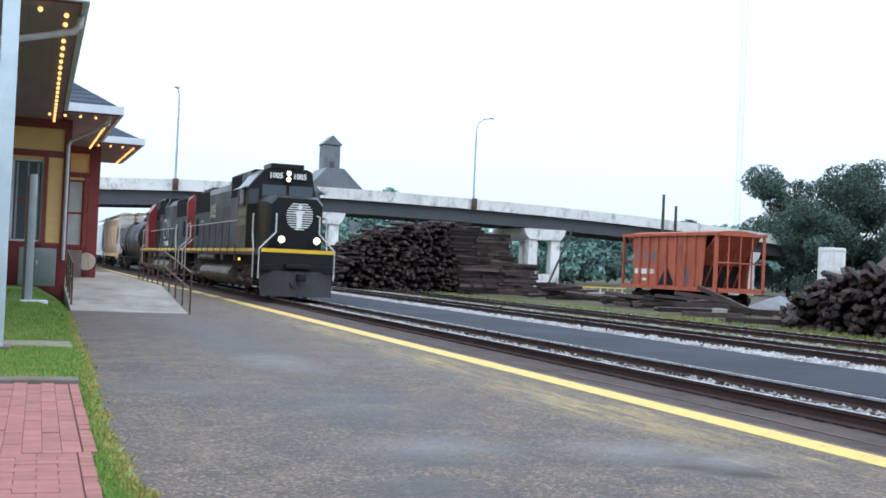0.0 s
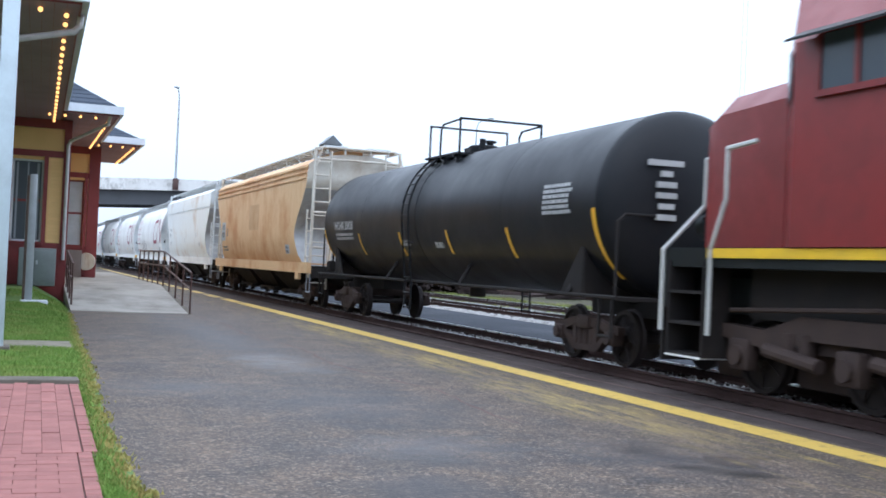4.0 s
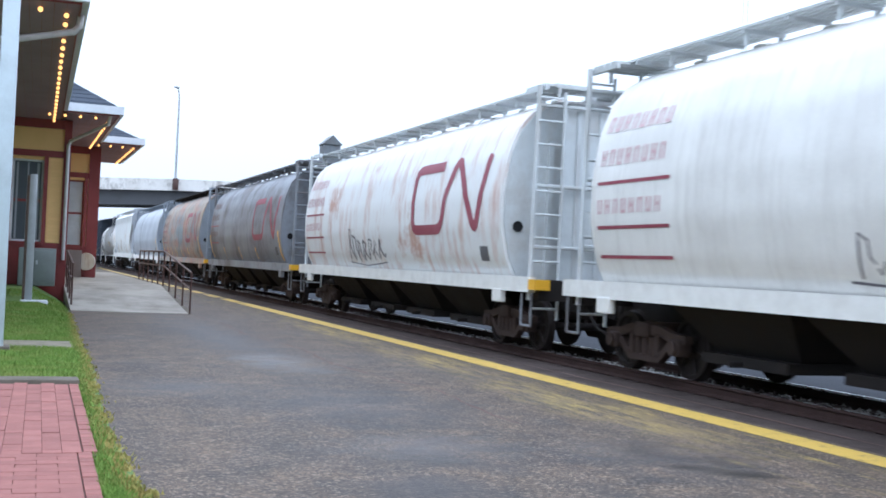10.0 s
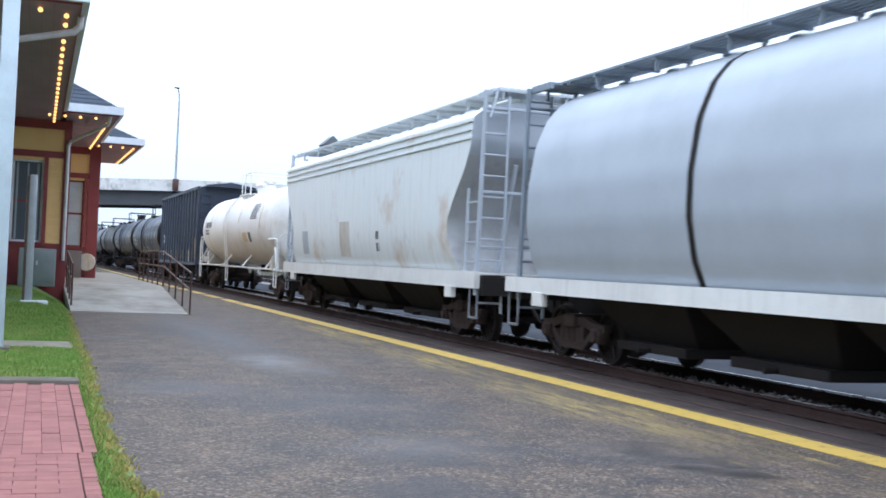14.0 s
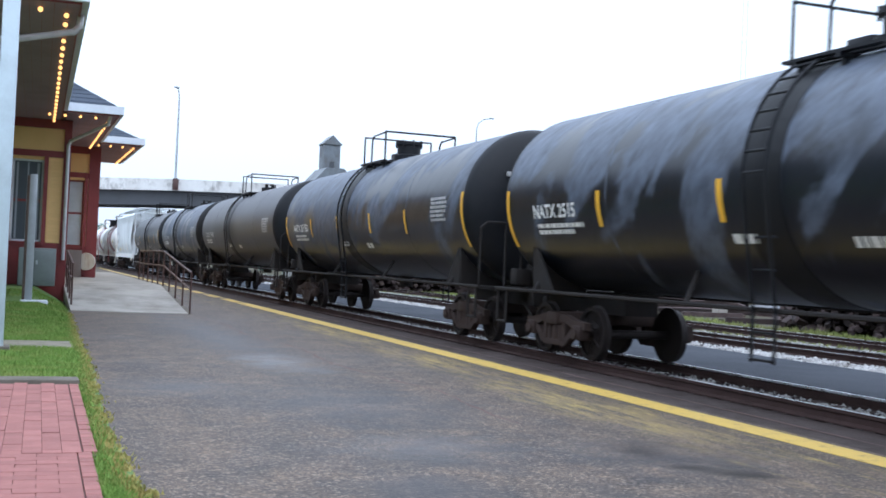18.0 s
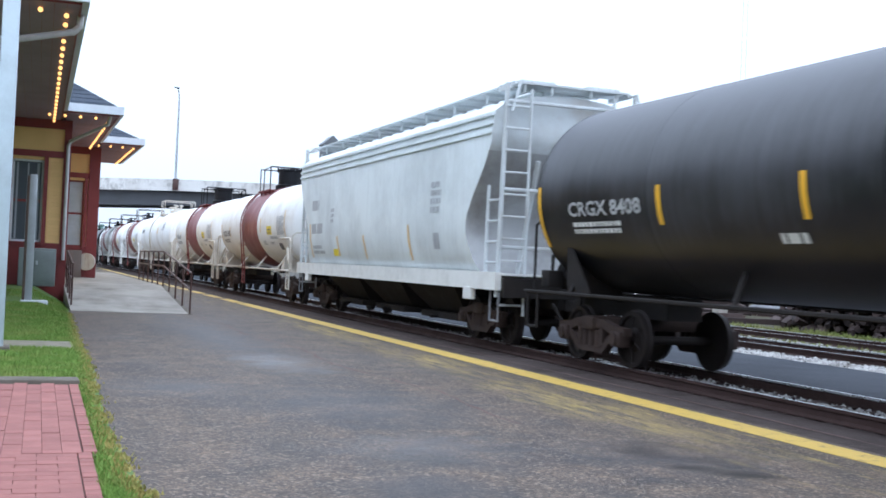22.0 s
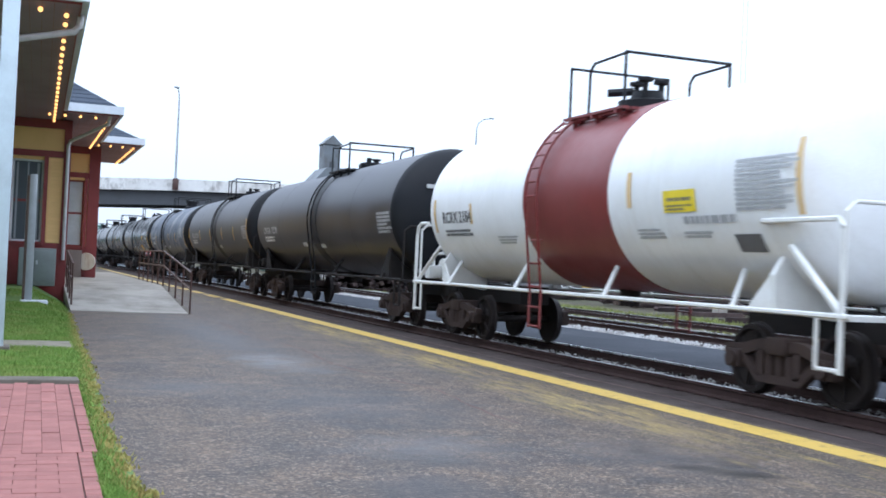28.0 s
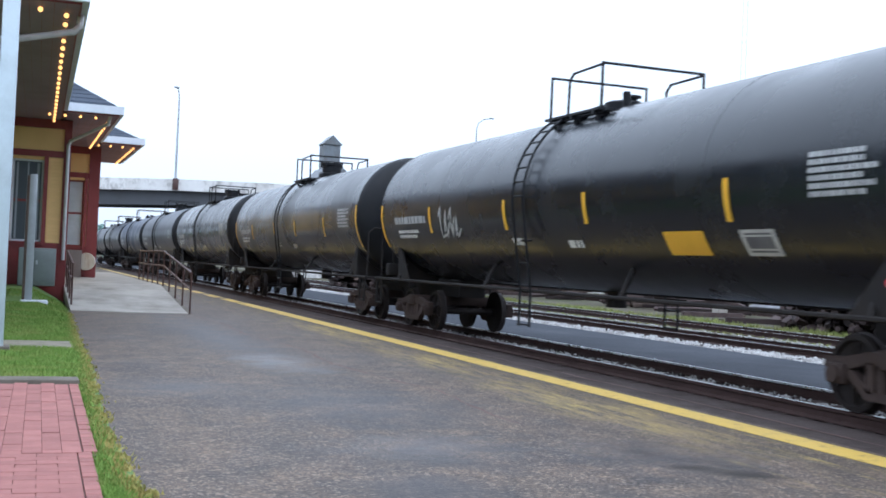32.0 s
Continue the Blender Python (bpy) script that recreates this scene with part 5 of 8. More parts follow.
def tank_car(L, mat, label, r=1.54, zc=2.7, head=None, band=None, rail=None, frame_mat=None, dome="dome", marks=(), strips=(), strip_mat=None, belt=True, belt_at=None, white=False, rnd=1, mid=0.0, placards=()):
    car = thing("tank_car", label, "freight car", group="train")
    hl = L / 2
    yb = hl - (1.6 if white else 1.1)          # where the heads begin
    rail, frame_mat = rail or M_under, frame_mat or M_under

    def hull(z):
        return math.sqrt(max(0.01, (r + 0.004) ** 2 - (z - zc) ** 2))
    bm = B()
    lathe(bm, [(-yb, r), (-yb / 2, r), (0, r), (yb / 2, r), (yb, r)], 56, "y", (0, 0, zc))
    part("tank_barrel", bm, mat, car, smooth=40)
    for s in (-1, 1):
        bm = B()
        prof = [(s * (yb + 0.52 * math.sin(a)), r * math.cos(a) + 0.002) for a in [i * math.pi / 2 / 10 for i in range(10)]] + [(s * (yb + 0.52), 0.02)]
        lathe(bm, prof, 56, "y", (0, 0, zc))
        part("tank_head", bm, head or mat, car, smooth=50)
    for y in (-yb * 0.55, yb * 0.55, -yb + 0.05, yb - 0.05):
        bm = B()
        lathe(bm, [(y - 0.03, r - 0.02), (y - 0.02, r + 0.003), (y + 0.02, r + 0.003), (y + 0.03, r - 0.02)], 56, "y", (0, 0, zc))
        part("weld_seam", bm, mat, car, smooth=50)
    if band:
        bm = B()
        lathe(bm, [(band[0], r - 0.02), (band[0] + 0.01, r + 0.012), (band[1] - 0.01, r + 0.012), (band[1], r - 0.02)], 56, "y", (0, 0, zc))
        part("spill_band", bm, band[2], car, smooth=50)
    if belt_at:
        bm = B()
        lathe(bm, [(belt_at - 0.4, r - 0.02), (belt_at - 0.39, r + 0.008), (belt_at + 0.39, r + 0.008), (belt_at + 0.4, r - 0.02)], 56, "y", (0, 0, zc))
        part("dark_belt", bm, M_head, car, "black band round the tank", 50)
    # valve housing, platform and railing on top, ladders to it
    zt = zc + r
    top = pose(0, band[0] / 2 + band[1] / 2 if band else mid, 0)
    bm = B()
    if dome == "dome":
        lathe(bm, [(zt - 0.1, 0.36), (zt + 0.12, 0.36), (zt + 0.15, 0.3), (zt + 0.17, 0.05)], 20, "z")
        rod(bm, (0.1, -0.1, zt), (0.1, -0.1, zt + 0.27), 0.08, 10)
        lathe(bm, [(zt + 0.2, 0.04), (zt + 0.22, 0.15), (zt + 0.26, 0.15), (zt + 0.28, 0.04)], 12, "z", (0.1, -0.1, 0))
        rod(bm, (0.28, 0.45, zt), (0.28, 0.45, zt + 0.22), 0.09, 10)
        rod(bm, (-0.25, -0.5, zt), (-0.25, -0.5, zt + 0.25), 0.07, 10)
        box(bm, -0.2, 0.2, 0.3, 0.75, zt - 0.05, zt + 0.14)
    elif dome == "drum":
        w, t = (0.5, 0.78) if white else (0.36, 0.5)
        lathe(bm, [(zt - 0.1, w + 0.06), (zt + 0.1, w + 0.06), (zt + 0.14, w - 0.04), (zt + t - 0.13, w - 0.04), (zt + t - 0.11, w), (zt + t - 0.03, w), (zt + t, w * 0.3)], 24, "z")
        bevel_box(bm, -0.24, 0.24, w + 0.02, w + 0.5, zt - 0.08, zt + 0.2, 0.03)
        for k in range(8):          # bolts round the lid
            a = k * math.pi / 4
            rod(bm, (w * math.cos(a), w * math.sin(a), zt + t - 0.18), (w * math.cos(a), w * math.sin(a), zt + t + 0.01), 0.03, 6)
    else:
        lathe(bm, [(zt - 0.1, 0.5), (zt + 0.12, 0.5), (zt + 0.16, 0.3), (zt + 0.3, 0.26)], 20, "z")
        for x, y in ((-0.2, -0.25), (0.2, -0.1), (-0.05, 0.28)):
            rod(bm, (x, y, zt + 0.1), (x, y, zt + 0.48), 0.05, 8)
            lathe(bm, [(zt + 0.42, 0.05), (zt + 0.44, 0.13), (zt + 0.5, 0.13), (zt + 0.52, 0.04)], 12, "z", (x, y, 0))
        rod(bm, (-0.5, 0.5, zt + 0.3), (-0.1, 0.3, zt + 0.34), 0.07, 8)
    part("valve_housing", bm, rail if white and not band else M_head, car, m=top)
    bm = B()
    for y in (-0.8, 0, 0.8):
        box(bm, -1.06, 1.06, y - 0.04, y + 0.04, zt - 0.24, zt - 0.18)
        for sx in (-1, 1):
            box(bm, sx * 0.95 - 0.03, sx * 0.95 + 0.03, y - 0.03, y + 0.03, zt - 0.6, zt - 0.2)
    topm = band[2] if band else rail if white else M_head
    tp = part("top_platform", bm, topm, car, smooth=0, m=top)
    for x in (-1.0, -0.82, -0.64, 0.64, 0.82, 1.0):
        part("grating_plank", shared("plank", topm), None, tp, m=pose(x, 0, zt - 0.16))
    zr = zt + (0.74 if white else 0.61)
    cage_mat = rail if white and not band else M_head
    hoops = []
    for y in (-0.95, 0.95):         # a hoop across each end of the platform
        hoops.append([(-0.98, y, zt - 0.2), (-0.98, y, zr), (0.98, y, zr), (0.98, y, zt - 0.2)])
    for sx in (-1, 1):              # a bent rail along each side, open by the ladder
        hoops.append([(sx * 0.98, -0.93, zr - 0.02), (sx * 0.98, 0.1, zr - 0.04), (sx * 0.98, 0.24, zr - 0.16), (sx * 0.98, 0.26, zt - 0.2)])
    cage = part("safety_railing", pipe(B(), hoops[0], 0.026), cage_mat, car, m=top)
    for pts in hoops[1:]:
        part("rail_hoop", pipe(B(), pts, 0.024), cage_mat, cage)
    for sx in (-1, 1):
        bm = B()
        rr = r + 0.13
        for y in (-0.22, 0.22):
            pts = [(sx * 1.5, y, 0.5), (sx * 1.5, y, 1.1)] + [(sx * rr * math.cos(a), y, zc + rr * math.sin(a)) for a in np.linspace(-0.1, 0.95, 8)]
            pipe(bm, pts, 0.024)
        lm = band[2] if band else (rail if white else M_head)
        lad = part("side_ladder", bm, lm, car, m=top @ pose(0, 0.95 if white else 0.6, 0))
        for a in np.linspace(0.0, 0.9, 7):
            part("rung", shared("rung", lm), None, lad, m=pose(sx * rr * math.cos(a), 0, zc + rr * math.sin(a)))
        for z in (0.52, 0.85, 1.2, 1.6, 2.0):
            part("rung", shared("rung", lm), None, lad, m=pose(sx * 1.52, 0, z))
        # running rail low along the side
        bm = B()
        ye = hl - 0.45
        pipe(bm, [(sx * 1.46, -ye, 1.12), (sx * 1.46, ye, 1.12)], 0.032)
        for y in np.linspace(-yb + 1.0, yb - 1.0, 4):
            part("rail_bracket", rod(B(), (sx * 1.44, y, 1.12), (sx * 1.0, y + 0.35, 1.62), 0.04, 6), rail, car)
        part("running_rail", bm, rail, car)
        for sy in (-1, 1):
            bm = B()
            y = sy * (hl - 0.5)
            if white and sy > 0:        # tall hooped grab at the trailing end
                pipe(bm, [(sx * 1.46, y - 0.05, 0.5), (sx * 1.46, y - 0.05, 2.2), (sx * 1.46, y - 0.14, 2.36), (sx * 1.46, y - 0.3, 2.42), (sx * 1.46, y - 0.75, 2.42)], 0.036)
            elif white:                 # long low handrail and a brace at the leading end
                pipe(bm, [(sx * 1.46, y + 0.05, 0.5), (sx * 1.46, y + 0.05, 2.1), (sx * 1.46, y + 0.15, 2.2), (sx * 1.46, y + 1.5, 2.2)], 0.034)
            else:
                rod(bm, (sx * 1.46, y - sy * 0.05, 0.5), (sx * 1.46, y - sy * 0.05, 1.12), 0.03, 6)
            part("corner_grab", bm, rail, car)
            if white:
                part("end_brace", rod(B(), (sx * 1.42, y - sy * 0.1, 1.15), (sx * 1.3, y - sy * 1.15, 1.9), 0.045, 6), rail, car)
            part("stirrup_step", pipe(B(), [(sx * 1.46, y - sy * 0.08, 0.52), (sx * 1.46, y - sy * 0.45, 0.52), (sx * 1.46, y - sy * 0.45, 1.1)], 0.026), rail, car)
    if not white:           # stacked lines of small writing high on the leading head
        bm = B()
        for k, w in enumerate((0.62, 0.2, 0.34, 0.34, 0.26, 0.34)):
            z = zc + 0.62 - 0.17 * k
            x = -0.55
            yh = -(yb + 0.52 * math.sqrt(max(0.0, 1 - (x * x + (z - zc) ** 2) / r ** 2))) - 0.03
            box(bm, x - w / 2, x + w / 2, yh - 0.012, yh + 0.05, z - 0.05, z + 0.04)
        lot(part("head_stencil", bm, M_dull_white, car, smooth=0), 3)
    for s in (-1, 1):
        bm = B()
        box(bm, -1.44, 1.44, s * (hl - 0.72) - 0.26, s * (hl - 0.72) + 0.26, 1.07, 1.13)
        part("end_platform", bm, rail, car, smooth=0)
        bm = B()
        box(bm, -0.32, 0.32, s * (hl - 0.3) if s < 0 else yb - 2.2, -yb + 2.2 if s < 0 else hl - 0.3, 0.78, 1.14)
        part("stub_sill", bm, M_under, car, smooth=0)
        ys = s * (yb - (0.35 if white else 0.7))
        for sx in (-1, 1):
            bm = B()
            ext_y(bm, [(sx * 0.3, 1.0), (sx * 1.3, 1.12), (sx * 1.34, 1.55 if white else 1.95), (sx * 1.15, zc - math.sqrt(r * r - 1.15 ** 2) + 0.1), (sx * 0.3, zc - r + 0.12)], ys - 0.05, ys + 0.05)
            ext_x(bm, [(ys, 1.12), (ys, 1.55 if white else 1.95), (ys - s * 0.05, 1.55 if white else 1.95), (ys - s * (0.5 if white else 0.8), 1.12)], sx * 1.31 - 0.02, sx * 1.31 + 0.02)
            part("tank_saddle", bm, frame_mat, car, smooth=0)
        add_truck(car, s * (hl - 2.15))
    bm = B()
    rod(bm, (-0.95, hl - 0.85, 1.42), (0.2, hl - 0.85, 1.42), 0.24, 14)
    bevel_box(bm, -1.3, -1.0, hl - 1.0, hl - 0.7, 1.2, 1.5, 0.03)
    pipe(bm, [(-1.15, hl - 0.85, 1.45), (-1.15, hl - 0.85, 1.75), (-0.6, hl - 0.85, 1.8), (-0.6, hl - 1.2, 1.3)], 0.03)
    part("brake_reservoir", bm, rail if white else M_under, car)
    for k in range(2):
        part("end_handrail", pipe(B(), [(-1.38, (hl - 0.62) * (1, -1)[k], 1.15), (-1.38, (hl - 0.62) * (1, -1)[k], 2.28), (-1.25, (hl - 0.62) * (1, -1)[k], 2.4), (1.25, (hl - 0.62) * (1, -1)[k], 2.4), (1.38, (hl - 0.62) * (1, -1)[k], 2.28), (1.38, (hl - 0.62) * (1, -1)[k], 1.15)], 0.024), rail if white else M_under, car)
    brake_gear(car, hl - 0.55)
    add_couplers(car, L)
    bm = B()
    rod(bm, (0, 0, zc - r - 0.28), (0, 0, zc - r + 0.1), 0.18, 12)
    part("outlet_valve", bm, M_under, car)
    rr = random.Random(rnd)
    for kind, y, z, w, h, m in marks:
        if isinstance(kind, str) and kind.startswith("text:"):
            bm = lettering(kind[5:], hull, y, z - h, h * 1.42, 0.008, w)
        else:
            bm = B()
            if kind == "patch":
                patch(bm, hull, y, y - w, z - h, z, 4)
            elif kind == "scrawl":
                for k in range(4):
                    ribbon(bm, hull, [(y - w * k / 4, z - h * rr.random()), (y - w * (k + 0.6) / 4, z - h * rr.random()), (y - w * (k + 0.3) / 4, z - h), (y - w * (k + 1.2) / 4, z - h * rr.random())], 0.05)
            else:
                bars(bm, hull, y, z, w, h, kind, rnd=rr, broken=1)
        lot(part("stencil" if kind != "scrawl" else "graffiti", bm, m, car), kind)
    for y in placards:      # red and white warning diamonds on a bracket at the sill
        brk = part("placard_bracket", pipe(B(), [(-1.46, y, 1.1), (-1.5, y, 1.35)], 0.02), M_under, car)
        part("placard", ext_x(B(), [(y, 1.3), (y + 0.2, 1.5), (y + 0.2, 1.52), (y, 1.72), (y - 0.2, 1.52), (y - 0.2, 1.5)], -1.53, -1.51), M_placard, brk, "red warning diamond", 0)
        part("placard_field", ext_x(B(), [(y - 0.15, 1.46), (y + 0.15, 1.46), (y + 0.15, 1.56), (y - 0.15, 1.56)], -1.535, -1.528), M_whitepaint, brk, "white number field", 0)
    for y, za, zb in strips:
        bm = B()
        ribbon(bm, hull, [(y, za), (y, zb)], 0.12)
        part("reflector_strip", bm, strip_mat or M_marker, car)
    return car


def rib_boxcar(L, label):
    car = thing("boxcar", label, "freight car", group="train")
    hl = L / 2
    yb = hl - 0.55
    bm = B()
    ext_y(bm, [(-1.46, 1.1), (1.46, 1.1), (1.46, 4.96), (1.2, 5.08), (0, 5.26), (-1.2, 5.08), (-1.46, 4.96)], -yb, yb)
    part("body", bm, M_navy, car, smooth=0)
    for s in (-1, 1):           # the roof juts out over both ends
        a, b = sorted((s * (yb + 0.002), s * (yb + 0.5)))
        part("roof_overhang", ext_y(B(), [(-1.3, 5.0), (1.3, 5.0), (1.2, 5.09), (0, 5.27), (-1.2, 5.09)], a, b), M_navy, car, smooth=0)
    n = 14
    for sx in (-1, 1):
        for k in range(n + 1):
            y = -yb + 0.06 + (2 * yb - 0.12) * k / n
            bm = B()
            ext_z(bm, [(sx * 1.46, y - 0.09), (sx * 1.545, y - 0.05), (sx * 1.545, y + 0.05), (sx * 1.46, y + 0.09)], 1.12, 4.88)
            part("side_rib", bm, M_navy, car, smooth=0)
        bm = B()
        a, b = sorted((sx * 1.45, sx * 1.57))
        box(bm, a, b, -yb - 0.02, yb + 0.02, 4.88, 5.02)
        part("top_chord", bm, M_navy, car, smooth=0)
        bm = B()
        box(bm, a, b, -yb - 0.02, yb + 0.02, 1.02, 1.16)
        part("side_sill", bm, M_navy, car, smooth=0)
    for s in (-1, 1):
        for z in (1.9, 2.7, 3.5, 4.2):
            bm = B()
            box(bm, -1.4, 1.4, s * yb - 0.08, s * yb + 0.08, z, z + 0.14)
            part("end_rib", bm, M_navy, car, smooth=0)
        bm = B()
        ladder(bm, -1.15, s * (yb + 0.12), 0.6, 4.6, 0.45, "x")
        part("end_ladder", bm, M_navy, car)
        add_truck(car, s * (hl - 2.3))
    hopper_bays(car, 3, -hl + 3.6, hl - 3.6, 1.1)
    side_steps(car, yb, 1.45, M_navy)
    bm = B()
    box(bm, -0.25, 0.25, -yb, yb, 0.75, 1.1)
    part("centre_sill", bm, M_under, car, smooth=0)
    add_couplers(car, L)
    r = random.Random(5)
    for y, z, w, h, rows in ((yb - 1.2, 2.7, 0.5, 0.2, 2), (yb - 1.2, 1.75, 0.6, 0.12, 2), (-yb + 3.2, 1.75, 0.8, 0.1, 4)):
        bm = B()
        bars(bm, flat_at(1.465), y, z, w, h, rows, rnd=r, broken=1)
        lot(part("stencil", bm, M_whitepaint, car), 3)
    bm = B()
    patch(bm, flat_at(1.465), -yb + 1.62, -yb + 1.3, 1.2, 1.55, 1)
    patch(bm, flat_at(1.465), -yb + 2.45, -yb + 2.2, 1.95, 2.25, 1)
    part("data_panel", bm, M_whitepaint, car)
    for y in np.linspace(yb - 3.4, -yb + 0.4, 6):
        bm = B()
        patch(bm, flat_at(1.55), y, y - 0.1, 1.3, 1.8 if y > -yb + 1 else 2.4, 1)
        part("reflector_strip", bm, M_marker, car)
    return car
def diesel(L, label, red=False, d=1):
    """Six-axle diesel; its cab end looks towards -y (d = 1) or +y (d = -1)."""
    loco = thing("locomotive", label, "locomotive", group="train")
    hl = L / 2
    paint = M_loco

    def Y(a):           # a: metres back from the front coupler
        return d * (-hl + a)

    def bx(bm, x0, x1, a, b, z0, z1):
        return box(bm, x0, x1, min(Y(a), Y(b)), max(Y(a), Y(b)), z0, z1)

    def side(bm, s, a, b, z0, z1, x, t=0.012):
        p, q = sorted((s * x, s * (x + t)))
        return bx(bm, p, q, a, b, z0, z1)
    # frame and deck
    bm = B()
    bx(bm, -1.42, 1.42, 0.95, L - 0.95, 1.62, 1.88)
    bx(bm, -0.7, 0.7, 0.8, L - 0.8, 1.0, 1.5)
    part("deck", bm, paint, loco, smooth=0)
    part("underframe", bx(B(), -1.02, 1.02, 2.3, L - 2.3, 0.98, 1.64), M_under, loco, smooth=0)
    for s in (-1, 1):
        bm = B()
        side(bm, s, 1.9, L - 1.9, 1.745, 1.868, 1.43, 0.02)
        part("sill_stripe", bm, M_yellow, loco, "yellow sill stripe", smooth=0)
    # long hood: lower body, roof with chamfered edges, panel seams, doors
    a0, a1 = 5.75, L - 1.35
    bm = B()
    hood = [(-0.95, 1.72), (0.95, 1.72), (0.95, 4.2), (0.62, 4.55), (-0.62, 4.55), (-0.95, 4.2)]
    ext_y(bm, hood, Y(a0), Y(a1))
    part("long_hood", bm, paint, loco, smooth=0)
    k, a = 0, a0 + 0.35
    while a < a1 - 0.6:
        for s in (-1, 1):
            bm = B()
            side(bm, s, a, a + 0.835, 1.8, 3.5, 0.95, 0.014)
            side(bm, s, a + 0.74, a + 0.77, 2.5, 2.6, 0.96, 0.02)
            part("hood_door", bm, paint, loco, smooth=0)
        a += 0.86
    # tall dynamic brake housing behind the cab, with its screens; radiator screens at the rear
    bm = B()
    ext_y(bm, [(-0.975, 1.74), (0.975, 1.74), (0.975, 4.72), (0.8, 4.82), (-0.8, 4.82), (-0.975, 4.72)], Y(a0 + 0.02), Y(10.3))
    ext_y(bm, [(-0.975, 4.16), (0.975, 4.16), (0.72, 4.76), (-0.72, 4.76)], Y(10.3), Y(11.5))
    part("brake_housing", bm, paint, loco, smooth=0)
    for s in (-1, 1):
        for name, b0, b1, z0, z1, x in (("radiator_grille", 16.5, a1 - 0.25, 3.52, 4.42, 0.95), ("brake_grille", 7.7, 10.1, 3.9, 4.7, 0.975), ("cab_side_grille", 6.2, 7.47, 3.6, 4.2, 0.975)):
            bm = B()
            side(bm, s, b0, b1, z0, z1, x, 0.012)
            for q in range(9):
                zq = z0 + (z1 - z0) * (q + 0.5) / 9
                side(bm, s, b0 + 0.03, b1 - 0.03, zq - 0.012, zq + 0.012, x + 0.01, 0.014)
            side(bm, s, b0 - 0.04, b1 + 0.04, z0 - 0.06, z0, x, 0.05)
            part(name, bm, M_grille, loco, "black screen of fine slats", smooth=0)
        bm = B()
        side(bm, s, a1 - 1.5, a1 - 0.85, 2.35, 3.2, 0.96, 0.03)
        part("dark_access_door", bm, M_grille, loco, smooth=0)
        bm = B()
        side(bm, s, 7.8, 8.3, 2.05, 3.4, 0.975, 0.03)
        part("hood_door", bm, paint, loco, smooth=0)
    for a in (a1 - 3.3, a1 - 1.95, a1 - 0.65):
        bm = B()
        lathe(bm, [(4.5, 0.6), (4.68, 0.6), (4.7, 0.1)], 24, "z", (0, Y(a), 0))
        part("roof_fan", bm, paint, loco)
    bm = B()
    bx(bm, -0.5, 0.5, 12.6, 15.2, 4.53, 4.6)
    part("roof_hatch", bm, paint, loco, smooth=0)
    part("exhaust_stack", rod(B(), (0, Y(11.9), 4.5), (0, Y(11.9), 4.74), 0.22, 14), paint, loco)
    if red:
        bm = B()
        bx(bm, -0.97, 0.97, a1 - 0.55, a1 + 0.02, 1.74, 4.2)
        ext_y(bm, [(-0.97, 4.2), (0.97, 4.2), (0.64, 4.57), (-0.64, 4.57)], Y(a1 - 0.55), Y(a1 + 0.02))
        part("red_hood_end", bm, M_red, loco, "signal red hood end", smooth=0)
        bm = B()
        for z in (2.5, 2.95, 3.4, 3.85, 4.3):
            rod(bm, (-0.75, Y(a1 + 0.1), z), (-0.25, Y(a1 + 0.1), z), 0.02, 6)
        part("hood_step", bm, M_red, loco)
        bm = B()
        rod(bm, (0.12, Y(a1), 3.9), (0.12, Y(a1 + 0.08), 3.9), 0.1, 12)
        rod(bm, (-0.12, Y(a1), 3.9), (-0.12, Y(a1 + 0.08), 3.9), 0.1, 12)
        part("headlight", bm, M_visor, loco)
    # cab
    c0, c1 = 3.0, 5.75
    cabm = M_red if red else paint
    bm = B()
    cab = [(-1.48, 1.72), (1.48, 1.72), (1.48, 3.95), (0.98, 4.62), (0.74, 4.72), (-0.74, 4.72), (-0.98, 4.62), (-1.48, 3.95)]
    front = [(max(-1.08, min(1.08, x)), z) for x, z in cab]
    loft(bm, [[(x, Y(a), z) for x, z in p] for a, p in ((c0, front), (3.6, cab), (c1, cab))])
    part("cab", bm, cabm, loco, smooth=0)
    if red:
        part("cab_roof", ext_y(B(), [(x * 1.01, z + 0.02) for x, z in cab[3:7]], Y(3.5), Y(c1 + 0.02)), paint, loco, smooth=0)
    for s in (-1, 1):       # pane in the slanting corner of the cab
        bm = B()
        for x0, q0, x1, q1 in ((1.44, 3.5, 1.13, 3.05),):
            vs = [bm.verts.new((s * (x + o), Y(a), z)) for o in (0.012, 0.024) for x, a, z in ((x0, q0, 3.35), (x1, q1, 3.35), (x1, q1, 3.93), (x0, q0, 3.88))]
            for f in ((0, 1, 2, 3), (7, 6, 5, 4), (0, 4, 5, 1), (1, 5, 6, 2), (2, 6, 7, 3), (3, 7, 4, 0)):
                bm.faces.new([vs[i] for i in f])
        part("corner_window", bm, M_cabglass, loco, smooth=0)
        if not red:
            # sky reflected in the sloping roof edge, laid on as a pale sheet
            bm = B()
            loft(bm, [[(s * x, Y(a), z) for x, z in ((1.49, 3.96), (1.06, 4.5), (1.075, 4.51), (1.505, 3.97))] for a in (3.62, c1 - 0.05)])
            part("roof_side_panel", bm, M_visor, loco, "pale grey sheet for sky reflected along the cab roof edge", smooth=0)
    if not red:
        bm = B()
        bx(bm, -0.72, 0.62, 2.95, 4.4, 4.71, 4.88)
        part("cab_roof_unit", bm, paint, loco, smooth=0)
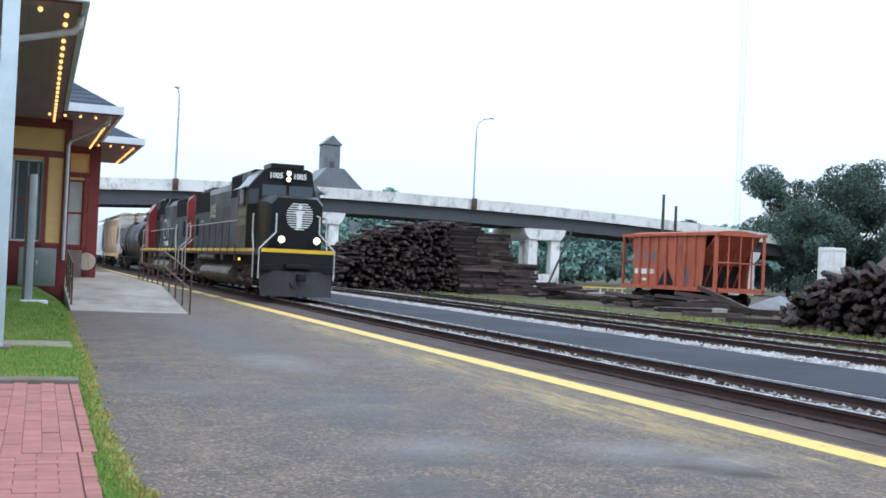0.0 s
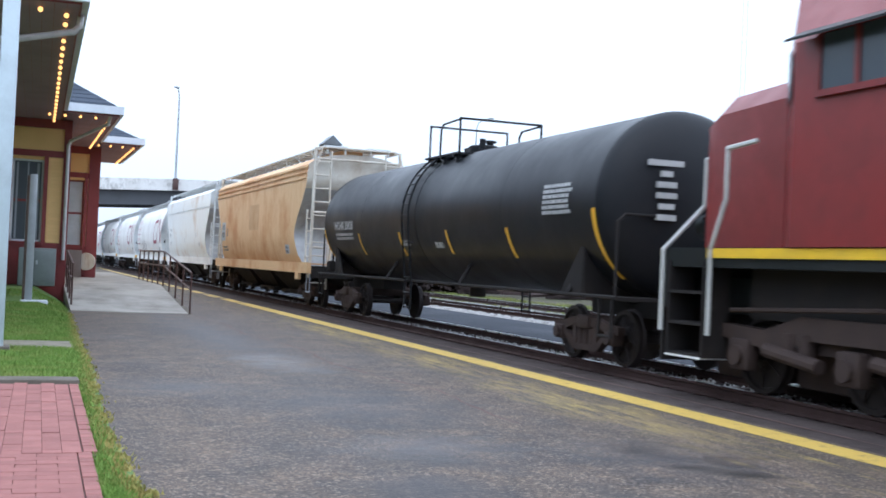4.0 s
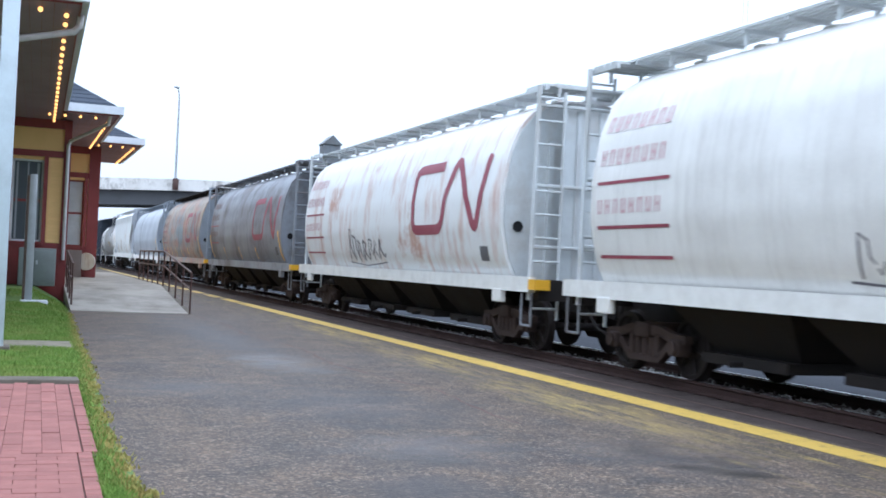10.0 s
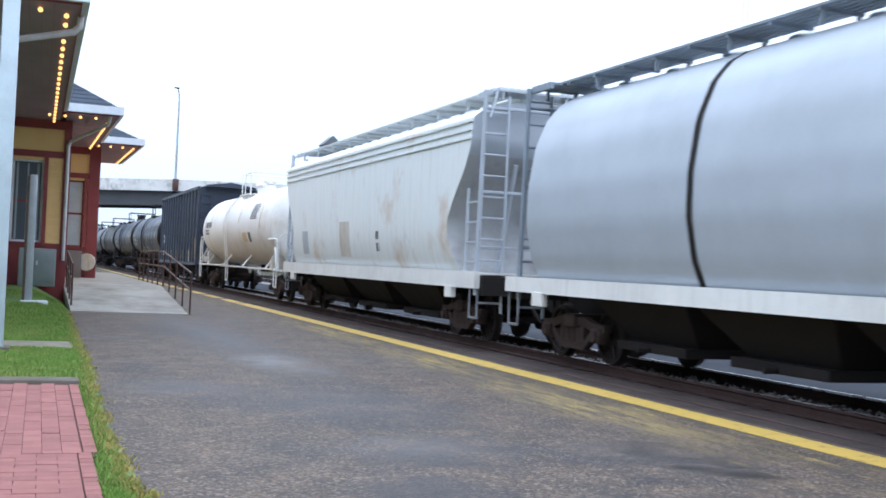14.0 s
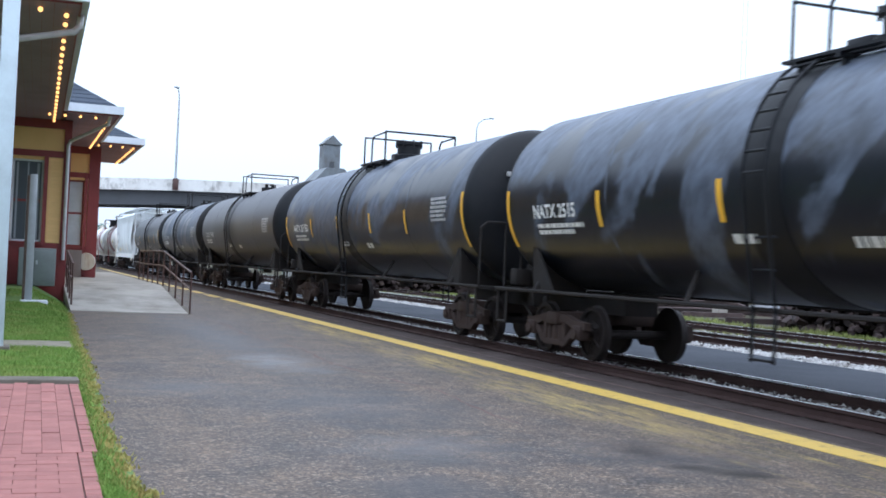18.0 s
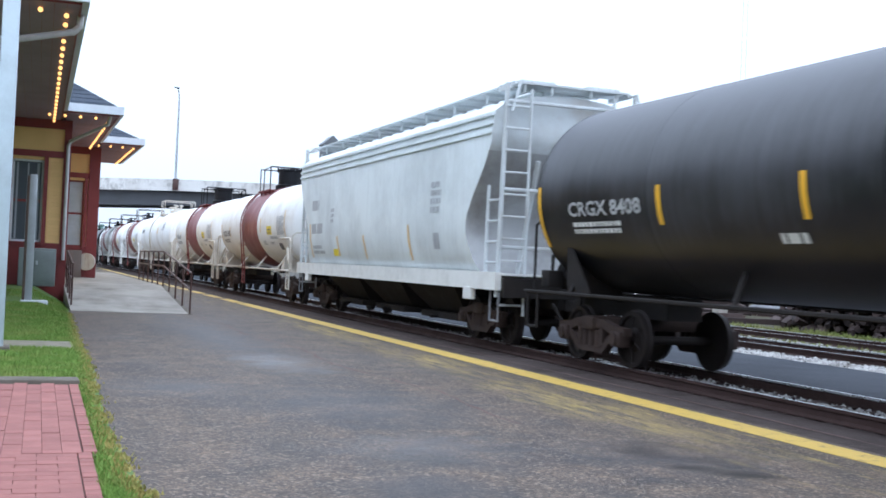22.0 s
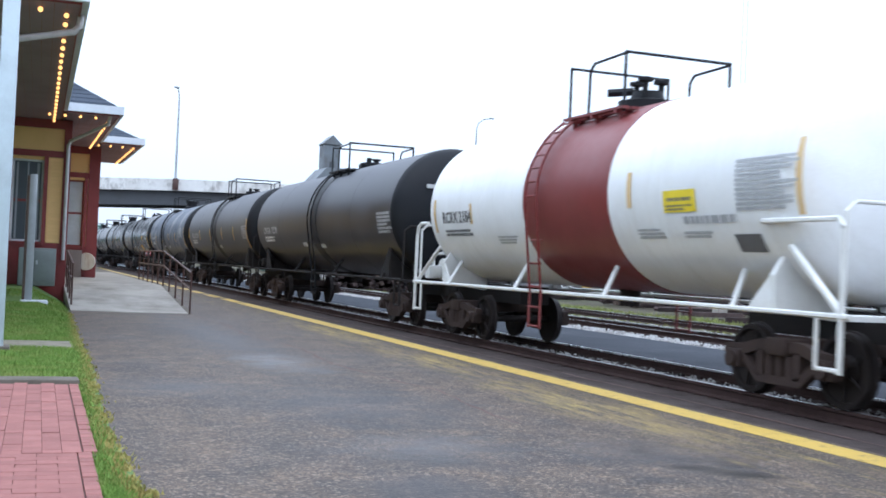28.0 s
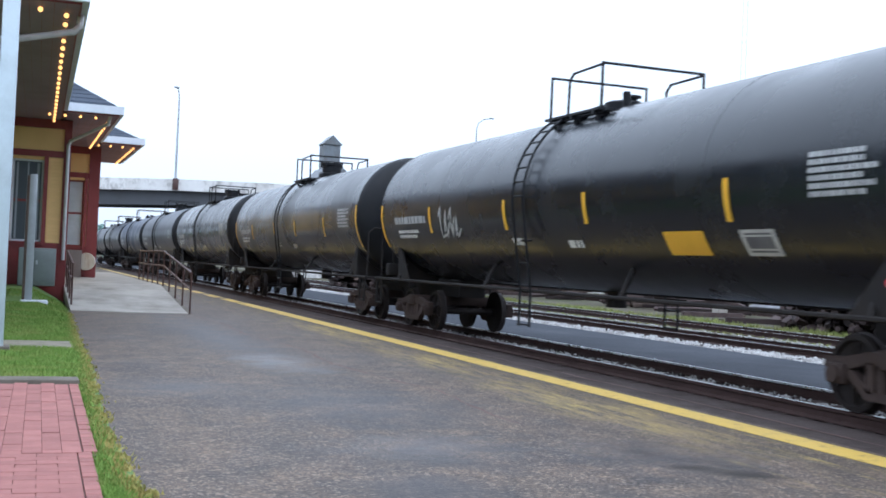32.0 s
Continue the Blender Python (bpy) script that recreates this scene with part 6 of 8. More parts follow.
    for s in (-1, 1):
        bm = B()
        ext_y(bm, [(s * 1.49, 4.0), (s * 1.76, 3.9), (s * 1.76, 3.93), (s * 1.49, 4.05)], Y(3.75), Y(5.35))
        part("window_visor", bm, M_visor if not red else paint, loco, smooth=0)
        bm = B()
        side(bm, s, 4.1, 5.3, 3.37, 3.97, 1.48)
        part("side_window", bm, M_cabglass, loco, smooth=0)
        bm = B()
        side(bm, s, 4.02, 5.38, 3.3, 3.37, 1.485, 0.05)
        side(bm, s, 4.02, 5.38, 3.97, 4.01, 1.485, 0.03)
        for a in (4.02, 4.66, 5.3):
            side(bm, s, a, a + 0.07, 3.37, 3.97, 1.485, 0.03)
        part("window_frame", bm, cabm, loco, smooth=0)
        if not red:
            part("wind_deflector", side(B(), s, 4.16, 4.4, 3.42, 3.92, 1.5, 0.05), M_visor, loco, smooth=0)
            part("side_panel", side(B(), s, 3.64, 5.68, 1.76, 3.22, 1.482, 0.01), M_olive, loco, "dull olive cab side", smooth=0)
            part("panel_moulding", side(B(), s, 3.62, 5.7, 2.46, 2.5, 1.49, 0.02), M_fuel, loco, smooth=0)
            for z0, z1, n in ((2.93, 3.2, 8), (2.57, 2.83, 7)):     # owner's name as plain bars
                bm = B()
                for q in range(n):
                    a = 3.8 + 1.66 * q / n
                    side(bm, s, a, a + 1.66 / n * 0.72, z0, z1, 1.493, 0.006)
                lot(part("painted_mark", bm, M_dim_letter, loco, smooth=0), 3)
    # nose
    bm = B()
    loft(bm, [[(x, Y(a), z) for x, z in ((-w, 1.72), (w, 1.72), (w, zt - 0.25), (w - 0.25, zt), (-w + 0.25, zt), (-w, zt - 0.25))] for a, w, zt in ((c0 + 0.1, 1.16, 3.7), (1.6, 1.12, 3.64), (1.18, 1.0, 3.54))])
    part("nose", bm, M_red if red else paint, loco, smooth=30)
    # windscreen, number boards, headlights
    for x0, x1 in ((-1.02, -0.06), (0.06, 1.02)):
        bm = B()
        bx(bm, x0, x1, c0 - 0.015, c0 + 0.02, 3.6, 4.08)
        part("windscreen", bm, M_cabglass, loco, smooth=0)
    for s in (-1, 1):
        bm = B()
        bx(bm, s * 0.48 - 0.3, s * 0.48 + 0.3, c0 - 0.06, c0, 4.3, 4.55)
        part("number_board", bm, M_head, loco, smooth=0)
        if not red:
            bm = lettering("1005", flat_at(0), 0, 0, 0.28, 0.01)
            for v in bm.verts:
                v.co = Vector((s * 0.48 - 0.3 - v.co.y, Y(c0 - 0.068), 4.34 + v.co.z))
            part("number", bm, M_whitepaint, loco)
    bm = B()
    bx(bm, -0.16, 0.16, c0 - 0.1, c0, 4.18, 4.66)
    part("headlight_housing", bm, paint, loco, smooth=0)
    for z in (4.31, 4.53):
        bm = B()
        rod(bm, (0, Y(c0 - 0.1), z), (0, Y(c0 - 0.13), z), 0.09, 20)
        part("headlight", bm, M_visor if red else M_beam, loco)
    # end plates, plough, anticlimber, ditch lights, steps and rails at both ends
    for e in (0, 1):
        def E(a):
            return a if e == 0 else L - a
        bm = B()
        bx(bm, -1.4, 1.4, E(0.72), E(0.95), 1.05, 1.88)
        part("end_plate", bm, paint, loco, smooth=0)
        bm = B()
        bx(bm, -1.4, 1.4, E(0.69), E(0.72), 1.74, 1.88)
        part("end_stripe", bm, M_yellow, loco, smooth=0)
        bm = B()
        if e == 0 and not red:
            pts = [(-1.42, 0.9), (-0.5, 0.42), (0, 0.36), (0.5, 0.42), (1.42, 0.9)]
            top, bot = [(x, Y(a + 0.1), 1.05) for x, a in pts], [(x * 0.97, Y(a - 0.16), 0.1) for x, a in pts]
            rows = [top, bot, [(x, y + d * 0.05, z) for x, y, z in bot], [(x, y + d * 0.05, z) for x, y, z in top]]
            vs = grid(bm, rows)
            for i in range(4):
                bm.faces.new((vs[0][i], vs[0][i + 1], vs[3][i + 1], vs[3][i]))
            part("snow_plough", bm, M_plough, loco, "grey steel snow plough", smooth=0)
        else:
            bx(bm, -1.3, 1.3, E(0.6), E(0.66), 0.3, 1.05)
            part("pilot", bm, M_under, loco, smooth=0)
        bm = B()
        bevel_box(bm, -0.5, 0.5, min(Y(E(0.35)), Y(E(0.72))), max(Y(E(0.35)), Y(E(0.72))), 1.15, 1.32, 0.03)
        for s in (-1, 1):
            rod(bm, (s * 0.85, Y(E(0.5)), 1.25), (s * 1.3, Y(E(0.5)), 1.25), 0.02, 6)
        part("anticlimber", bm, M_under, loco)
        for s in (-1, 1):
            if e == 0:
                bm = B()
                rod(bm, (s * 0.68, Y(0.78), 2.05), (s * 0.68, Y(0.62), 2.05), 0.14, 20)
                box(bm, s * 0.68 - 0.12, s * 0.68 + 0.12, Y(0.85) - 0.1, Y(0.85) + 0.1, 1.85, 2.1)
                hous = part("ditch_light_housing", bm, paint, loco)
                if not red:
                    bm = B()
                    rod(bm, (s * 0.68, Y(0.615), 2.05), (s * 0.68, Y(0.6), 2.05), 0.125, 20)
                    part("ditch_light", bm, M_beam, hous)
            bm = B()
            ys = [Y(E(1.0)), Y(E(1.85))]
            for q in range(3):
                box(bm, min(s * 1.05, s * 1.45), max(s * 1.05, s * 1.45), min(ys), max(ys), 0.42 + q * 0.42, 0.46 + q * 0.42)
            for yy in ys:
                box(bm, min(s * 1.05, s * 1.45), max(s * 1.05, s * 1.45), yy - 0.02, yy + 0.02, 0.42, 1.7)
            part("boarding_step", bm, M_under, loco, smooth=0)
            bm = B()
            box(bm, min(s * 1.05, s * 1.47), max(s * 1.05, s * 1.47), min(ys), max(ys), 0.4, 0.425)
            part("step_edge", bm, M_whitepaint, loco, smooth=0)
            for a in (0.85, 2.0):
                bm = B()
                inw = 0.62 if a == 0.85 else 0.0
                pipe(bm, [(s * 1.46, Y(E(a)), 0.75), (s * 1.46, Y(E(a)), 1.85), (s * (1.46 - inw), Y(E(a + (0.3 if a > 1 else 0.05))), 2.3), (s * (1.46 - inw), Y(E(a + (0.3 if a > 1 else 0.05))), 2.9), (s * (1.36 if a > 1 else 0.78), Y(E(a + (0.75 if a > 1 else 0.4))), 2.96)], 0.032)
                part("corner_handrail", bm, M_silver, loco)
    # side railing of the walkway
    for s in (-1, 1):
        bm = B()
        pipe(bm, [(s * 1.4, Y(6.0), 2.8), (s * 1.4, Y(L - 2.3), 2.8)], 0.016)
        rl = part("walkway_railing", bm, M_silver, loco)
        for a in np.linspace(6.0, L - 2.3, 9):
            part("stanchion", rod(B(), (s * 1.4, Y(a), 1.72), (s * 1.4, Y(a), 2.8), 0.014, 6), M_loco, rl)
            part("stanchion_foot", side(B(), s, a - 0.05, a + 0.05, 1.6, 1.87, 1.452, 0.02), M_loco, rl, smooth=0)
        for a, z in ((7.2, 2.25), (8.9, 3.3), (10.6, 2.3), (12.3, 2.3), (13.9, 3.55), (14.1, 2.3), (15.2, 3.6)):     # pale notices and lift lugs
            part("notice_plate", side(B(), s, a, a + 0.12, z, z + 0.1, 0.985, 0.012), M_fuel, loco, smooth=0)
        for a in (6.2, 9.4, 12.8, 16.4):
            part("jacking_pad", side(B(), s, a, a + 0.28, 1.36, 1.6, 1.3, 0.1), M_fuel, loco, smooth=0)
    # fuel tank, reservoirs, trucks
    bm = B()
    ext_y(bm, [(1.38 * math.cos(q * math.pi / 16) * (1 if abs(math.cos(q * math.pi / 16)) < 0.9 else 0.98), 0.76 + 0.56 * math.sin(q * math.pi / 16)) for q in range(32)], Y(8.0), Y(16.2))
    part("fuel_tank", bm, M_fuel, loco, "dusty grey-brown fuel tank", smooth=25)
    for s in (-1, 1):
        bm = B()
        lathe(bm, [(-2.3, 0.05), (-2.25, 0.14), (2.25, 0.14), (2.3, 0.05)], 16, "y", (s * 1.25, Y(14.2), 1.49))
        part("air_reservoir", bm, M_fuel, loco)
    for a in (4.35, L - 4.6):
        bm = B()
        for s in (-1, 1):
            p, q = sorted((s * 0.95, s * 1.14))
            ext_x(bm, [(-2.5, 0.72), (-2.5, 0.9), (-1.6, 0.86), (-0.9, 1.06), (0.9, 1.06), (1.6, 0.86), (2.5, 0.9), (2.5, 0.72), (1.3, 0.6), (0.7, 0.78), (-0.7, 0.78), (-1.3, 0.6)], p, q)
            for y in (-2.05, 0.0, 2.05):
                bevel_box(bm, s * 1.1 - 0.1, s * 1.1 + 0.1, y - 0.2, y + 0.2, 0.32, 0.72, 0.04)
                rod(bm, (s * 1.16, y, 0.508), (s * 1.26, y, 0.508), 0.13, 14)
            for y in (-0.95, 0.95):
                for yy in (-0.14, 0.14):
                    rod(bm, (s * 1.1, y + yy, 0.5), (s * 1.1, y + yy, 0.85), 0.1, 10)
                rod(bm, (s * 1.2, y - 0.5, 0.5), (s * 1.2, y + 0.5, 0.62), 0.09, 10)
            pipe(bm, [(s * 1.2, -2.2, 1.08), (s * 1.2, -0.5, 1.2), (s * 1.2, 2.2, 1.08)], 0.03)
        box(bm, -1.0, 1.0, -2.3, 2.3, 0.62, 0.8)
        for y in (-1.05, 1.0, 2.75):
            bevel_box(bm, -0.62, 0.62, y - 0.62, y + 0.62, 0.13, 0.72, 0.08)
        tr = part("truck", bm, M_truck, loco, m=pose(0, Y(a), 0))
        for dy in (-2.05, 0.0, 2.05):
            w = part("wheelset", WHEEL_BIG, None, tr, m=pose(0, dy, 0.508))
            SPIN.append((w, loco, Y(a) + dy, dy, 0.508, 0.508))
    add_couplers(loco, L)
    # painted marks
    if not red:
        yf = Y(1.13)
        em = part("nose_emblem", ext_y(B(), [(0.0, 2.45), (0.18, 2.5), (0.2, 3.0), (0.28, 3.06), (0.1, 3.1), (-0.1, 3.06), (-0.02, 2.95)], yf - 0.016, yf + 0.02), M_whitepaint, loco, smooth=0)
        part("emblem_dot", rod(B(), (0.1, yf - 0.016, 3.22), (0.1, yf + 0.02, 3.22), 0.09, 16), M_whitepaint, em)
        for q in range(12):         # round emblem of pale bars
            z = 2.42 + q * 0.082
            hw = math.sqrt(max(0.0, 0.52 ** 2 - (z - 2.9) ** 2))
            if hw > 0.08:
                part("emblem_bar", box(B(), -hw + 0.1, hw + 0.1, yf - 0.012, yf + 0.02, z, z + 0.034), M_whitepaint, em, smooth=0)
        part("number", lettering("1005", flat_at(0.985), -hl + 16.05, 3.12, 0.88, 0.02), M_cream_letter, loco)
        for q in range(3):
            bm = B()
            side(bm, -1, 18.9 - q * 0.42 - 0.12, 18.9 - q * 0.42, 2.95, 3.07, 0.98, 0.012)
            part("stencil", bm, M_silver, loco, smooth=0)
        bm = B()
        rod(bm, (-1.36, Y(5.4), 1.42), (-1.36, Y(5.44), 1.42), 0.05, 12)
        part("step_light", bm, M_lamp_y, loco)
        bm = B()
        bx(bm, -1.3, -0.95, 0.9, 1.1, 1.9, 2.0)
        part("toolbox", bm, paint, loco, smooth=0)
    else:
        hullf = flat_at(0.985)
        cn_mark(loco, hullf, Y(10.4), 2.35, 0.78, M_dull_white)
        bm = B()
        bars(bm, hullf, Y(11.0), 2.15, 2.2, 0.28, 1, rnd=random.Random(3), broken=1)
        part("stencil", bm, M_whitepaint, loco)
        bm = B()
        rod(bm, (-0.9, Y(0.7), 1.3), (-0.9, Y(0.66), 1.3), 0.06, 12)
        part("marker_lamp", bm, glowing("red_marker_lamp", (1, 0.05, 0.03), 4), loco)
    for ob in loco.children_recursive:      # taller above the deck
        if ob.name.startswith(("truck", "wheelset", "coupler", "fuel", "air_res", "underf")):
            continue
        for v in ob.data.vertices:
            if v.co.z > 1.9 or (v.co.z > 1.715 and not ob.name.startswith(("deck", "sill", "end_s", "end_p", "board", "step", "corner_h"))):
                v.co.z = 1.88 + (v.co.z - 1.72) * 1.077
    return loco


# ---- the train, front to back: joints between the cars, metres along the track at the start ----
JOINTS = [41.3, 64.2, 86.9, 105.75, 124.81, 143.31, 161.43, 179.7, 198.2, 216.9, 235.45, 253.95, 272.89, 291.6, 310.4, 326.96, 345.5, 363.7, 382.15, 398.7, 416.5,
          434.26, 449.86, 465.44, 485.16, 500.89, 515.8, 531.06, 549.4, 567.5, 586.15, 606.3, 626.2, 644.9, 664.0, 682.9, 701.8, 720.6]
LEN = [b - a for a, b in zip(JOINTS, JOINTS[1:])]
W = M_whitepaint


def tank_marks(L, text="", m=W, block=(3.0, 2.95)):
    hl = L / 2
    out = [("text:" + text, hl - 2.2, 2.6, 1.45 if text[0] == "C" else 1.0, 0.22, M_dull_white if text[0] == "C" else m) if text else (1, hl - 2.15, 2.58, 2.1, 0.16, M_dull_white)]
    out += [(2, hl - 2.3, 2.28, 1.7, 0.07, m), (6, -hl + block[0], block[1], 1.15, 0.06, M_dull_white), (1, 1.4, 2.05, 0.5, 0.12, m), (1, -0.8, 2.0, 0.5, 0.12, m)]
    return out


def white_red(i, text, drum):
    L = LEN[i]
    hl, m = L / 2, M_ink
    marks = [("text:" + text, hl - 2.3, 2.62, 1, 0.23, m), (2, hl - 2.35, 2.25, 1.5, 0.05, m), (11, -hl + 2.5, 2.98, 1.25, 0.04, M_ink_pale), (1, -hl + 3.75, 2.3, 1.2, 0.1, M_ink_pale), ("patch", -hl + 4.2, 2.66, 0.8, 0.3, M_notice),
             (1, -hl + 4.1, 2.56, 0.6, 0.05, m), (2, -hl + 4.15, 2.46, 0.65, 0.03, m), ("patch", -hl + 2.7, 2.05, 0.55, 0.22, m), (3, 2.6, 2.1, 0.9, 0.035, M_ink_pale), (3, -2.6, 2.15, 0.7, 0.035, M_ink_pale), (2, -3.8, 2.1, 0.8, 0.035, M_ink_pale)]
    strips = [(hl - 3.9, 2.75, 2.35), (hl - 1.85, 2.9, 2.2), (-2.5, 2.98, 2.46), (-hl + 1.25, 3.16, 2.26)]
    return tank_car(L, M_tankwhite if not drum else M_tankdirty, "white tank car with an oxide red centre band", r=1.54, zc=2.76, band=(-1.85, 1.25, M_band), rail=W if not drum else M_cream, frame_mat=W if not drum else M_cream,
                    dome="drum" if drum else "valves", marks=marks, strips=strips, strip_mat=M_marker_pale, white=True, rnd=i)


def black_tank(i, mat, text="", dome="dome", strips=False, head=M_head, label="black tank car", extra=(), belt=True, zc=2.77, r=1.6, mid=0.0, low=0.0, ink=W, placards=()):
    L = LEN[i]
    hl = L / 2
    st = [(hl - 4.55 + mid * 0.28, 2.75, 2.2), (1.5 + mid * 0.46, 2.75, 2.2), (-1.65 + mid * 0.52, 2.75, 2.25), (-hl + 4.6 + mid * 0.6, 2.75, 2.2), (hl - 1.16, 2.9, 1.9), (-hl + 1.16, 3.0, 1.9)] if strips else []
    return tank_car(L, mat, label, r=r, zc=zc, head=head, dome=dome, marks=tank_marks(L, text, ink, (2.2, 2.75) if i in (19, 27, 28) else (3.0, 2.95)) + list(extra), strips=[(y, za - low, zb - low) for y, za, zb in st], belt_at=mid + 0.65 if belt else None, rail=M_under, rnd=i, mid=mid, placards=placards)


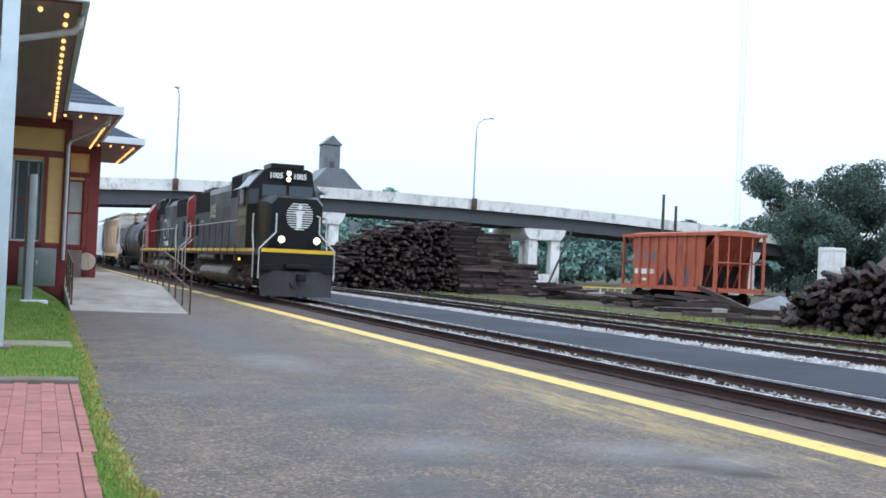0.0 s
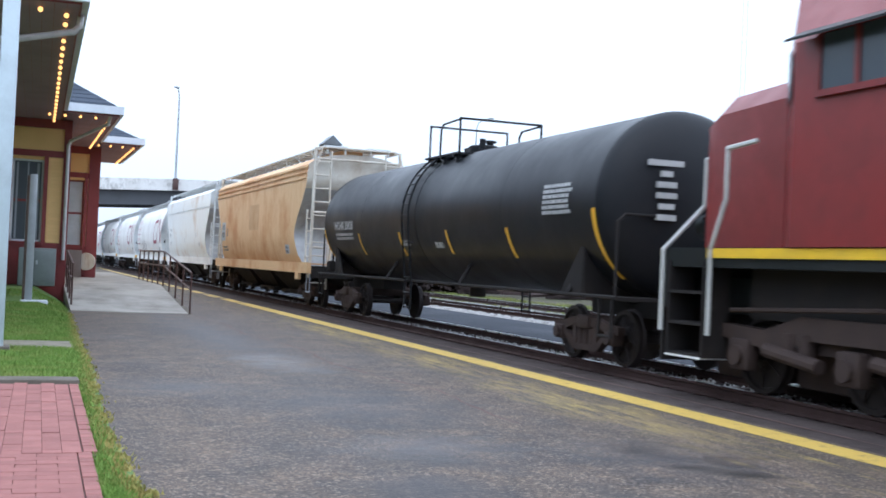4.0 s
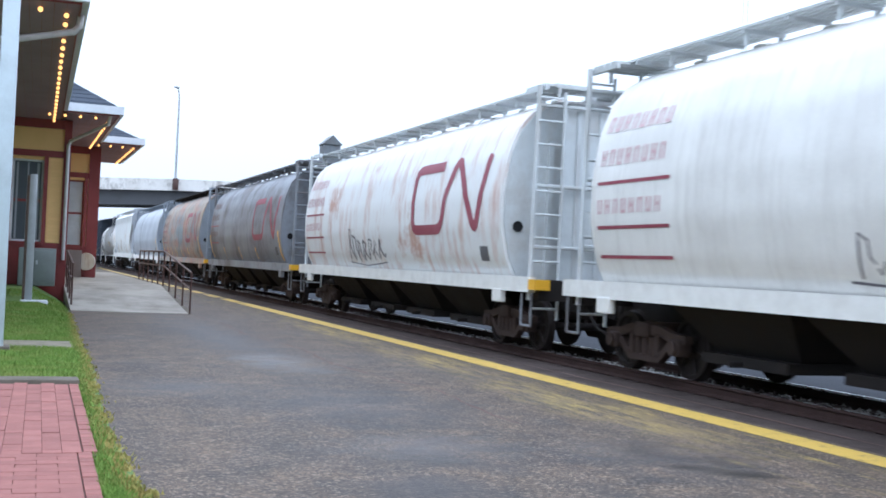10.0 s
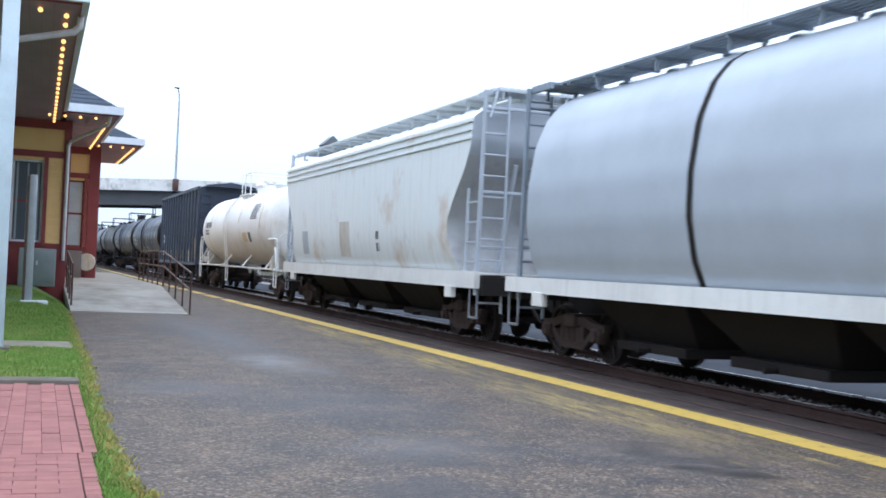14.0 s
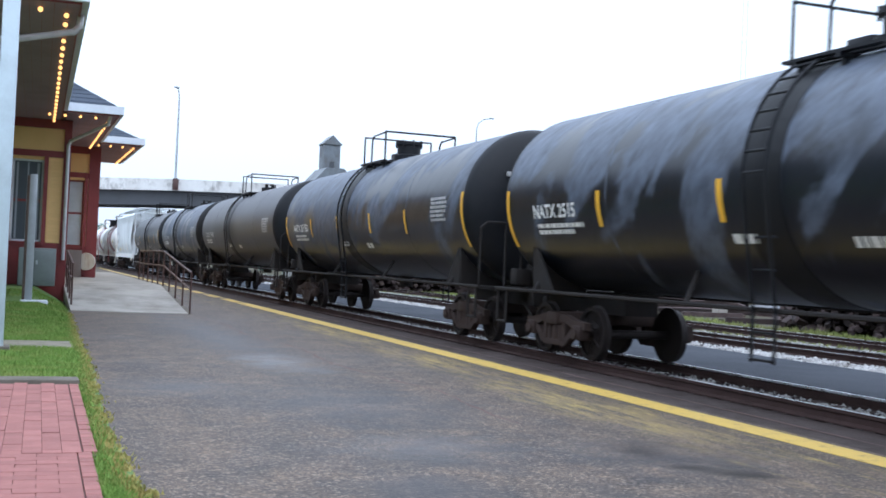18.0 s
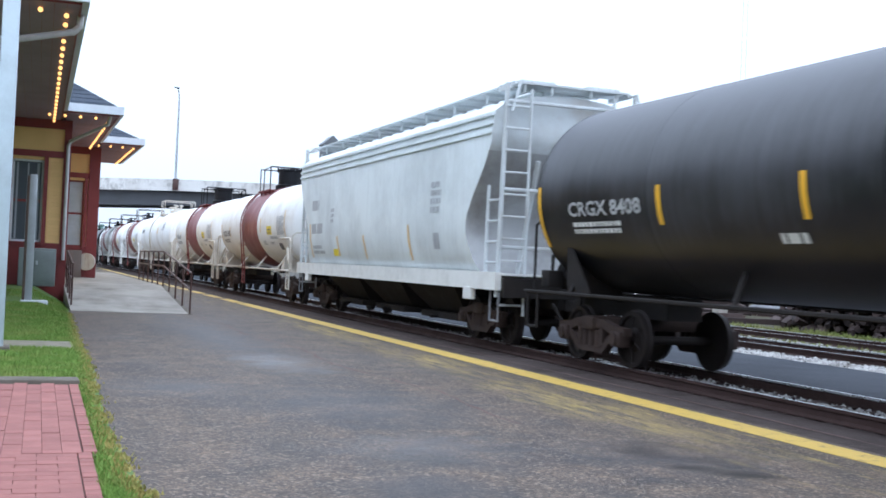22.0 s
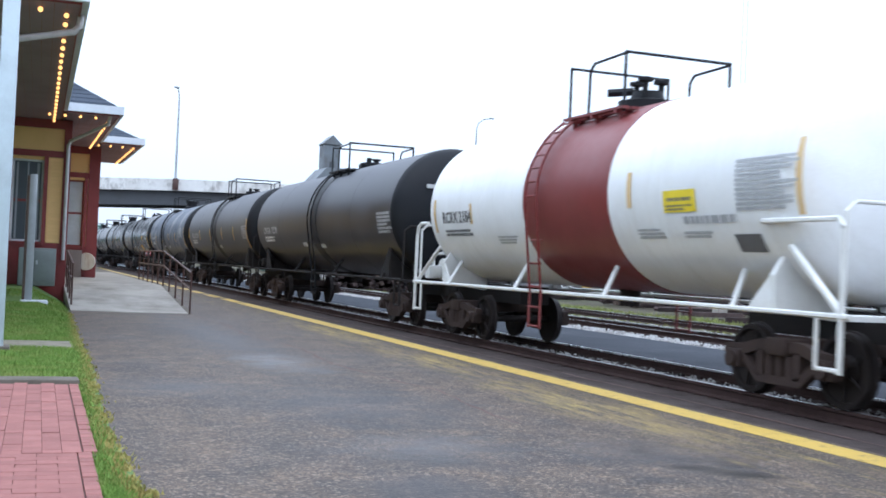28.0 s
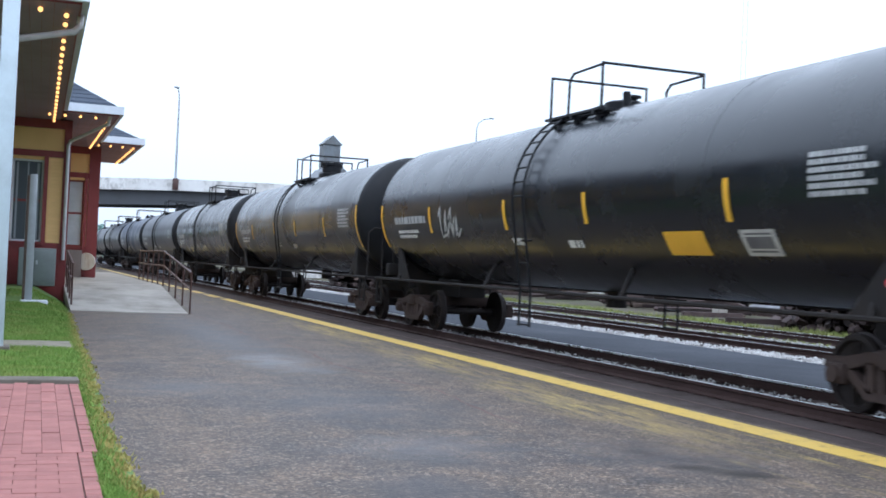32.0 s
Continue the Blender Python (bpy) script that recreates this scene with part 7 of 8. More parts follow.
TRAIN = [
    diesel(LEN[0], "black diesel locomotive with yellow sill stripe and lit headlights"),
    diesel(LEN[1], "black diesel locomotive with red cab and red hood end", red=True, d=-1),
    black_tank(2, M_black_dull, "WCHX 23428", strips=True, label="clean black tank car with amber strips", zc=2.62, r=1.52, low=0.5, ink=M_dull_white),
    centre_flow_hopper(LEN[3], M_tan, M_tan, M_cream, "rust-stained tan covered hopper car", rnd=3, cut_in=1.0, marks=[("patch", 6.9, 2.97, 0.85, 0.78, M_bluepanel), (2, 6.85, 2.88, 0.7, 0.22, M_ink), (2, 6.75, 1.95, 1.7, 0.08, M_ink), (4, 5.75, 2.7, 0.4, 0.06, M_ink), ("patch", -5.5, 1.98, 0.6, 0.3, M_bluepanel), (2, -5.55, 1.93, 0.5, 0.09, M_ink), ("patch", 0.8, 3.5, 1.9, 0.95, M_tan_dull)]),
    centre_flow_hopper(LEN[4], M_palebody, M_cnwhite, M_pale, "pale grey covered hopper car with rust spots", ribs_top=False, rnd=4, marks=[(3, 0.2, 2.4, 0.25, 0.05, M_ink_pale), (2, -LEN[4] / 2 + 5.4, 2.6, 0.3, 0.07, M_ink_pale), (2, LEN[4] / 2 - 3.0, 3.0, 0.55, 0.2, M_ink_pale), (2, LEN[4] / 2 - 3.1, 2.2, 0.6, 0.06, M_ink_pale), ("patch", -LEN[4] / 2 + 4.3, 2.15, 0.26, 0.2, M_ink_pale)]),
    cylindrical_hopper(LEN[5], M_cnwhite, W, M_pale, "white cylindrical hopper car with red marks and graffiti", M_logo_red, rnd=5, graffiti=0.52, logo_y=-3.45),
    cylindrical_hopper(LEN[6], M_cnwhite, W, M_pale, "white cylindrical hopper car with red marks", M_logo_red, rnd=6),
    cylindrical_hopper(LEN[7], M_cnwhite, W, M_pale, "white cylindrical hopper car with grey graffiti", M_logo_red, rnd=7, graffiti=0.2),
    cylindrical_hopper(LEN[8], M_cnrusty, W, M_pale, "rust-streaked white cylindrical hopper car", M_logo_red, rnd=8, graffiti=0.35, yellow=False),
    cylindrical_hopper(LEN[9], M_cngrey, M_cngrey, M_cngrey, "sooty grey cylindrical hopper car", M_logo_red, rnd=9, lines=2, graffiti=-0.3, yellow=2, sash=[6.2, 3.9, 1.2, -1.5, -4.0], sash_mat=M_ring),
    cylindrical_hopper(LEN[10], M_cnrust, M_cnrust, M_endgrey, "peeling rusty grey cylindrical hopper car", M_logo_red, ribs=9, rib_mat=M_rib_rust, rnd=10, yellow=2, walk_mat=M_under),
    cylindrical_hopper(LEN[11], M_bluegrey, M_cnwhite, M_endgrey, "light blue-grey cylindrical hopper car", None, rnd=11, yellow=3, sash=[2.6]),
    centre_flow_hopper(LEN[12], M_palebody, M_cnwhite, M_bluegrey, "pale grey covered hopper car with dark patches", rnd=12, marks=[("patch", LEN[12] / 2 - 3.6, 2.4, 0.7, 0.7, M_bluegrey), ("patch", 1.4, 2.6, 1.0, 0.95, M_cream), (2, -2.0, 2.3, 0.3, 0.2, M_ink)]),
    tank_car(LEN[13], M_tankdirty, "white tank car with brown grime at its ends", r=1.55, zc=2.79, rail=W, frame_mat=M_cream, dome="valves", marks=[(1, LEN[13] / 2 - 2.4, 3.1, 1.7, 0.26, M_ink), (2, LEN[13] / 2 - 2.4, 2.75, 1.2, 0.09, M_ink), ("patch", -2.4, 2.5, 0.8, 0.36, M_marker_pale), ("patch", -3.6, 2.5, 0.45, 0.36, M_ink), (7, -LEN[13] / 2 + 5.4, 3.6, 1.4, 0.06, M_ink), (2, -0.4, 2.1, 0.3, 0.2, W)], strips=[(1.5, 3.4, 2.8), (-1.6, 3.5, 2.9), (-LEN[13] / 2 + 3.4, 3.5, 2.6)], strip_mat=M_marker_pale, white=True, belt=False),
    rib_boxcar(LEN[14], "blue-black high-sided car with upright ribs"),
    black_tank(15, M_black_oily, "NATX 2515", strips=True, dome="drum", label="oil-streaked black tank car with amber strips"),
    black_tank(16, M_black_oily, "NATX 251150", strips=True, mid=0.3, dome="drum", label="oil-streaked black tank car with amber strips"),
    black_tank(17, M_black_brown, "CRGX 7488", mid=0.3, label="oil-streaked black tank car with dusty top and painted sky sheen"),
    black_tank(18, M_black_oily, "CRGX 7488", label="oil-streaked black tank car"),
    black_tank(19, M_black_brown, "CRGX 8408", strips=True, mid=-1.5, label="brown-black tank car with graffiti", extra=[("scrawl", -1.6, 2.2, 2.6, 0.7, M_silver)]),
    centre_flow_hopper(LEN[20], M_mint, W, M_pale, "pale mint covered hopper car", rnd=20, flat=False, marks=[(1, LEN[20] / 2 - 2.8, 3.3, 0.8, 0.3, M_ink_pale), (1, LEN[20] / 2 - 2.8, 2.6, 1.3, 0.3, M_ink_pale), (2, LEN[20] / 2 - 2.9, 1.95, 1.3, 0.1, M_ink_pale), (3, LEN[20] / 2 - 5.0, 3.0, 0.4, 0.1, M_ink_pale), ("patch", LEN[20] / 2 - 5.2, 1.85, 0.5, 0.2, M_notice), ("strip", LEN[20] / 2 - 2.6, 2.6, 0.14, 1.0, M_marker_pale), ("strip", LEN[20] / 2 - 5.7, 2.2, 0.14, 0.55, M_marker_pale), ("strip", 0.6, 2.2, 0.14, 0.6, M_marker_pale), ("strip", -3, 2.4, 0.14, 0.8, M_marker_pale), (4, -LEN[20] / 2 + 4.4, 3.3, 0.7, 0.12, M_ink_pale), ("patch", -LEN[20] / 2 + 4.2, 2.2, 0.35, 0.35, M_ink_pale)]),
    white_red(21, "RCRX 1485", True),
    white_red(22, "RCRX 1465", True),
    tank_car(LEN[23], M_tankdirty, "long grimy white tank car", r=1.55, zc=2.77, rail=M_cream, frame_mat=M_cream, dome="valves", marks=[(1, LEN[23] / 2 - 2.6, 3.2, 1.4, 0.24, M_ink), (5, -LEN[23] / 2 + 5.2, 3.5, 1.2, 0.07, M_ink), ("patch", -2.0, 3.2, 0.5, 0.4, M_marker_pale)], white=True, belt=False, rnd=23),
    white_red(24, "RCRX 2178", False),
    white_red(25, "RCRX 2209", False),
    white_red(26, "RCRX 2184", False),
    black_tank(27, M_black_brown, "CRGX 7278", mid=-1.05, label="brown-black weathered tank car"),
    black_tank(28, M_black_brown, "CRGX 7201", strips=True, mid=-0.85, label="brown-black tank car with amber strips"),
    black_tank(29, M_black_oily, "", strips=True, placards=(LEN[29] / 2 - 0.9,), mid=0.35, dome="drum", label="oil-streaked black tank car with amber strips"),
    black_tank(30, M_black_gloss, "", strips=True, placards=(-LEN[30] / 2 + 1.6,), dome="dome", belt=False, label="glossy black tank car with amber strips", extra=[("patch", -3.8, 2.1, 1.0, 0.32, M_marker), ("patch", -5.6, 2.1, 0.7, 0.32, M_silver), ("patch", -5.68, 2.06, 0.54, 0.24, M_ink), ("scrawl", 5.0, 2.8, 1.2, 0.7, M_silver)]),
    black_tank(31, M_black_gloss, "", strips=True, dome="drum", belt=False, label="glossy black tank car with amber strips"),
    black_tank(32, M_black_gloss, "", dome="drum", belt=False, label="glossy black tank car"),
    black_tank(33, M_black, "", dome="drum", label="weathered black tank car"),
    black_tank(34, M_black_oily, "", dome="dome", label="oil-streaked black tank car"),
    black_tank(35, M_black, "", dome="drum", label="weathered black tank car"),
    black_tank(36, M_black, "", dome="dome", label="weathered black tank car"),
]
for car, a, b in zip(TRAIN, JOINTS, JOINTS[1:]):
    car.matrix_basis = pose(TRACK_X, (a + b) / 2, RAIL_Z)
MIDDLE = {car: (a + b) / 2 for car, a, b in zip(TRAIN, JOINTS, JOINTS[1:])}
# ---- road bridge over the yard ----
def deck_z(x):
    return 9.48 - 0.0006 * (x - 29) ** 2 - (0.0006 * (x - 29) ** 2 if x < 29 else 0)


bridge = thing("road_bridge", "concrete road bridge with a stained white parapet", "bridge", kind="structure")
YB = 115.0
xs = [-60, -40, -20, -5, 5, 15, 25, 35, 45, 55, 65, 75, 90, 105, 120, 150]
for a, b in zip(xs, xs[1:]):
    bm = B()
    ext_y(bm, [(a, deck_z(a) - 1.15), (b, deck_z(b) - 1.15), (b, deck_z(b)), (a, deck_z(a))], YB, YB + 0.3)
    for k in range(5):
        x = a + (b - a) * (k + 0.5) / 5
        box(bm, x - 0.02, x + 0.02, YB - 0.03, YB, deck_z(x) - 1.1, deck_z(x))
    part("parapet", bm, M_bridge, bridge, smooth=0)
    bm = B()
    ext_y(bm, [(a, deck_z(a) - 1.16), (b, deck_z(b) - 1.16), (b, deck_z(b) - 1.0), (a, deck_z(a) - 1.0)], YB + 0.31, YB + 9.7)
    part("deck", bm, M_asphalt_far, bridge, smooth=0)
    for y in (YB + 0.5, YB + 3.2, YB + 6.2, YB + 9.0):
        bm = B()
        ext_y(bm, [(a, deck_z(a) - 2.6), (b, deck_z(b) - 2.6), (b, deck_z(b) - 1.18), (a, deck_z(a) - 1.18)], y, y + 0.5)
        part("girder", bm, M_girder, bridge, smooth=0)
    bm = B()
    ext_y(bm, [(a, deck_z(a) - 1.15), (b, deck_z(b) - 1.15), (b, deck_z(b)), (a, deck_z(a))], YB + 9.72, YB + 10)
    part("parapet", bm, M_bridge, bridge, smooth=0)
for x in (29.5, 55.5, -16, 82):
    zt = deck_z(x) - 2.62
    pier = part("pier", ext_y(B(), [(x - 2.6, zt), (x + 2.6, zt), (x + 2.45, zt - 0.55), (x + 2.0, zt - 1.2), (x - 1.9, zt - 1.2), (x - 2.45, zt - 0.55)], YB + 0.3, YB + 9.6), M_bridge, bridge, smooth=0)
    for dx in (-1.35, 1.45):
        for y in (YB + 0.5, YB + 8.2):
            part("column", bevel_box(B(), x + dx - 0.55, x + dx + 0.55, y, y + 1.1, -0.4, zt - 1.15, 0.05), M_bridge, pier)
    part("crash_wall", bevel_box(B(), x - 1.9, x + 2.0, YB + 0.7, YB + 9, -0.4, 1.35, 0.05), M_bridge, pier)


def street_lamp(x, z0, z1, arm):
    lp = thing("street_lamp", "tall slender street lamp on the bridge", "street lamp", pose(x, YB + 0.15, z0), group="bridge lamps")
    h = z1 - z0
    bm = B()
    rod(bm, (0, 0, -1.1), (0, 0, h * 0.86), 0.13, 8, 0.08)
    part("pole", bm, M_steel, lp)
    bm = B()
    pipe(bm, [(0, 0, h * 0.86), (arm * 0.12, 0, h * 0.93), (arm * 0.5, 0, h * 0.985), (arm, 0, h)], 0.06)
    part("arm", bm, M_steel, lp)
    bm = B()
    bevel_box(bm, arm - 0.25, arm + 0.3, -0.16, 0.16, h - 0.06, h + 0.08, 0.04)
    part("lamp_head", bm, M_steel, lp)
    bm = B()
    bevel_box(bm, -0.28, 0.28, -0.45, -0.16, -1.1, 0.05, 0.03)
    part("base", bm, M_handrail, lp)


street_lamp(14.3, deck_z(14.3), 18.4, -0.3)
street_lamp(46.5, deck_z(46.5), 18.3, 1.7)

# grain elevator behind the bridge
el = thing("grain_elevator", "old grey corrugated grain elevator head house", "building", pose(60, 230, 0))
part("tower", box(B(), -1.75, 1.7, -2, 2, 0, 26.2), M_tin, el, smooth=0)
bm = B()
ext_y(bm, [(-2.1, 26.1), (2.05, 26.1), (0, 28.0)], -2.3, 2.3)
part("tower_roof", bm, M_tin, el, smooth=0)
bm = B()
ext_y(bm, [(-6.5, 0), (7.5, 0), (7.5, 15.6), (1.8, 21), (-1.8, 21), (-6.5, 15.6)], -5, 5)
part("bin_house", bm, M_tin, el, smooth=0)
bm = B()
box(bm, -0.5, 0.5, -2.06, -1.98, 20.5, 22.5)
part("window", bm, M_girder, el, smooth=0)

# ---- stacks of old ties ----
LONG_TIE = to_mesh("tie", bevel_box(B(), -0.115, 0.115, -1.3, 1.3, -0.095, 0.095, 0.012), M_tie, 0)
LONG_TIE_PALE = to_mesh("tie", bevel_box(B(), -0.115, 0.115, -1.3, 1.3, -0.095, 0.095, 0.012), M_tie_pale, 0)


def tie_heap(label, x0, x1, y, top, rows_deep, seed, near=300, jitter=10.0, z0=0.0, turn=0.0, lean=0.0, right=False):
    """A loose stack with its tie ends towards the platform."""
    g = random.Random(seed)
    hp = thing("tie_stack", label, "timber stack", kind="")
    made, rest = 0, []
    for dpt in range(rows_deep):
        x = x0
        while x < x1:
            z = z0 + 0.1
            while z < top(x) + g.uniform(-0.3, 0.15):
                m = pose(x + dpt * 2.2 * math.sin(-radians(turn)) + g.uniform(-0.08, 0.08), y + lean * (x1 - x) + dpt * 2.2 + g.uniform(-0.5, 0.5) + 0.25 * z, z, g.uniform(-jitter, jitter) * 0.6, g.uniform(-45, 45), turn + g.uniform(-jitter, jitter) * 2.2) @ Matrix.Diagonal((g.uniform(0.7, 1.05), g.uniform(0.8, 1.05), g.uniform(0.7, 1.05), 1))
                if right:       # runs beside the yard track, tie ends towards the station
                    m = pose(27.9 - 0.17 * x + dpt * 1.5 + 0.2 * z + g.uniform(-0.35, 0.35), 36.4 - 0.98 * x + dpt * 1.9 + 0.15 * z + g.uniform(-0.1, 0.1), z, g.uniform(-18, 18), g.uniform(-45, 45), -40 + g.uniform(-18, 18)) @ Matrix.Diagonal((g.uniform(0.7, 1.05), g.uniform(0.8, 1.05), g.uniform(0.7, 1.05), 1))
                if dpt == 0 and made < near:
                    part("tie", LONG_TIE if g.random() < 0.86 else LONG_TIE_PALE, None, hp, m=m)
                    made += 1
                else:
                    rest.append(m)
                z += 0.235
            x += 0.28
    bm = bmesh.new()
    tmp = bpy.data.meshes.new("tmp")
    t = bmesh.new()
    box(t, -0.115, 0.115, -1.3, 1.3, -0.095, 0.095)
    for m in rest:
        t2 = t.copy()
        t2.transform(m)
        t2.to_mesh(tmp)
        bm.from_mesh(tmp)
        t2.free()
    t.free()
    if rest:
        tagged(part("tie_mass", bm, M_tie, hp, smooth=0), kind="stuff")
    return hp


def left_top(x):
    return float(np.interp(x, [19.0, 20.5, 22.5, 24.5, 25.6, 27.8, 29], [2.2, 3.4, 4.1, 4.3, 4.75, 4.6, 4.2]))


def right_top(x):
    return float(np.interp(x, [0, 1.2, 2.6, 4.4, 6.6, 9, 12], [0.35, 0.75, 1.55, 2.0, 2.3, 2.55, 2.7]))


tie_heap("tall heap of dark discarded railway ties", 19.2, 28.2, 69.5, left_top, 2, 11, 300)
tie_heap("heap of dark discarded railway ties with split ends", 0, 11.5, 0, right_top, 2, 12, 300, 14.0, right=True)
st = thing("tie_stack", "neat stack of long dark ties laid flat", "timber stack")
g = random.Random(21)
z = 0.1
while z < 4.3:
    for k in range(3):
        for q in range(3):
            if z > (4.4, 4.0, 2.0)[q] - 0.35 * k:
                continue
            part("tie", LONG_TIE if g.random() < 0.8 else LONG_TIE_PALE, None, st, m=pose(28.2 + q * 1.5 + g.uniform(-0.3, 0.3) - z * 0.2, 68.2 + k * 0.26 + g.uniform(-0.05, 0.05) + 0.05 * z, z, 0, g.uniform(-8, 8), 90 + g.uniform(-11, 11)))
    z += 0.21
lo = thing("timber_litter", "a few loose ties lying across the weeds", "timber", group="")
for x, y, z, rx, rz in ((33.4, 67.0, 0.3, 12, 70), (34.6, 68.5, 0.15, 0, 95), (36.5, 70.5, 0.1, 0, 80), (31.2, 45.2, 0.75, 20, 28), (31.5, 47.5, 0.35, 0, 78), (33.2, 50.0, 0.7, 6, 62), (30.0, 46.5, 0.1, 0, 84), (34.5, 45.5, 0.15, 2, 95), (28.3, 41.8, 0.1, 0, 85), (30.8, 42.2, 0.3, 4, 100), (32.6, 43.6, 0.25, 0, 78), (27.0, 36.5, 0.1, 0, 70)):
    part("tie", LONG_TIE, None, lo, m=Matrix.Translation((x, y, z)) @ pose(0, 0, 0, 0, 0, rz) @ pose(0, 0, 0, rx, 0, 0) @ Matrix.Diagonal((1.1, 1.1, 1.1, 1)))
g = random.Random(33)
for x, y, n, top in ((32.8, 54.6, 8, 0.5), (33.0, 51.0, 9, 0.6), (32.4, 57.6, 7, 0.5), (33.2, 47.6, 5, 0.2), (33.4, 66.0, 8, 0.7), (34.2, 70.5, 8, 0.9)):
    for k in range(n):
        part("tie", LONG_TIE if g.random() < 0.75 else LONG_TIE_PALE, None, lo, m=pose(x + g.uniform(-1.6, 1.6), y + g.uniform(-1.3, 1.3), 0.02 + top * k / n, g.uniform(-7, 7), g.uniform(-30, 30), 70 + g.uniform(-45, 45)))
bm = B()
bevel_box(bm, 29.0, 29.5, 42.4, 42.9, -0.1, 0.35, 0.02)
solid("concrete_block", bm, M_concrete, "small pale concrete block among the weeds", "block")


# ---- derelict orange hopper on the yard ----
def orange_hopper():
    car = thing("open_hopper", "faded orange two-bay hopper car with open slope ends", "freight car", pose(36.2, 56.0, 0.05))
    hl, w = 5.0, 1.5
    bm = B()
    for s in (-1, 1):
        a, b = sorted((s * (w - 0.05), s * w))
        ext_x(bm, [(-hl + 1.45, 1.1), (hl - 1.45, 1.1), (hl - 1.15, 3.95), (-hl + 1.15, 3.95)], a, b)
    part("body_side", bm, M_orange, car, smooth=0)
    for s in (-1, 1):
        bm = B()
        rows = [[(x, s * (hl - 0.35 - back + o), zz) for x in (-w + 0.06, w - 0.06)][::k] for o, k in ((0, 1), (0.05, -1)) for back, zz in ((1.75, 2.35), (0.0, 3.95))]
        loft(bm, [rows[0] + rows[1][::-1], rows[2][::-1] + rows[3]])
        part("slope_sheet", bm, M_orange, car, smooth=0)
        # dark sheet put in where the open end lies in shade
        part("bay_wall", box(B(), -w + 0.06, w - 0.06, s * (hl - 2.2) - 0.03, s * (hl - 2.2) + 0.03, 1.14, 2.36), M_under, car, smooth=0)
        for x in (-0.95, -0.32, 0.32, 0.95):
            part("slope_rib", rod(B(), (x, s * (hl - 0.5), 3.8), (x, s * (hl - 2.0), 1.15), 0.05, 4), M_orange_dark, car)
    ys = np.linspace(-hl + 0.15, hl - 0.15, 11)
    for s in (-1, 1):
        for k, y in enumerate(ys):
            if 0 < k < 10 and k in (1, 9):
                continue
            bm = B()
            box(bm, min(s * w, s * (w + 0.1)), max(s * w, s * (w + 0.1)), y - 0.07, y + 0.07, 1.1, 4.0)
            part("side_post", bm, M_orange, car, smooth=0)
        bm = B()
        box(bm, min(s * (w - 0.08), s * (w + 0.13)), max(s * (w - 0.08), s * (w + 0.13)), -hl, hl, 3.95, 4.12)
        part("top_rail", bm, M_orange, car, smooth=0)
        bm = B()
        box(bm, min(s * (w - 0.1), s * (w + 0.11)), max(s * (w - 0.1), s * (w + 0.11)), -hl, hl, 0.9, 1.12)
        part("side_sill", bm, M_orange, car, smooth=0)
    for s in (-1, 1):
        bm = B()
        for x in (-1.45, -0.75, 0.0, 0.75, 1.45):
            rod(bm, (x, s * (hl - 0.1), 1.0), (x, s * (hl - 0.1), 4.0), 0.045, 6)
        rod(bm, (-1.45, s * (hl - 0.1), 2.5), (1.45, s * (hl - 0.1), 2.5), 0.04, 6)
        box(bm, -1.5, 1.5, min(s * hl, s * (hl - 0.2)), max(s * hl, s * (hl - 0.2)), 0.9, 1.12)
        box(bm, -1.5, 1.5, min(s * hl, s * (hl - 0.15)), max(s * hl, s * (hl - 0.15)), 3.95, 4.1)
        part("end_frame", bm, M_orange, car)
        bm = B()
        box(bm, -1.35, 1.35, min(s * (hl - 0.15), s * (hl - 2.4)), max(s * (hl - 0.15), s * (hl - 2.4)), 1.08, 1.14)
        part("end_floor", bm, M_orange_dark, car, smooth=0)
        tr = part("truck", TRUCK, None, car, m=pose(0, s * (hl - 1.6), 0))
        for dy in (-0.89, 0.89):
            part("wheelset", WHEEL, None, tr, m=pose(0, dy, 0.457))
    bm = B()
    ext_y(bm, [(-1.5, 4.1), (1.5, 4.1), (0.6, 4.25), (-0.6, 4.25)], -hl + 0.4, hl - 0.4)
    part("roof_cover", bm, M_orange, car, smooth=0)
    for s in (-1, 1):
        bm = B()
        loft(bm, [[(-1.3, s * 1.3 - 0.9, 1.1), (1.3, s * 1.3 - 0.9, 1.1), (1.3, s * 1.3 + 0.9, 1.1), (-1.3, s * 1.3 + 0.9, 1.1)], [(-0.6, s * 1.3 - 0.3, 0.45), (0.6, s * 1.3 - 0.3, 0.45), (0.6, s * 1.3 + 0.3, 0.45), (-0.6, s * 1.3 + 0.3, 0.45)]])
        part("discharge_bay", bm, M_under, car, smooth=0)
    h = flat_at(1.505)
    bm = B()
    for q in range(3):
        bars(bm, h, 3.3 - q * 0.85, 3.1, 0.42, 0.62, 1)
    part("painted_mark", bm, M_ink, car)
    bm = B()
    bars(bm, h, 3.5, 2.05, 2.2, 0.3, 1, rnd=random.Random(2), broken=1)
    bars(bm, h, 2.6, 1.5, 0.7, 0.14, 1)
    part("stencil", bm, M_whitepaint, car)
    bm = B()
    patch(bm, h, -1.9, -2.3, 1.25, 2.1, 1)
    patch(bm, h, -2.8, -3.05, 1.2, 1.5, 1)
    part("data_panel", bm, M_ink, car)
    # black triangle painted on the side for the shaded gap between the bays
    bm = B()
    vs = [bm.verts.new(p) for p in ((-1.508, 0.9, 1.15), (-1.508, -0.9, 1.15), (-1.508, 0.0, 2.3))]
    bm.faces.new(vs)
    part("bay_opening", bm, M_head, car, smooth=0)


orange_hopper()
rail_pair(36.2, "rusty siding under the derelict hopper", -0.12, 40, 100)

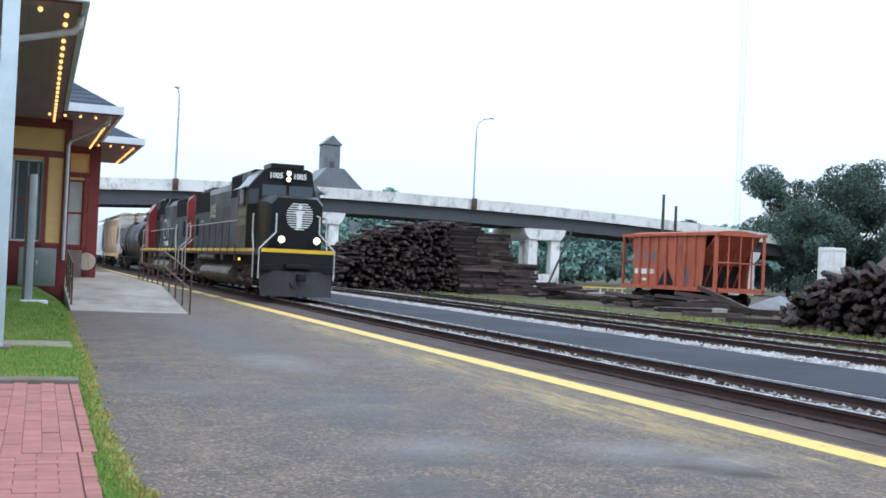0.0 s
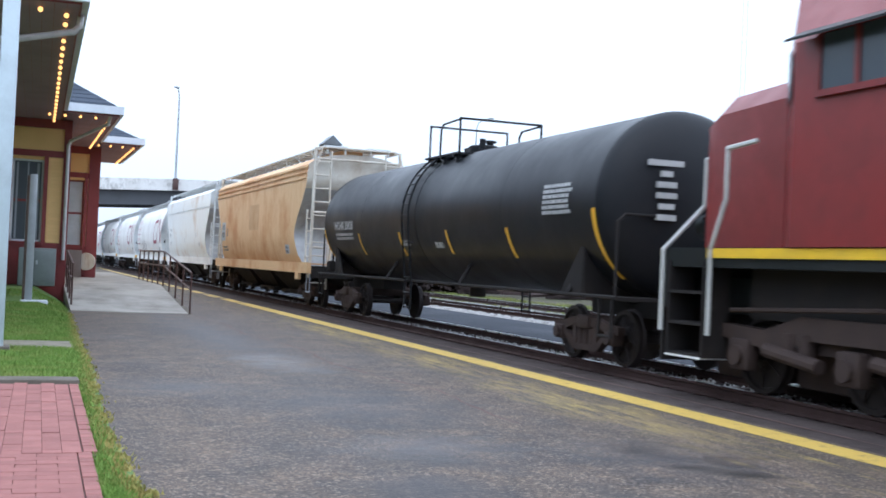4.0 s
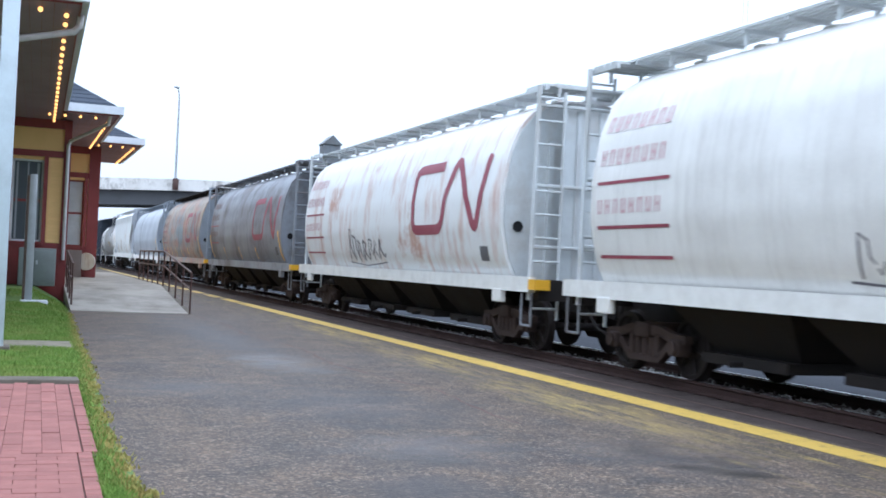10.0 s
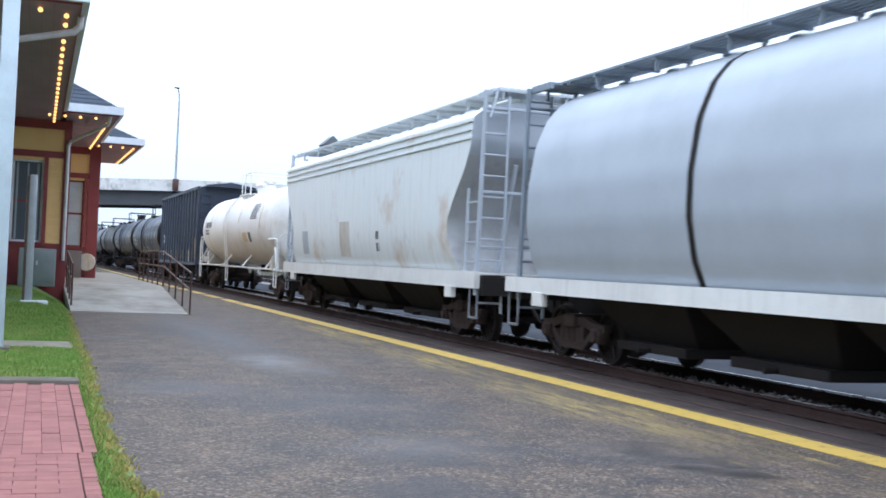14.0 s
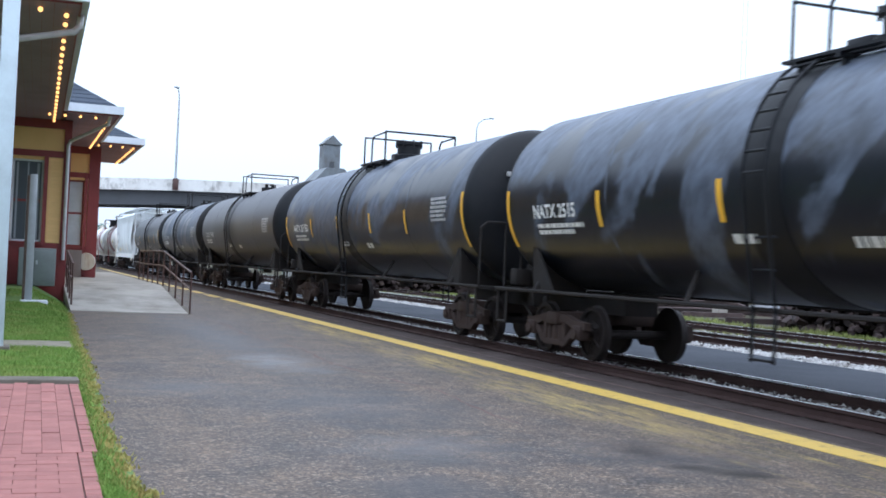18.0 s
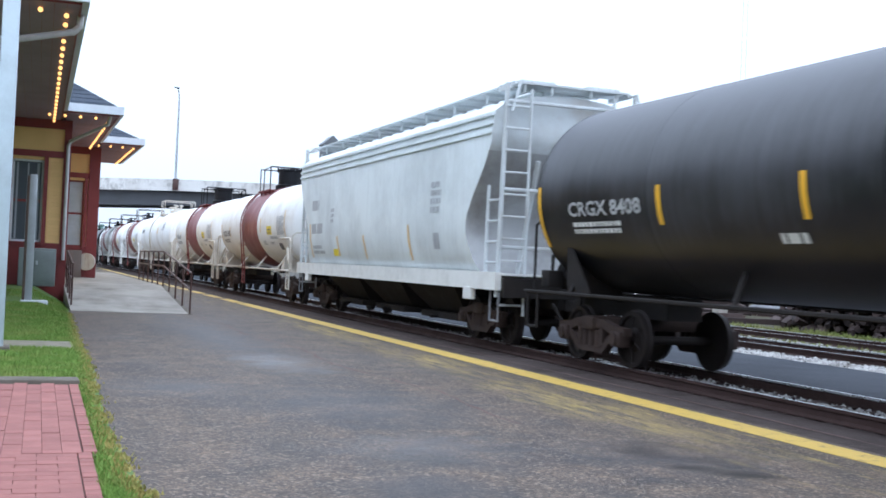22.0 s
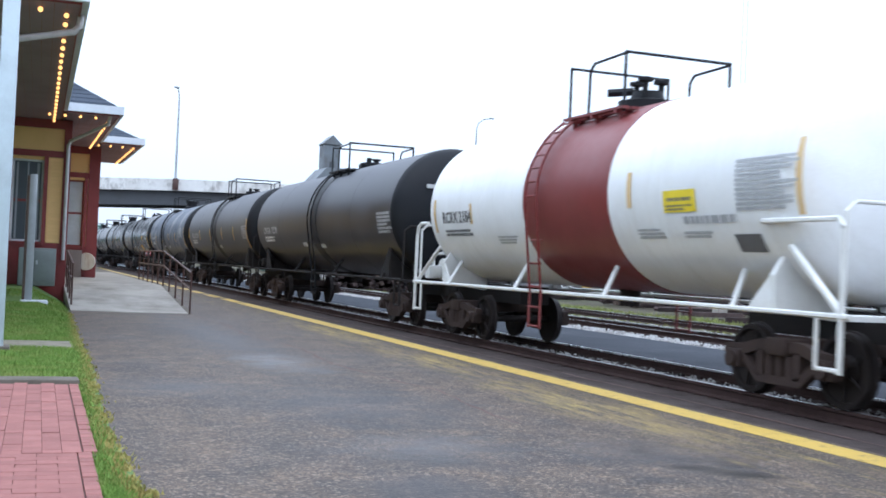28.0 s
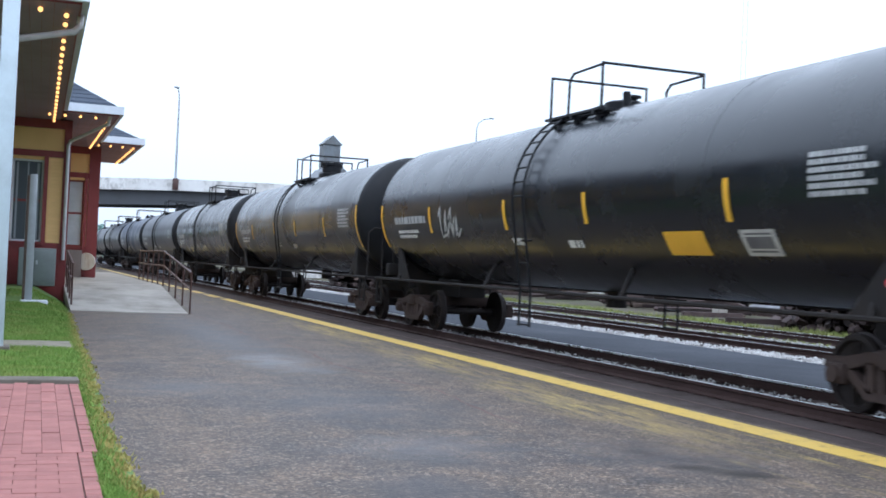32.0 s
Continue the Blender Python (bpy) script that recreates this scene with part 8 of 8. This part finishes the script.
# white tank, gravel heap, poles, fence, mast
wt = thing("storage_tank", "white upright steel tank with rust streaks", "tank", pose(53.7, 65, 0))
bm = B()
lathe(bm, [(-0.2, 0.92), (4.15, 0.92), (4.25, 0.86), (4.29, 0.05)], 32, "z")
part("shell", bm, M_chalk, wt)
for z in (1.2, 2.6, 4.0):
    bm = B()
    lathe(bm, [(z, 0.91), (z, 0.94), (z + 0.07, 0.94), (z + 0.07, 0.91)], 32, "z")
    part("hoop", bm, M_chalk, wt)
bm = B()
rows = []
for k in range(9):
    rr = 1.9 * (1 - k / 8)
    rows.append([(43.0 + rr * math.cos(a) * g.uniform(0.9, 1.1) * 1.2, 56.5 + rr * math.sin(a), -0.1 + 0.95 * (k / 8) ** 0.8 + g.uniform(-0.03, 0.03)) for a in [i * 2 * math.pi / 24 for i in range(24)]])
grid(bm, rows, True)
solid("gravel_mound", bm, M_gravel, "small mound of grey gravel", "gravel mound")
for x, y, h in ((61.3, 100, 10.3), (62.8, 100, 9.2), (39.8, 118, 9.4)):
    p = thing("utility_pole", "weathered wooden utility pole", "pole", pose(x, y, -0.2), group="poles")
    bm = B()
    rod(bm, (0, 0, 0), (0, 0, h), 0.2, 8, 0.14)
    part("shaft", bm, M_pole, p)
fen = thing("fence", "low yellowish wire and rail fence beyond the yard", "fence", pose(0, 90, -0.5))
for k in range(10):
    bm = B()
    rod(bm, (44.5 + k * 0.75, 0, 0), (44.5 + k * 0.75, 0, 1.0), 0.05, 6)
    part("post", bm, M_silver, fen)
for z in (0.95, 0.5):
    part("rail", box(B(), 44.3, 51.6, -0.04, 0.04, z - 0.05, z + 0.05), M_yellow if z > 0.9 else M_silver, fen, smooth=0)

# near-white steel: haze over the far mast put into its colour
M_mast = surface("haze_paled_mast_steel", (0.8, 0.84, 0.88), 0.7, amount=0.1, size=2)
mast = thing("radio_mast", "tall thin guyed lattice radio mast", "mast", pose(211, 300, 0))
R3 = [(1.0 * math.cos(a), 1.0 * math.sin(a)) for a in (0.4, 2.5, 4.6)]
bm = B()
for x, y in R3:
    rod(bm, (x, y, 0), (x, y, 110), 0.15, 4)
part("legs", bm, M_mast, mast)
bm = B()
z = 0.0
while z < 110:
    for (a, b), (c, d) in zip(R3, R3[1:] + R3[:1]):
        rod(bm, (a, b, z), (c, d, z + 2.4), 0.05, 4)
        rod(bm, (a, b, z), (c, d, z), 0.05, 4)
    z += 2.4
part("lattice", bm, M_mast, mast)
bm = B()
box(bm, -1.5, 3.2, -0.1, 0.1, 32.8, 33.3)
part("antenna_arm", bm, M_mast, mast)


# ---- trees ----
def crown(name, blobs, leaf, n, seed, material, parent):
    g = np.random.default_rng(seed)
    vol = np.array([b[3] ** 2 for b in blobs])
    pick = g.choice(len(blobs), n, p=vol / vol.sum())
    d = g.normal(size=(n, 3))
    d /= np.linalg.norm(d, axis=1)[:, None]
    rad = g.random(n) ** 0.3
    bl = np.array([b[:3] for b in blobs])[pick]
    br = np.array([b[3] for b in blobs])[pick]
    c = bl + d * (rad * br)[:, None] * (1, 1, 0.85)
    u = g.normal(size=(n, 3))
    u /= np.linalg.norm(u, axis=1)[:, None]
    w = np.cross(u, g.normal(size=(n, 3)))
    w /= np.linalg.norm(w, axis=1)[:, None] + 1e-9
    s = g.uniform(0.6, 1.3, n)[:, None] * leaf
    V = np.stack([c - u * s, c - w * s * 0.55, c + u * s, c + w * s * 0.55], 1).reshape(-1, 3)
    Fc = np.arange(4 * n).reshape(n, 4)
    me = from_arrays(name, V, Fc, material)
    if parent:
        return part(name, me, None, parent)
    return me


def tree(x, y, h, w, seed, n=5200, leaf=0.3):
    g = random.Random(seed)
    t = thing("tree", "broad dark green leafy tree beyond the yard", "tree", pose(x, y, -0.3), group="trees")
    bm = B()
    rod(bm, (0, 0, 0), (0.2, 0, h * 0.45), 0.35, 10, 0.2)
    ends = []
    for k in range(7):
        a, q = g.uniform(0, 6.28), g.uniform(0.5, 0.95)
        e = (w * 0.36 * math.cos(a), w * 0.36 * math.sin(a), h * q)
        rod(bm, (0.15, 0, h * g.uniform(0.25, 0.45)), e, 0.13, 6, 0.04)
        ends.append(e)
    part("trunk", bm, M_bark, t)
    blobs = [(e[0], e[1], e[2], w * g.uniform(0.16, 0.26)) for e in ends]
    for k in range(34):
        a, q, rr = g.uniform(0, 6.28), g.uniform(0.12, 0.95), g.uniform(0.1, 0.45) * w
        fall = math.sqrt(max(0.05, 1 - ((q - 0.5) / 0.55) ** 2))
        blobs.append((rr * fall * math.cos(a), rr * fall * math.sin(a), h * q, w * g.uniform(0.09, 0.17)))
    crown("crown", blobs, leaf, n, seed, M_leaf, t)


for k, (x, y, h, w) in enumerate(((91, 118, 15.5, 11), (97.5, 114, 16.8, 12), (104, 116, 18.2, 13), (110, 110, 17.5, 12), (88, 108, 11.0, 9), (96, 100, 11, 10), (103, 98, 12, 11), (117, 118, 18, 13), (80, 120, 8.5, 8))):
    tree(x, y, h, w, 40 + k, 30000, 0.165)


def woods(label, spans, seed, n, leaf, material):
    g = random.Random(seed)
    blobs = []
    for x0, x1, y, top in spans:
        x = x0
        while x < x1:
            hh = top * g.uniform(0.75, 1.05)
            for q in range(5):
                blobs.append((x + g.uniform(-1.5, 1.5), y + g.uniform(-3, 3), hh * g.uniform(0.15, 0.9), g.uniform(1.3, 2.6)))
            x += 2.0
    solid("woods", crown("woods", blobs, leaf, n, seed, material, None), None, label, "woods", "stuff")


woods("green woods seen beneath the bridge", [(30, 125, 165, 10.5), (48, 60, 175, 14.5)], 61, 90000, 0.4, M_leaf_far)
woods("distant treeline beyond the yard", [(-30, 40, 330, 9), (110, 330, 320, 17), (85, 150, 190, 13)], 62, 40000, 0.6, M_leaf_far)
lean = thing("leaning_pole", "thin dark pole leaning against the bridge pier", "pole", pose(0, 112, 0))
part("shaft", rod(B(), (54.2, 0, -0.4), (57.2, 0, 6.4), 0.12, 6), M_pole, lean)

# unseen trees, added behind station and camera to block low sky from the train
g = random.Random(77)
blobs = []
for k in range(120):
    t = k / 119
    x, y = (-34 + 6 * math.sin(t * 9), -70 + 230 * t) if k % 3 else (-30 + 75 * t, -75 + 8 * math.sin(t * 7))
    for q in range(4):
        blobs.append((x + g.uniform(-3, 3), y + g.uniform(-3, 3), g.uniform(1.5, 10.5), g.uniform(1.8, 3.2)))
solid("woods", crown("woods", blobs, 0.9, 26000, 64, M_leaf, None), None, "unseen trees added behind the station to block low sky", "woods", "stuff")


def motions():
    """The train rolls past; wheels turn while their car is near the platform."""
    for car in TRAIN:
        walk(car, [(t, pose(TRACK_X, MIDDLE[car] - travelled(t), RAIL_Z)) for t in range(0, 33, 2)])
    for w, car, along, dy, z, r in SPIN:
        at = MIDDLE[car] + along
        ts = [k / 100 for k in range(0, 3201)]
        near = [t for t in ts if 6 < at - travelled(t) < 42]
        if not near:
            continue
        t0, t1 = near[0], near[-1]
        rows = []
        if t0 > 0.02:
            rows.append((0, pose(0, dy, z)))
        f0, f1 = frame(t0), frame(t1)
        for f in range(f0, f1 + 1):
            tt = (f - 1) / FPS
            rows.append((tt, pose(0, dy, z, math.degrees((travelled(tt) - travelled((f0 - 1) / FPS)) / r) % 360)))
        if t1 < 31.95:
            rows.append((32, rows[-1][1]))
        walk(w, rows)


motions()
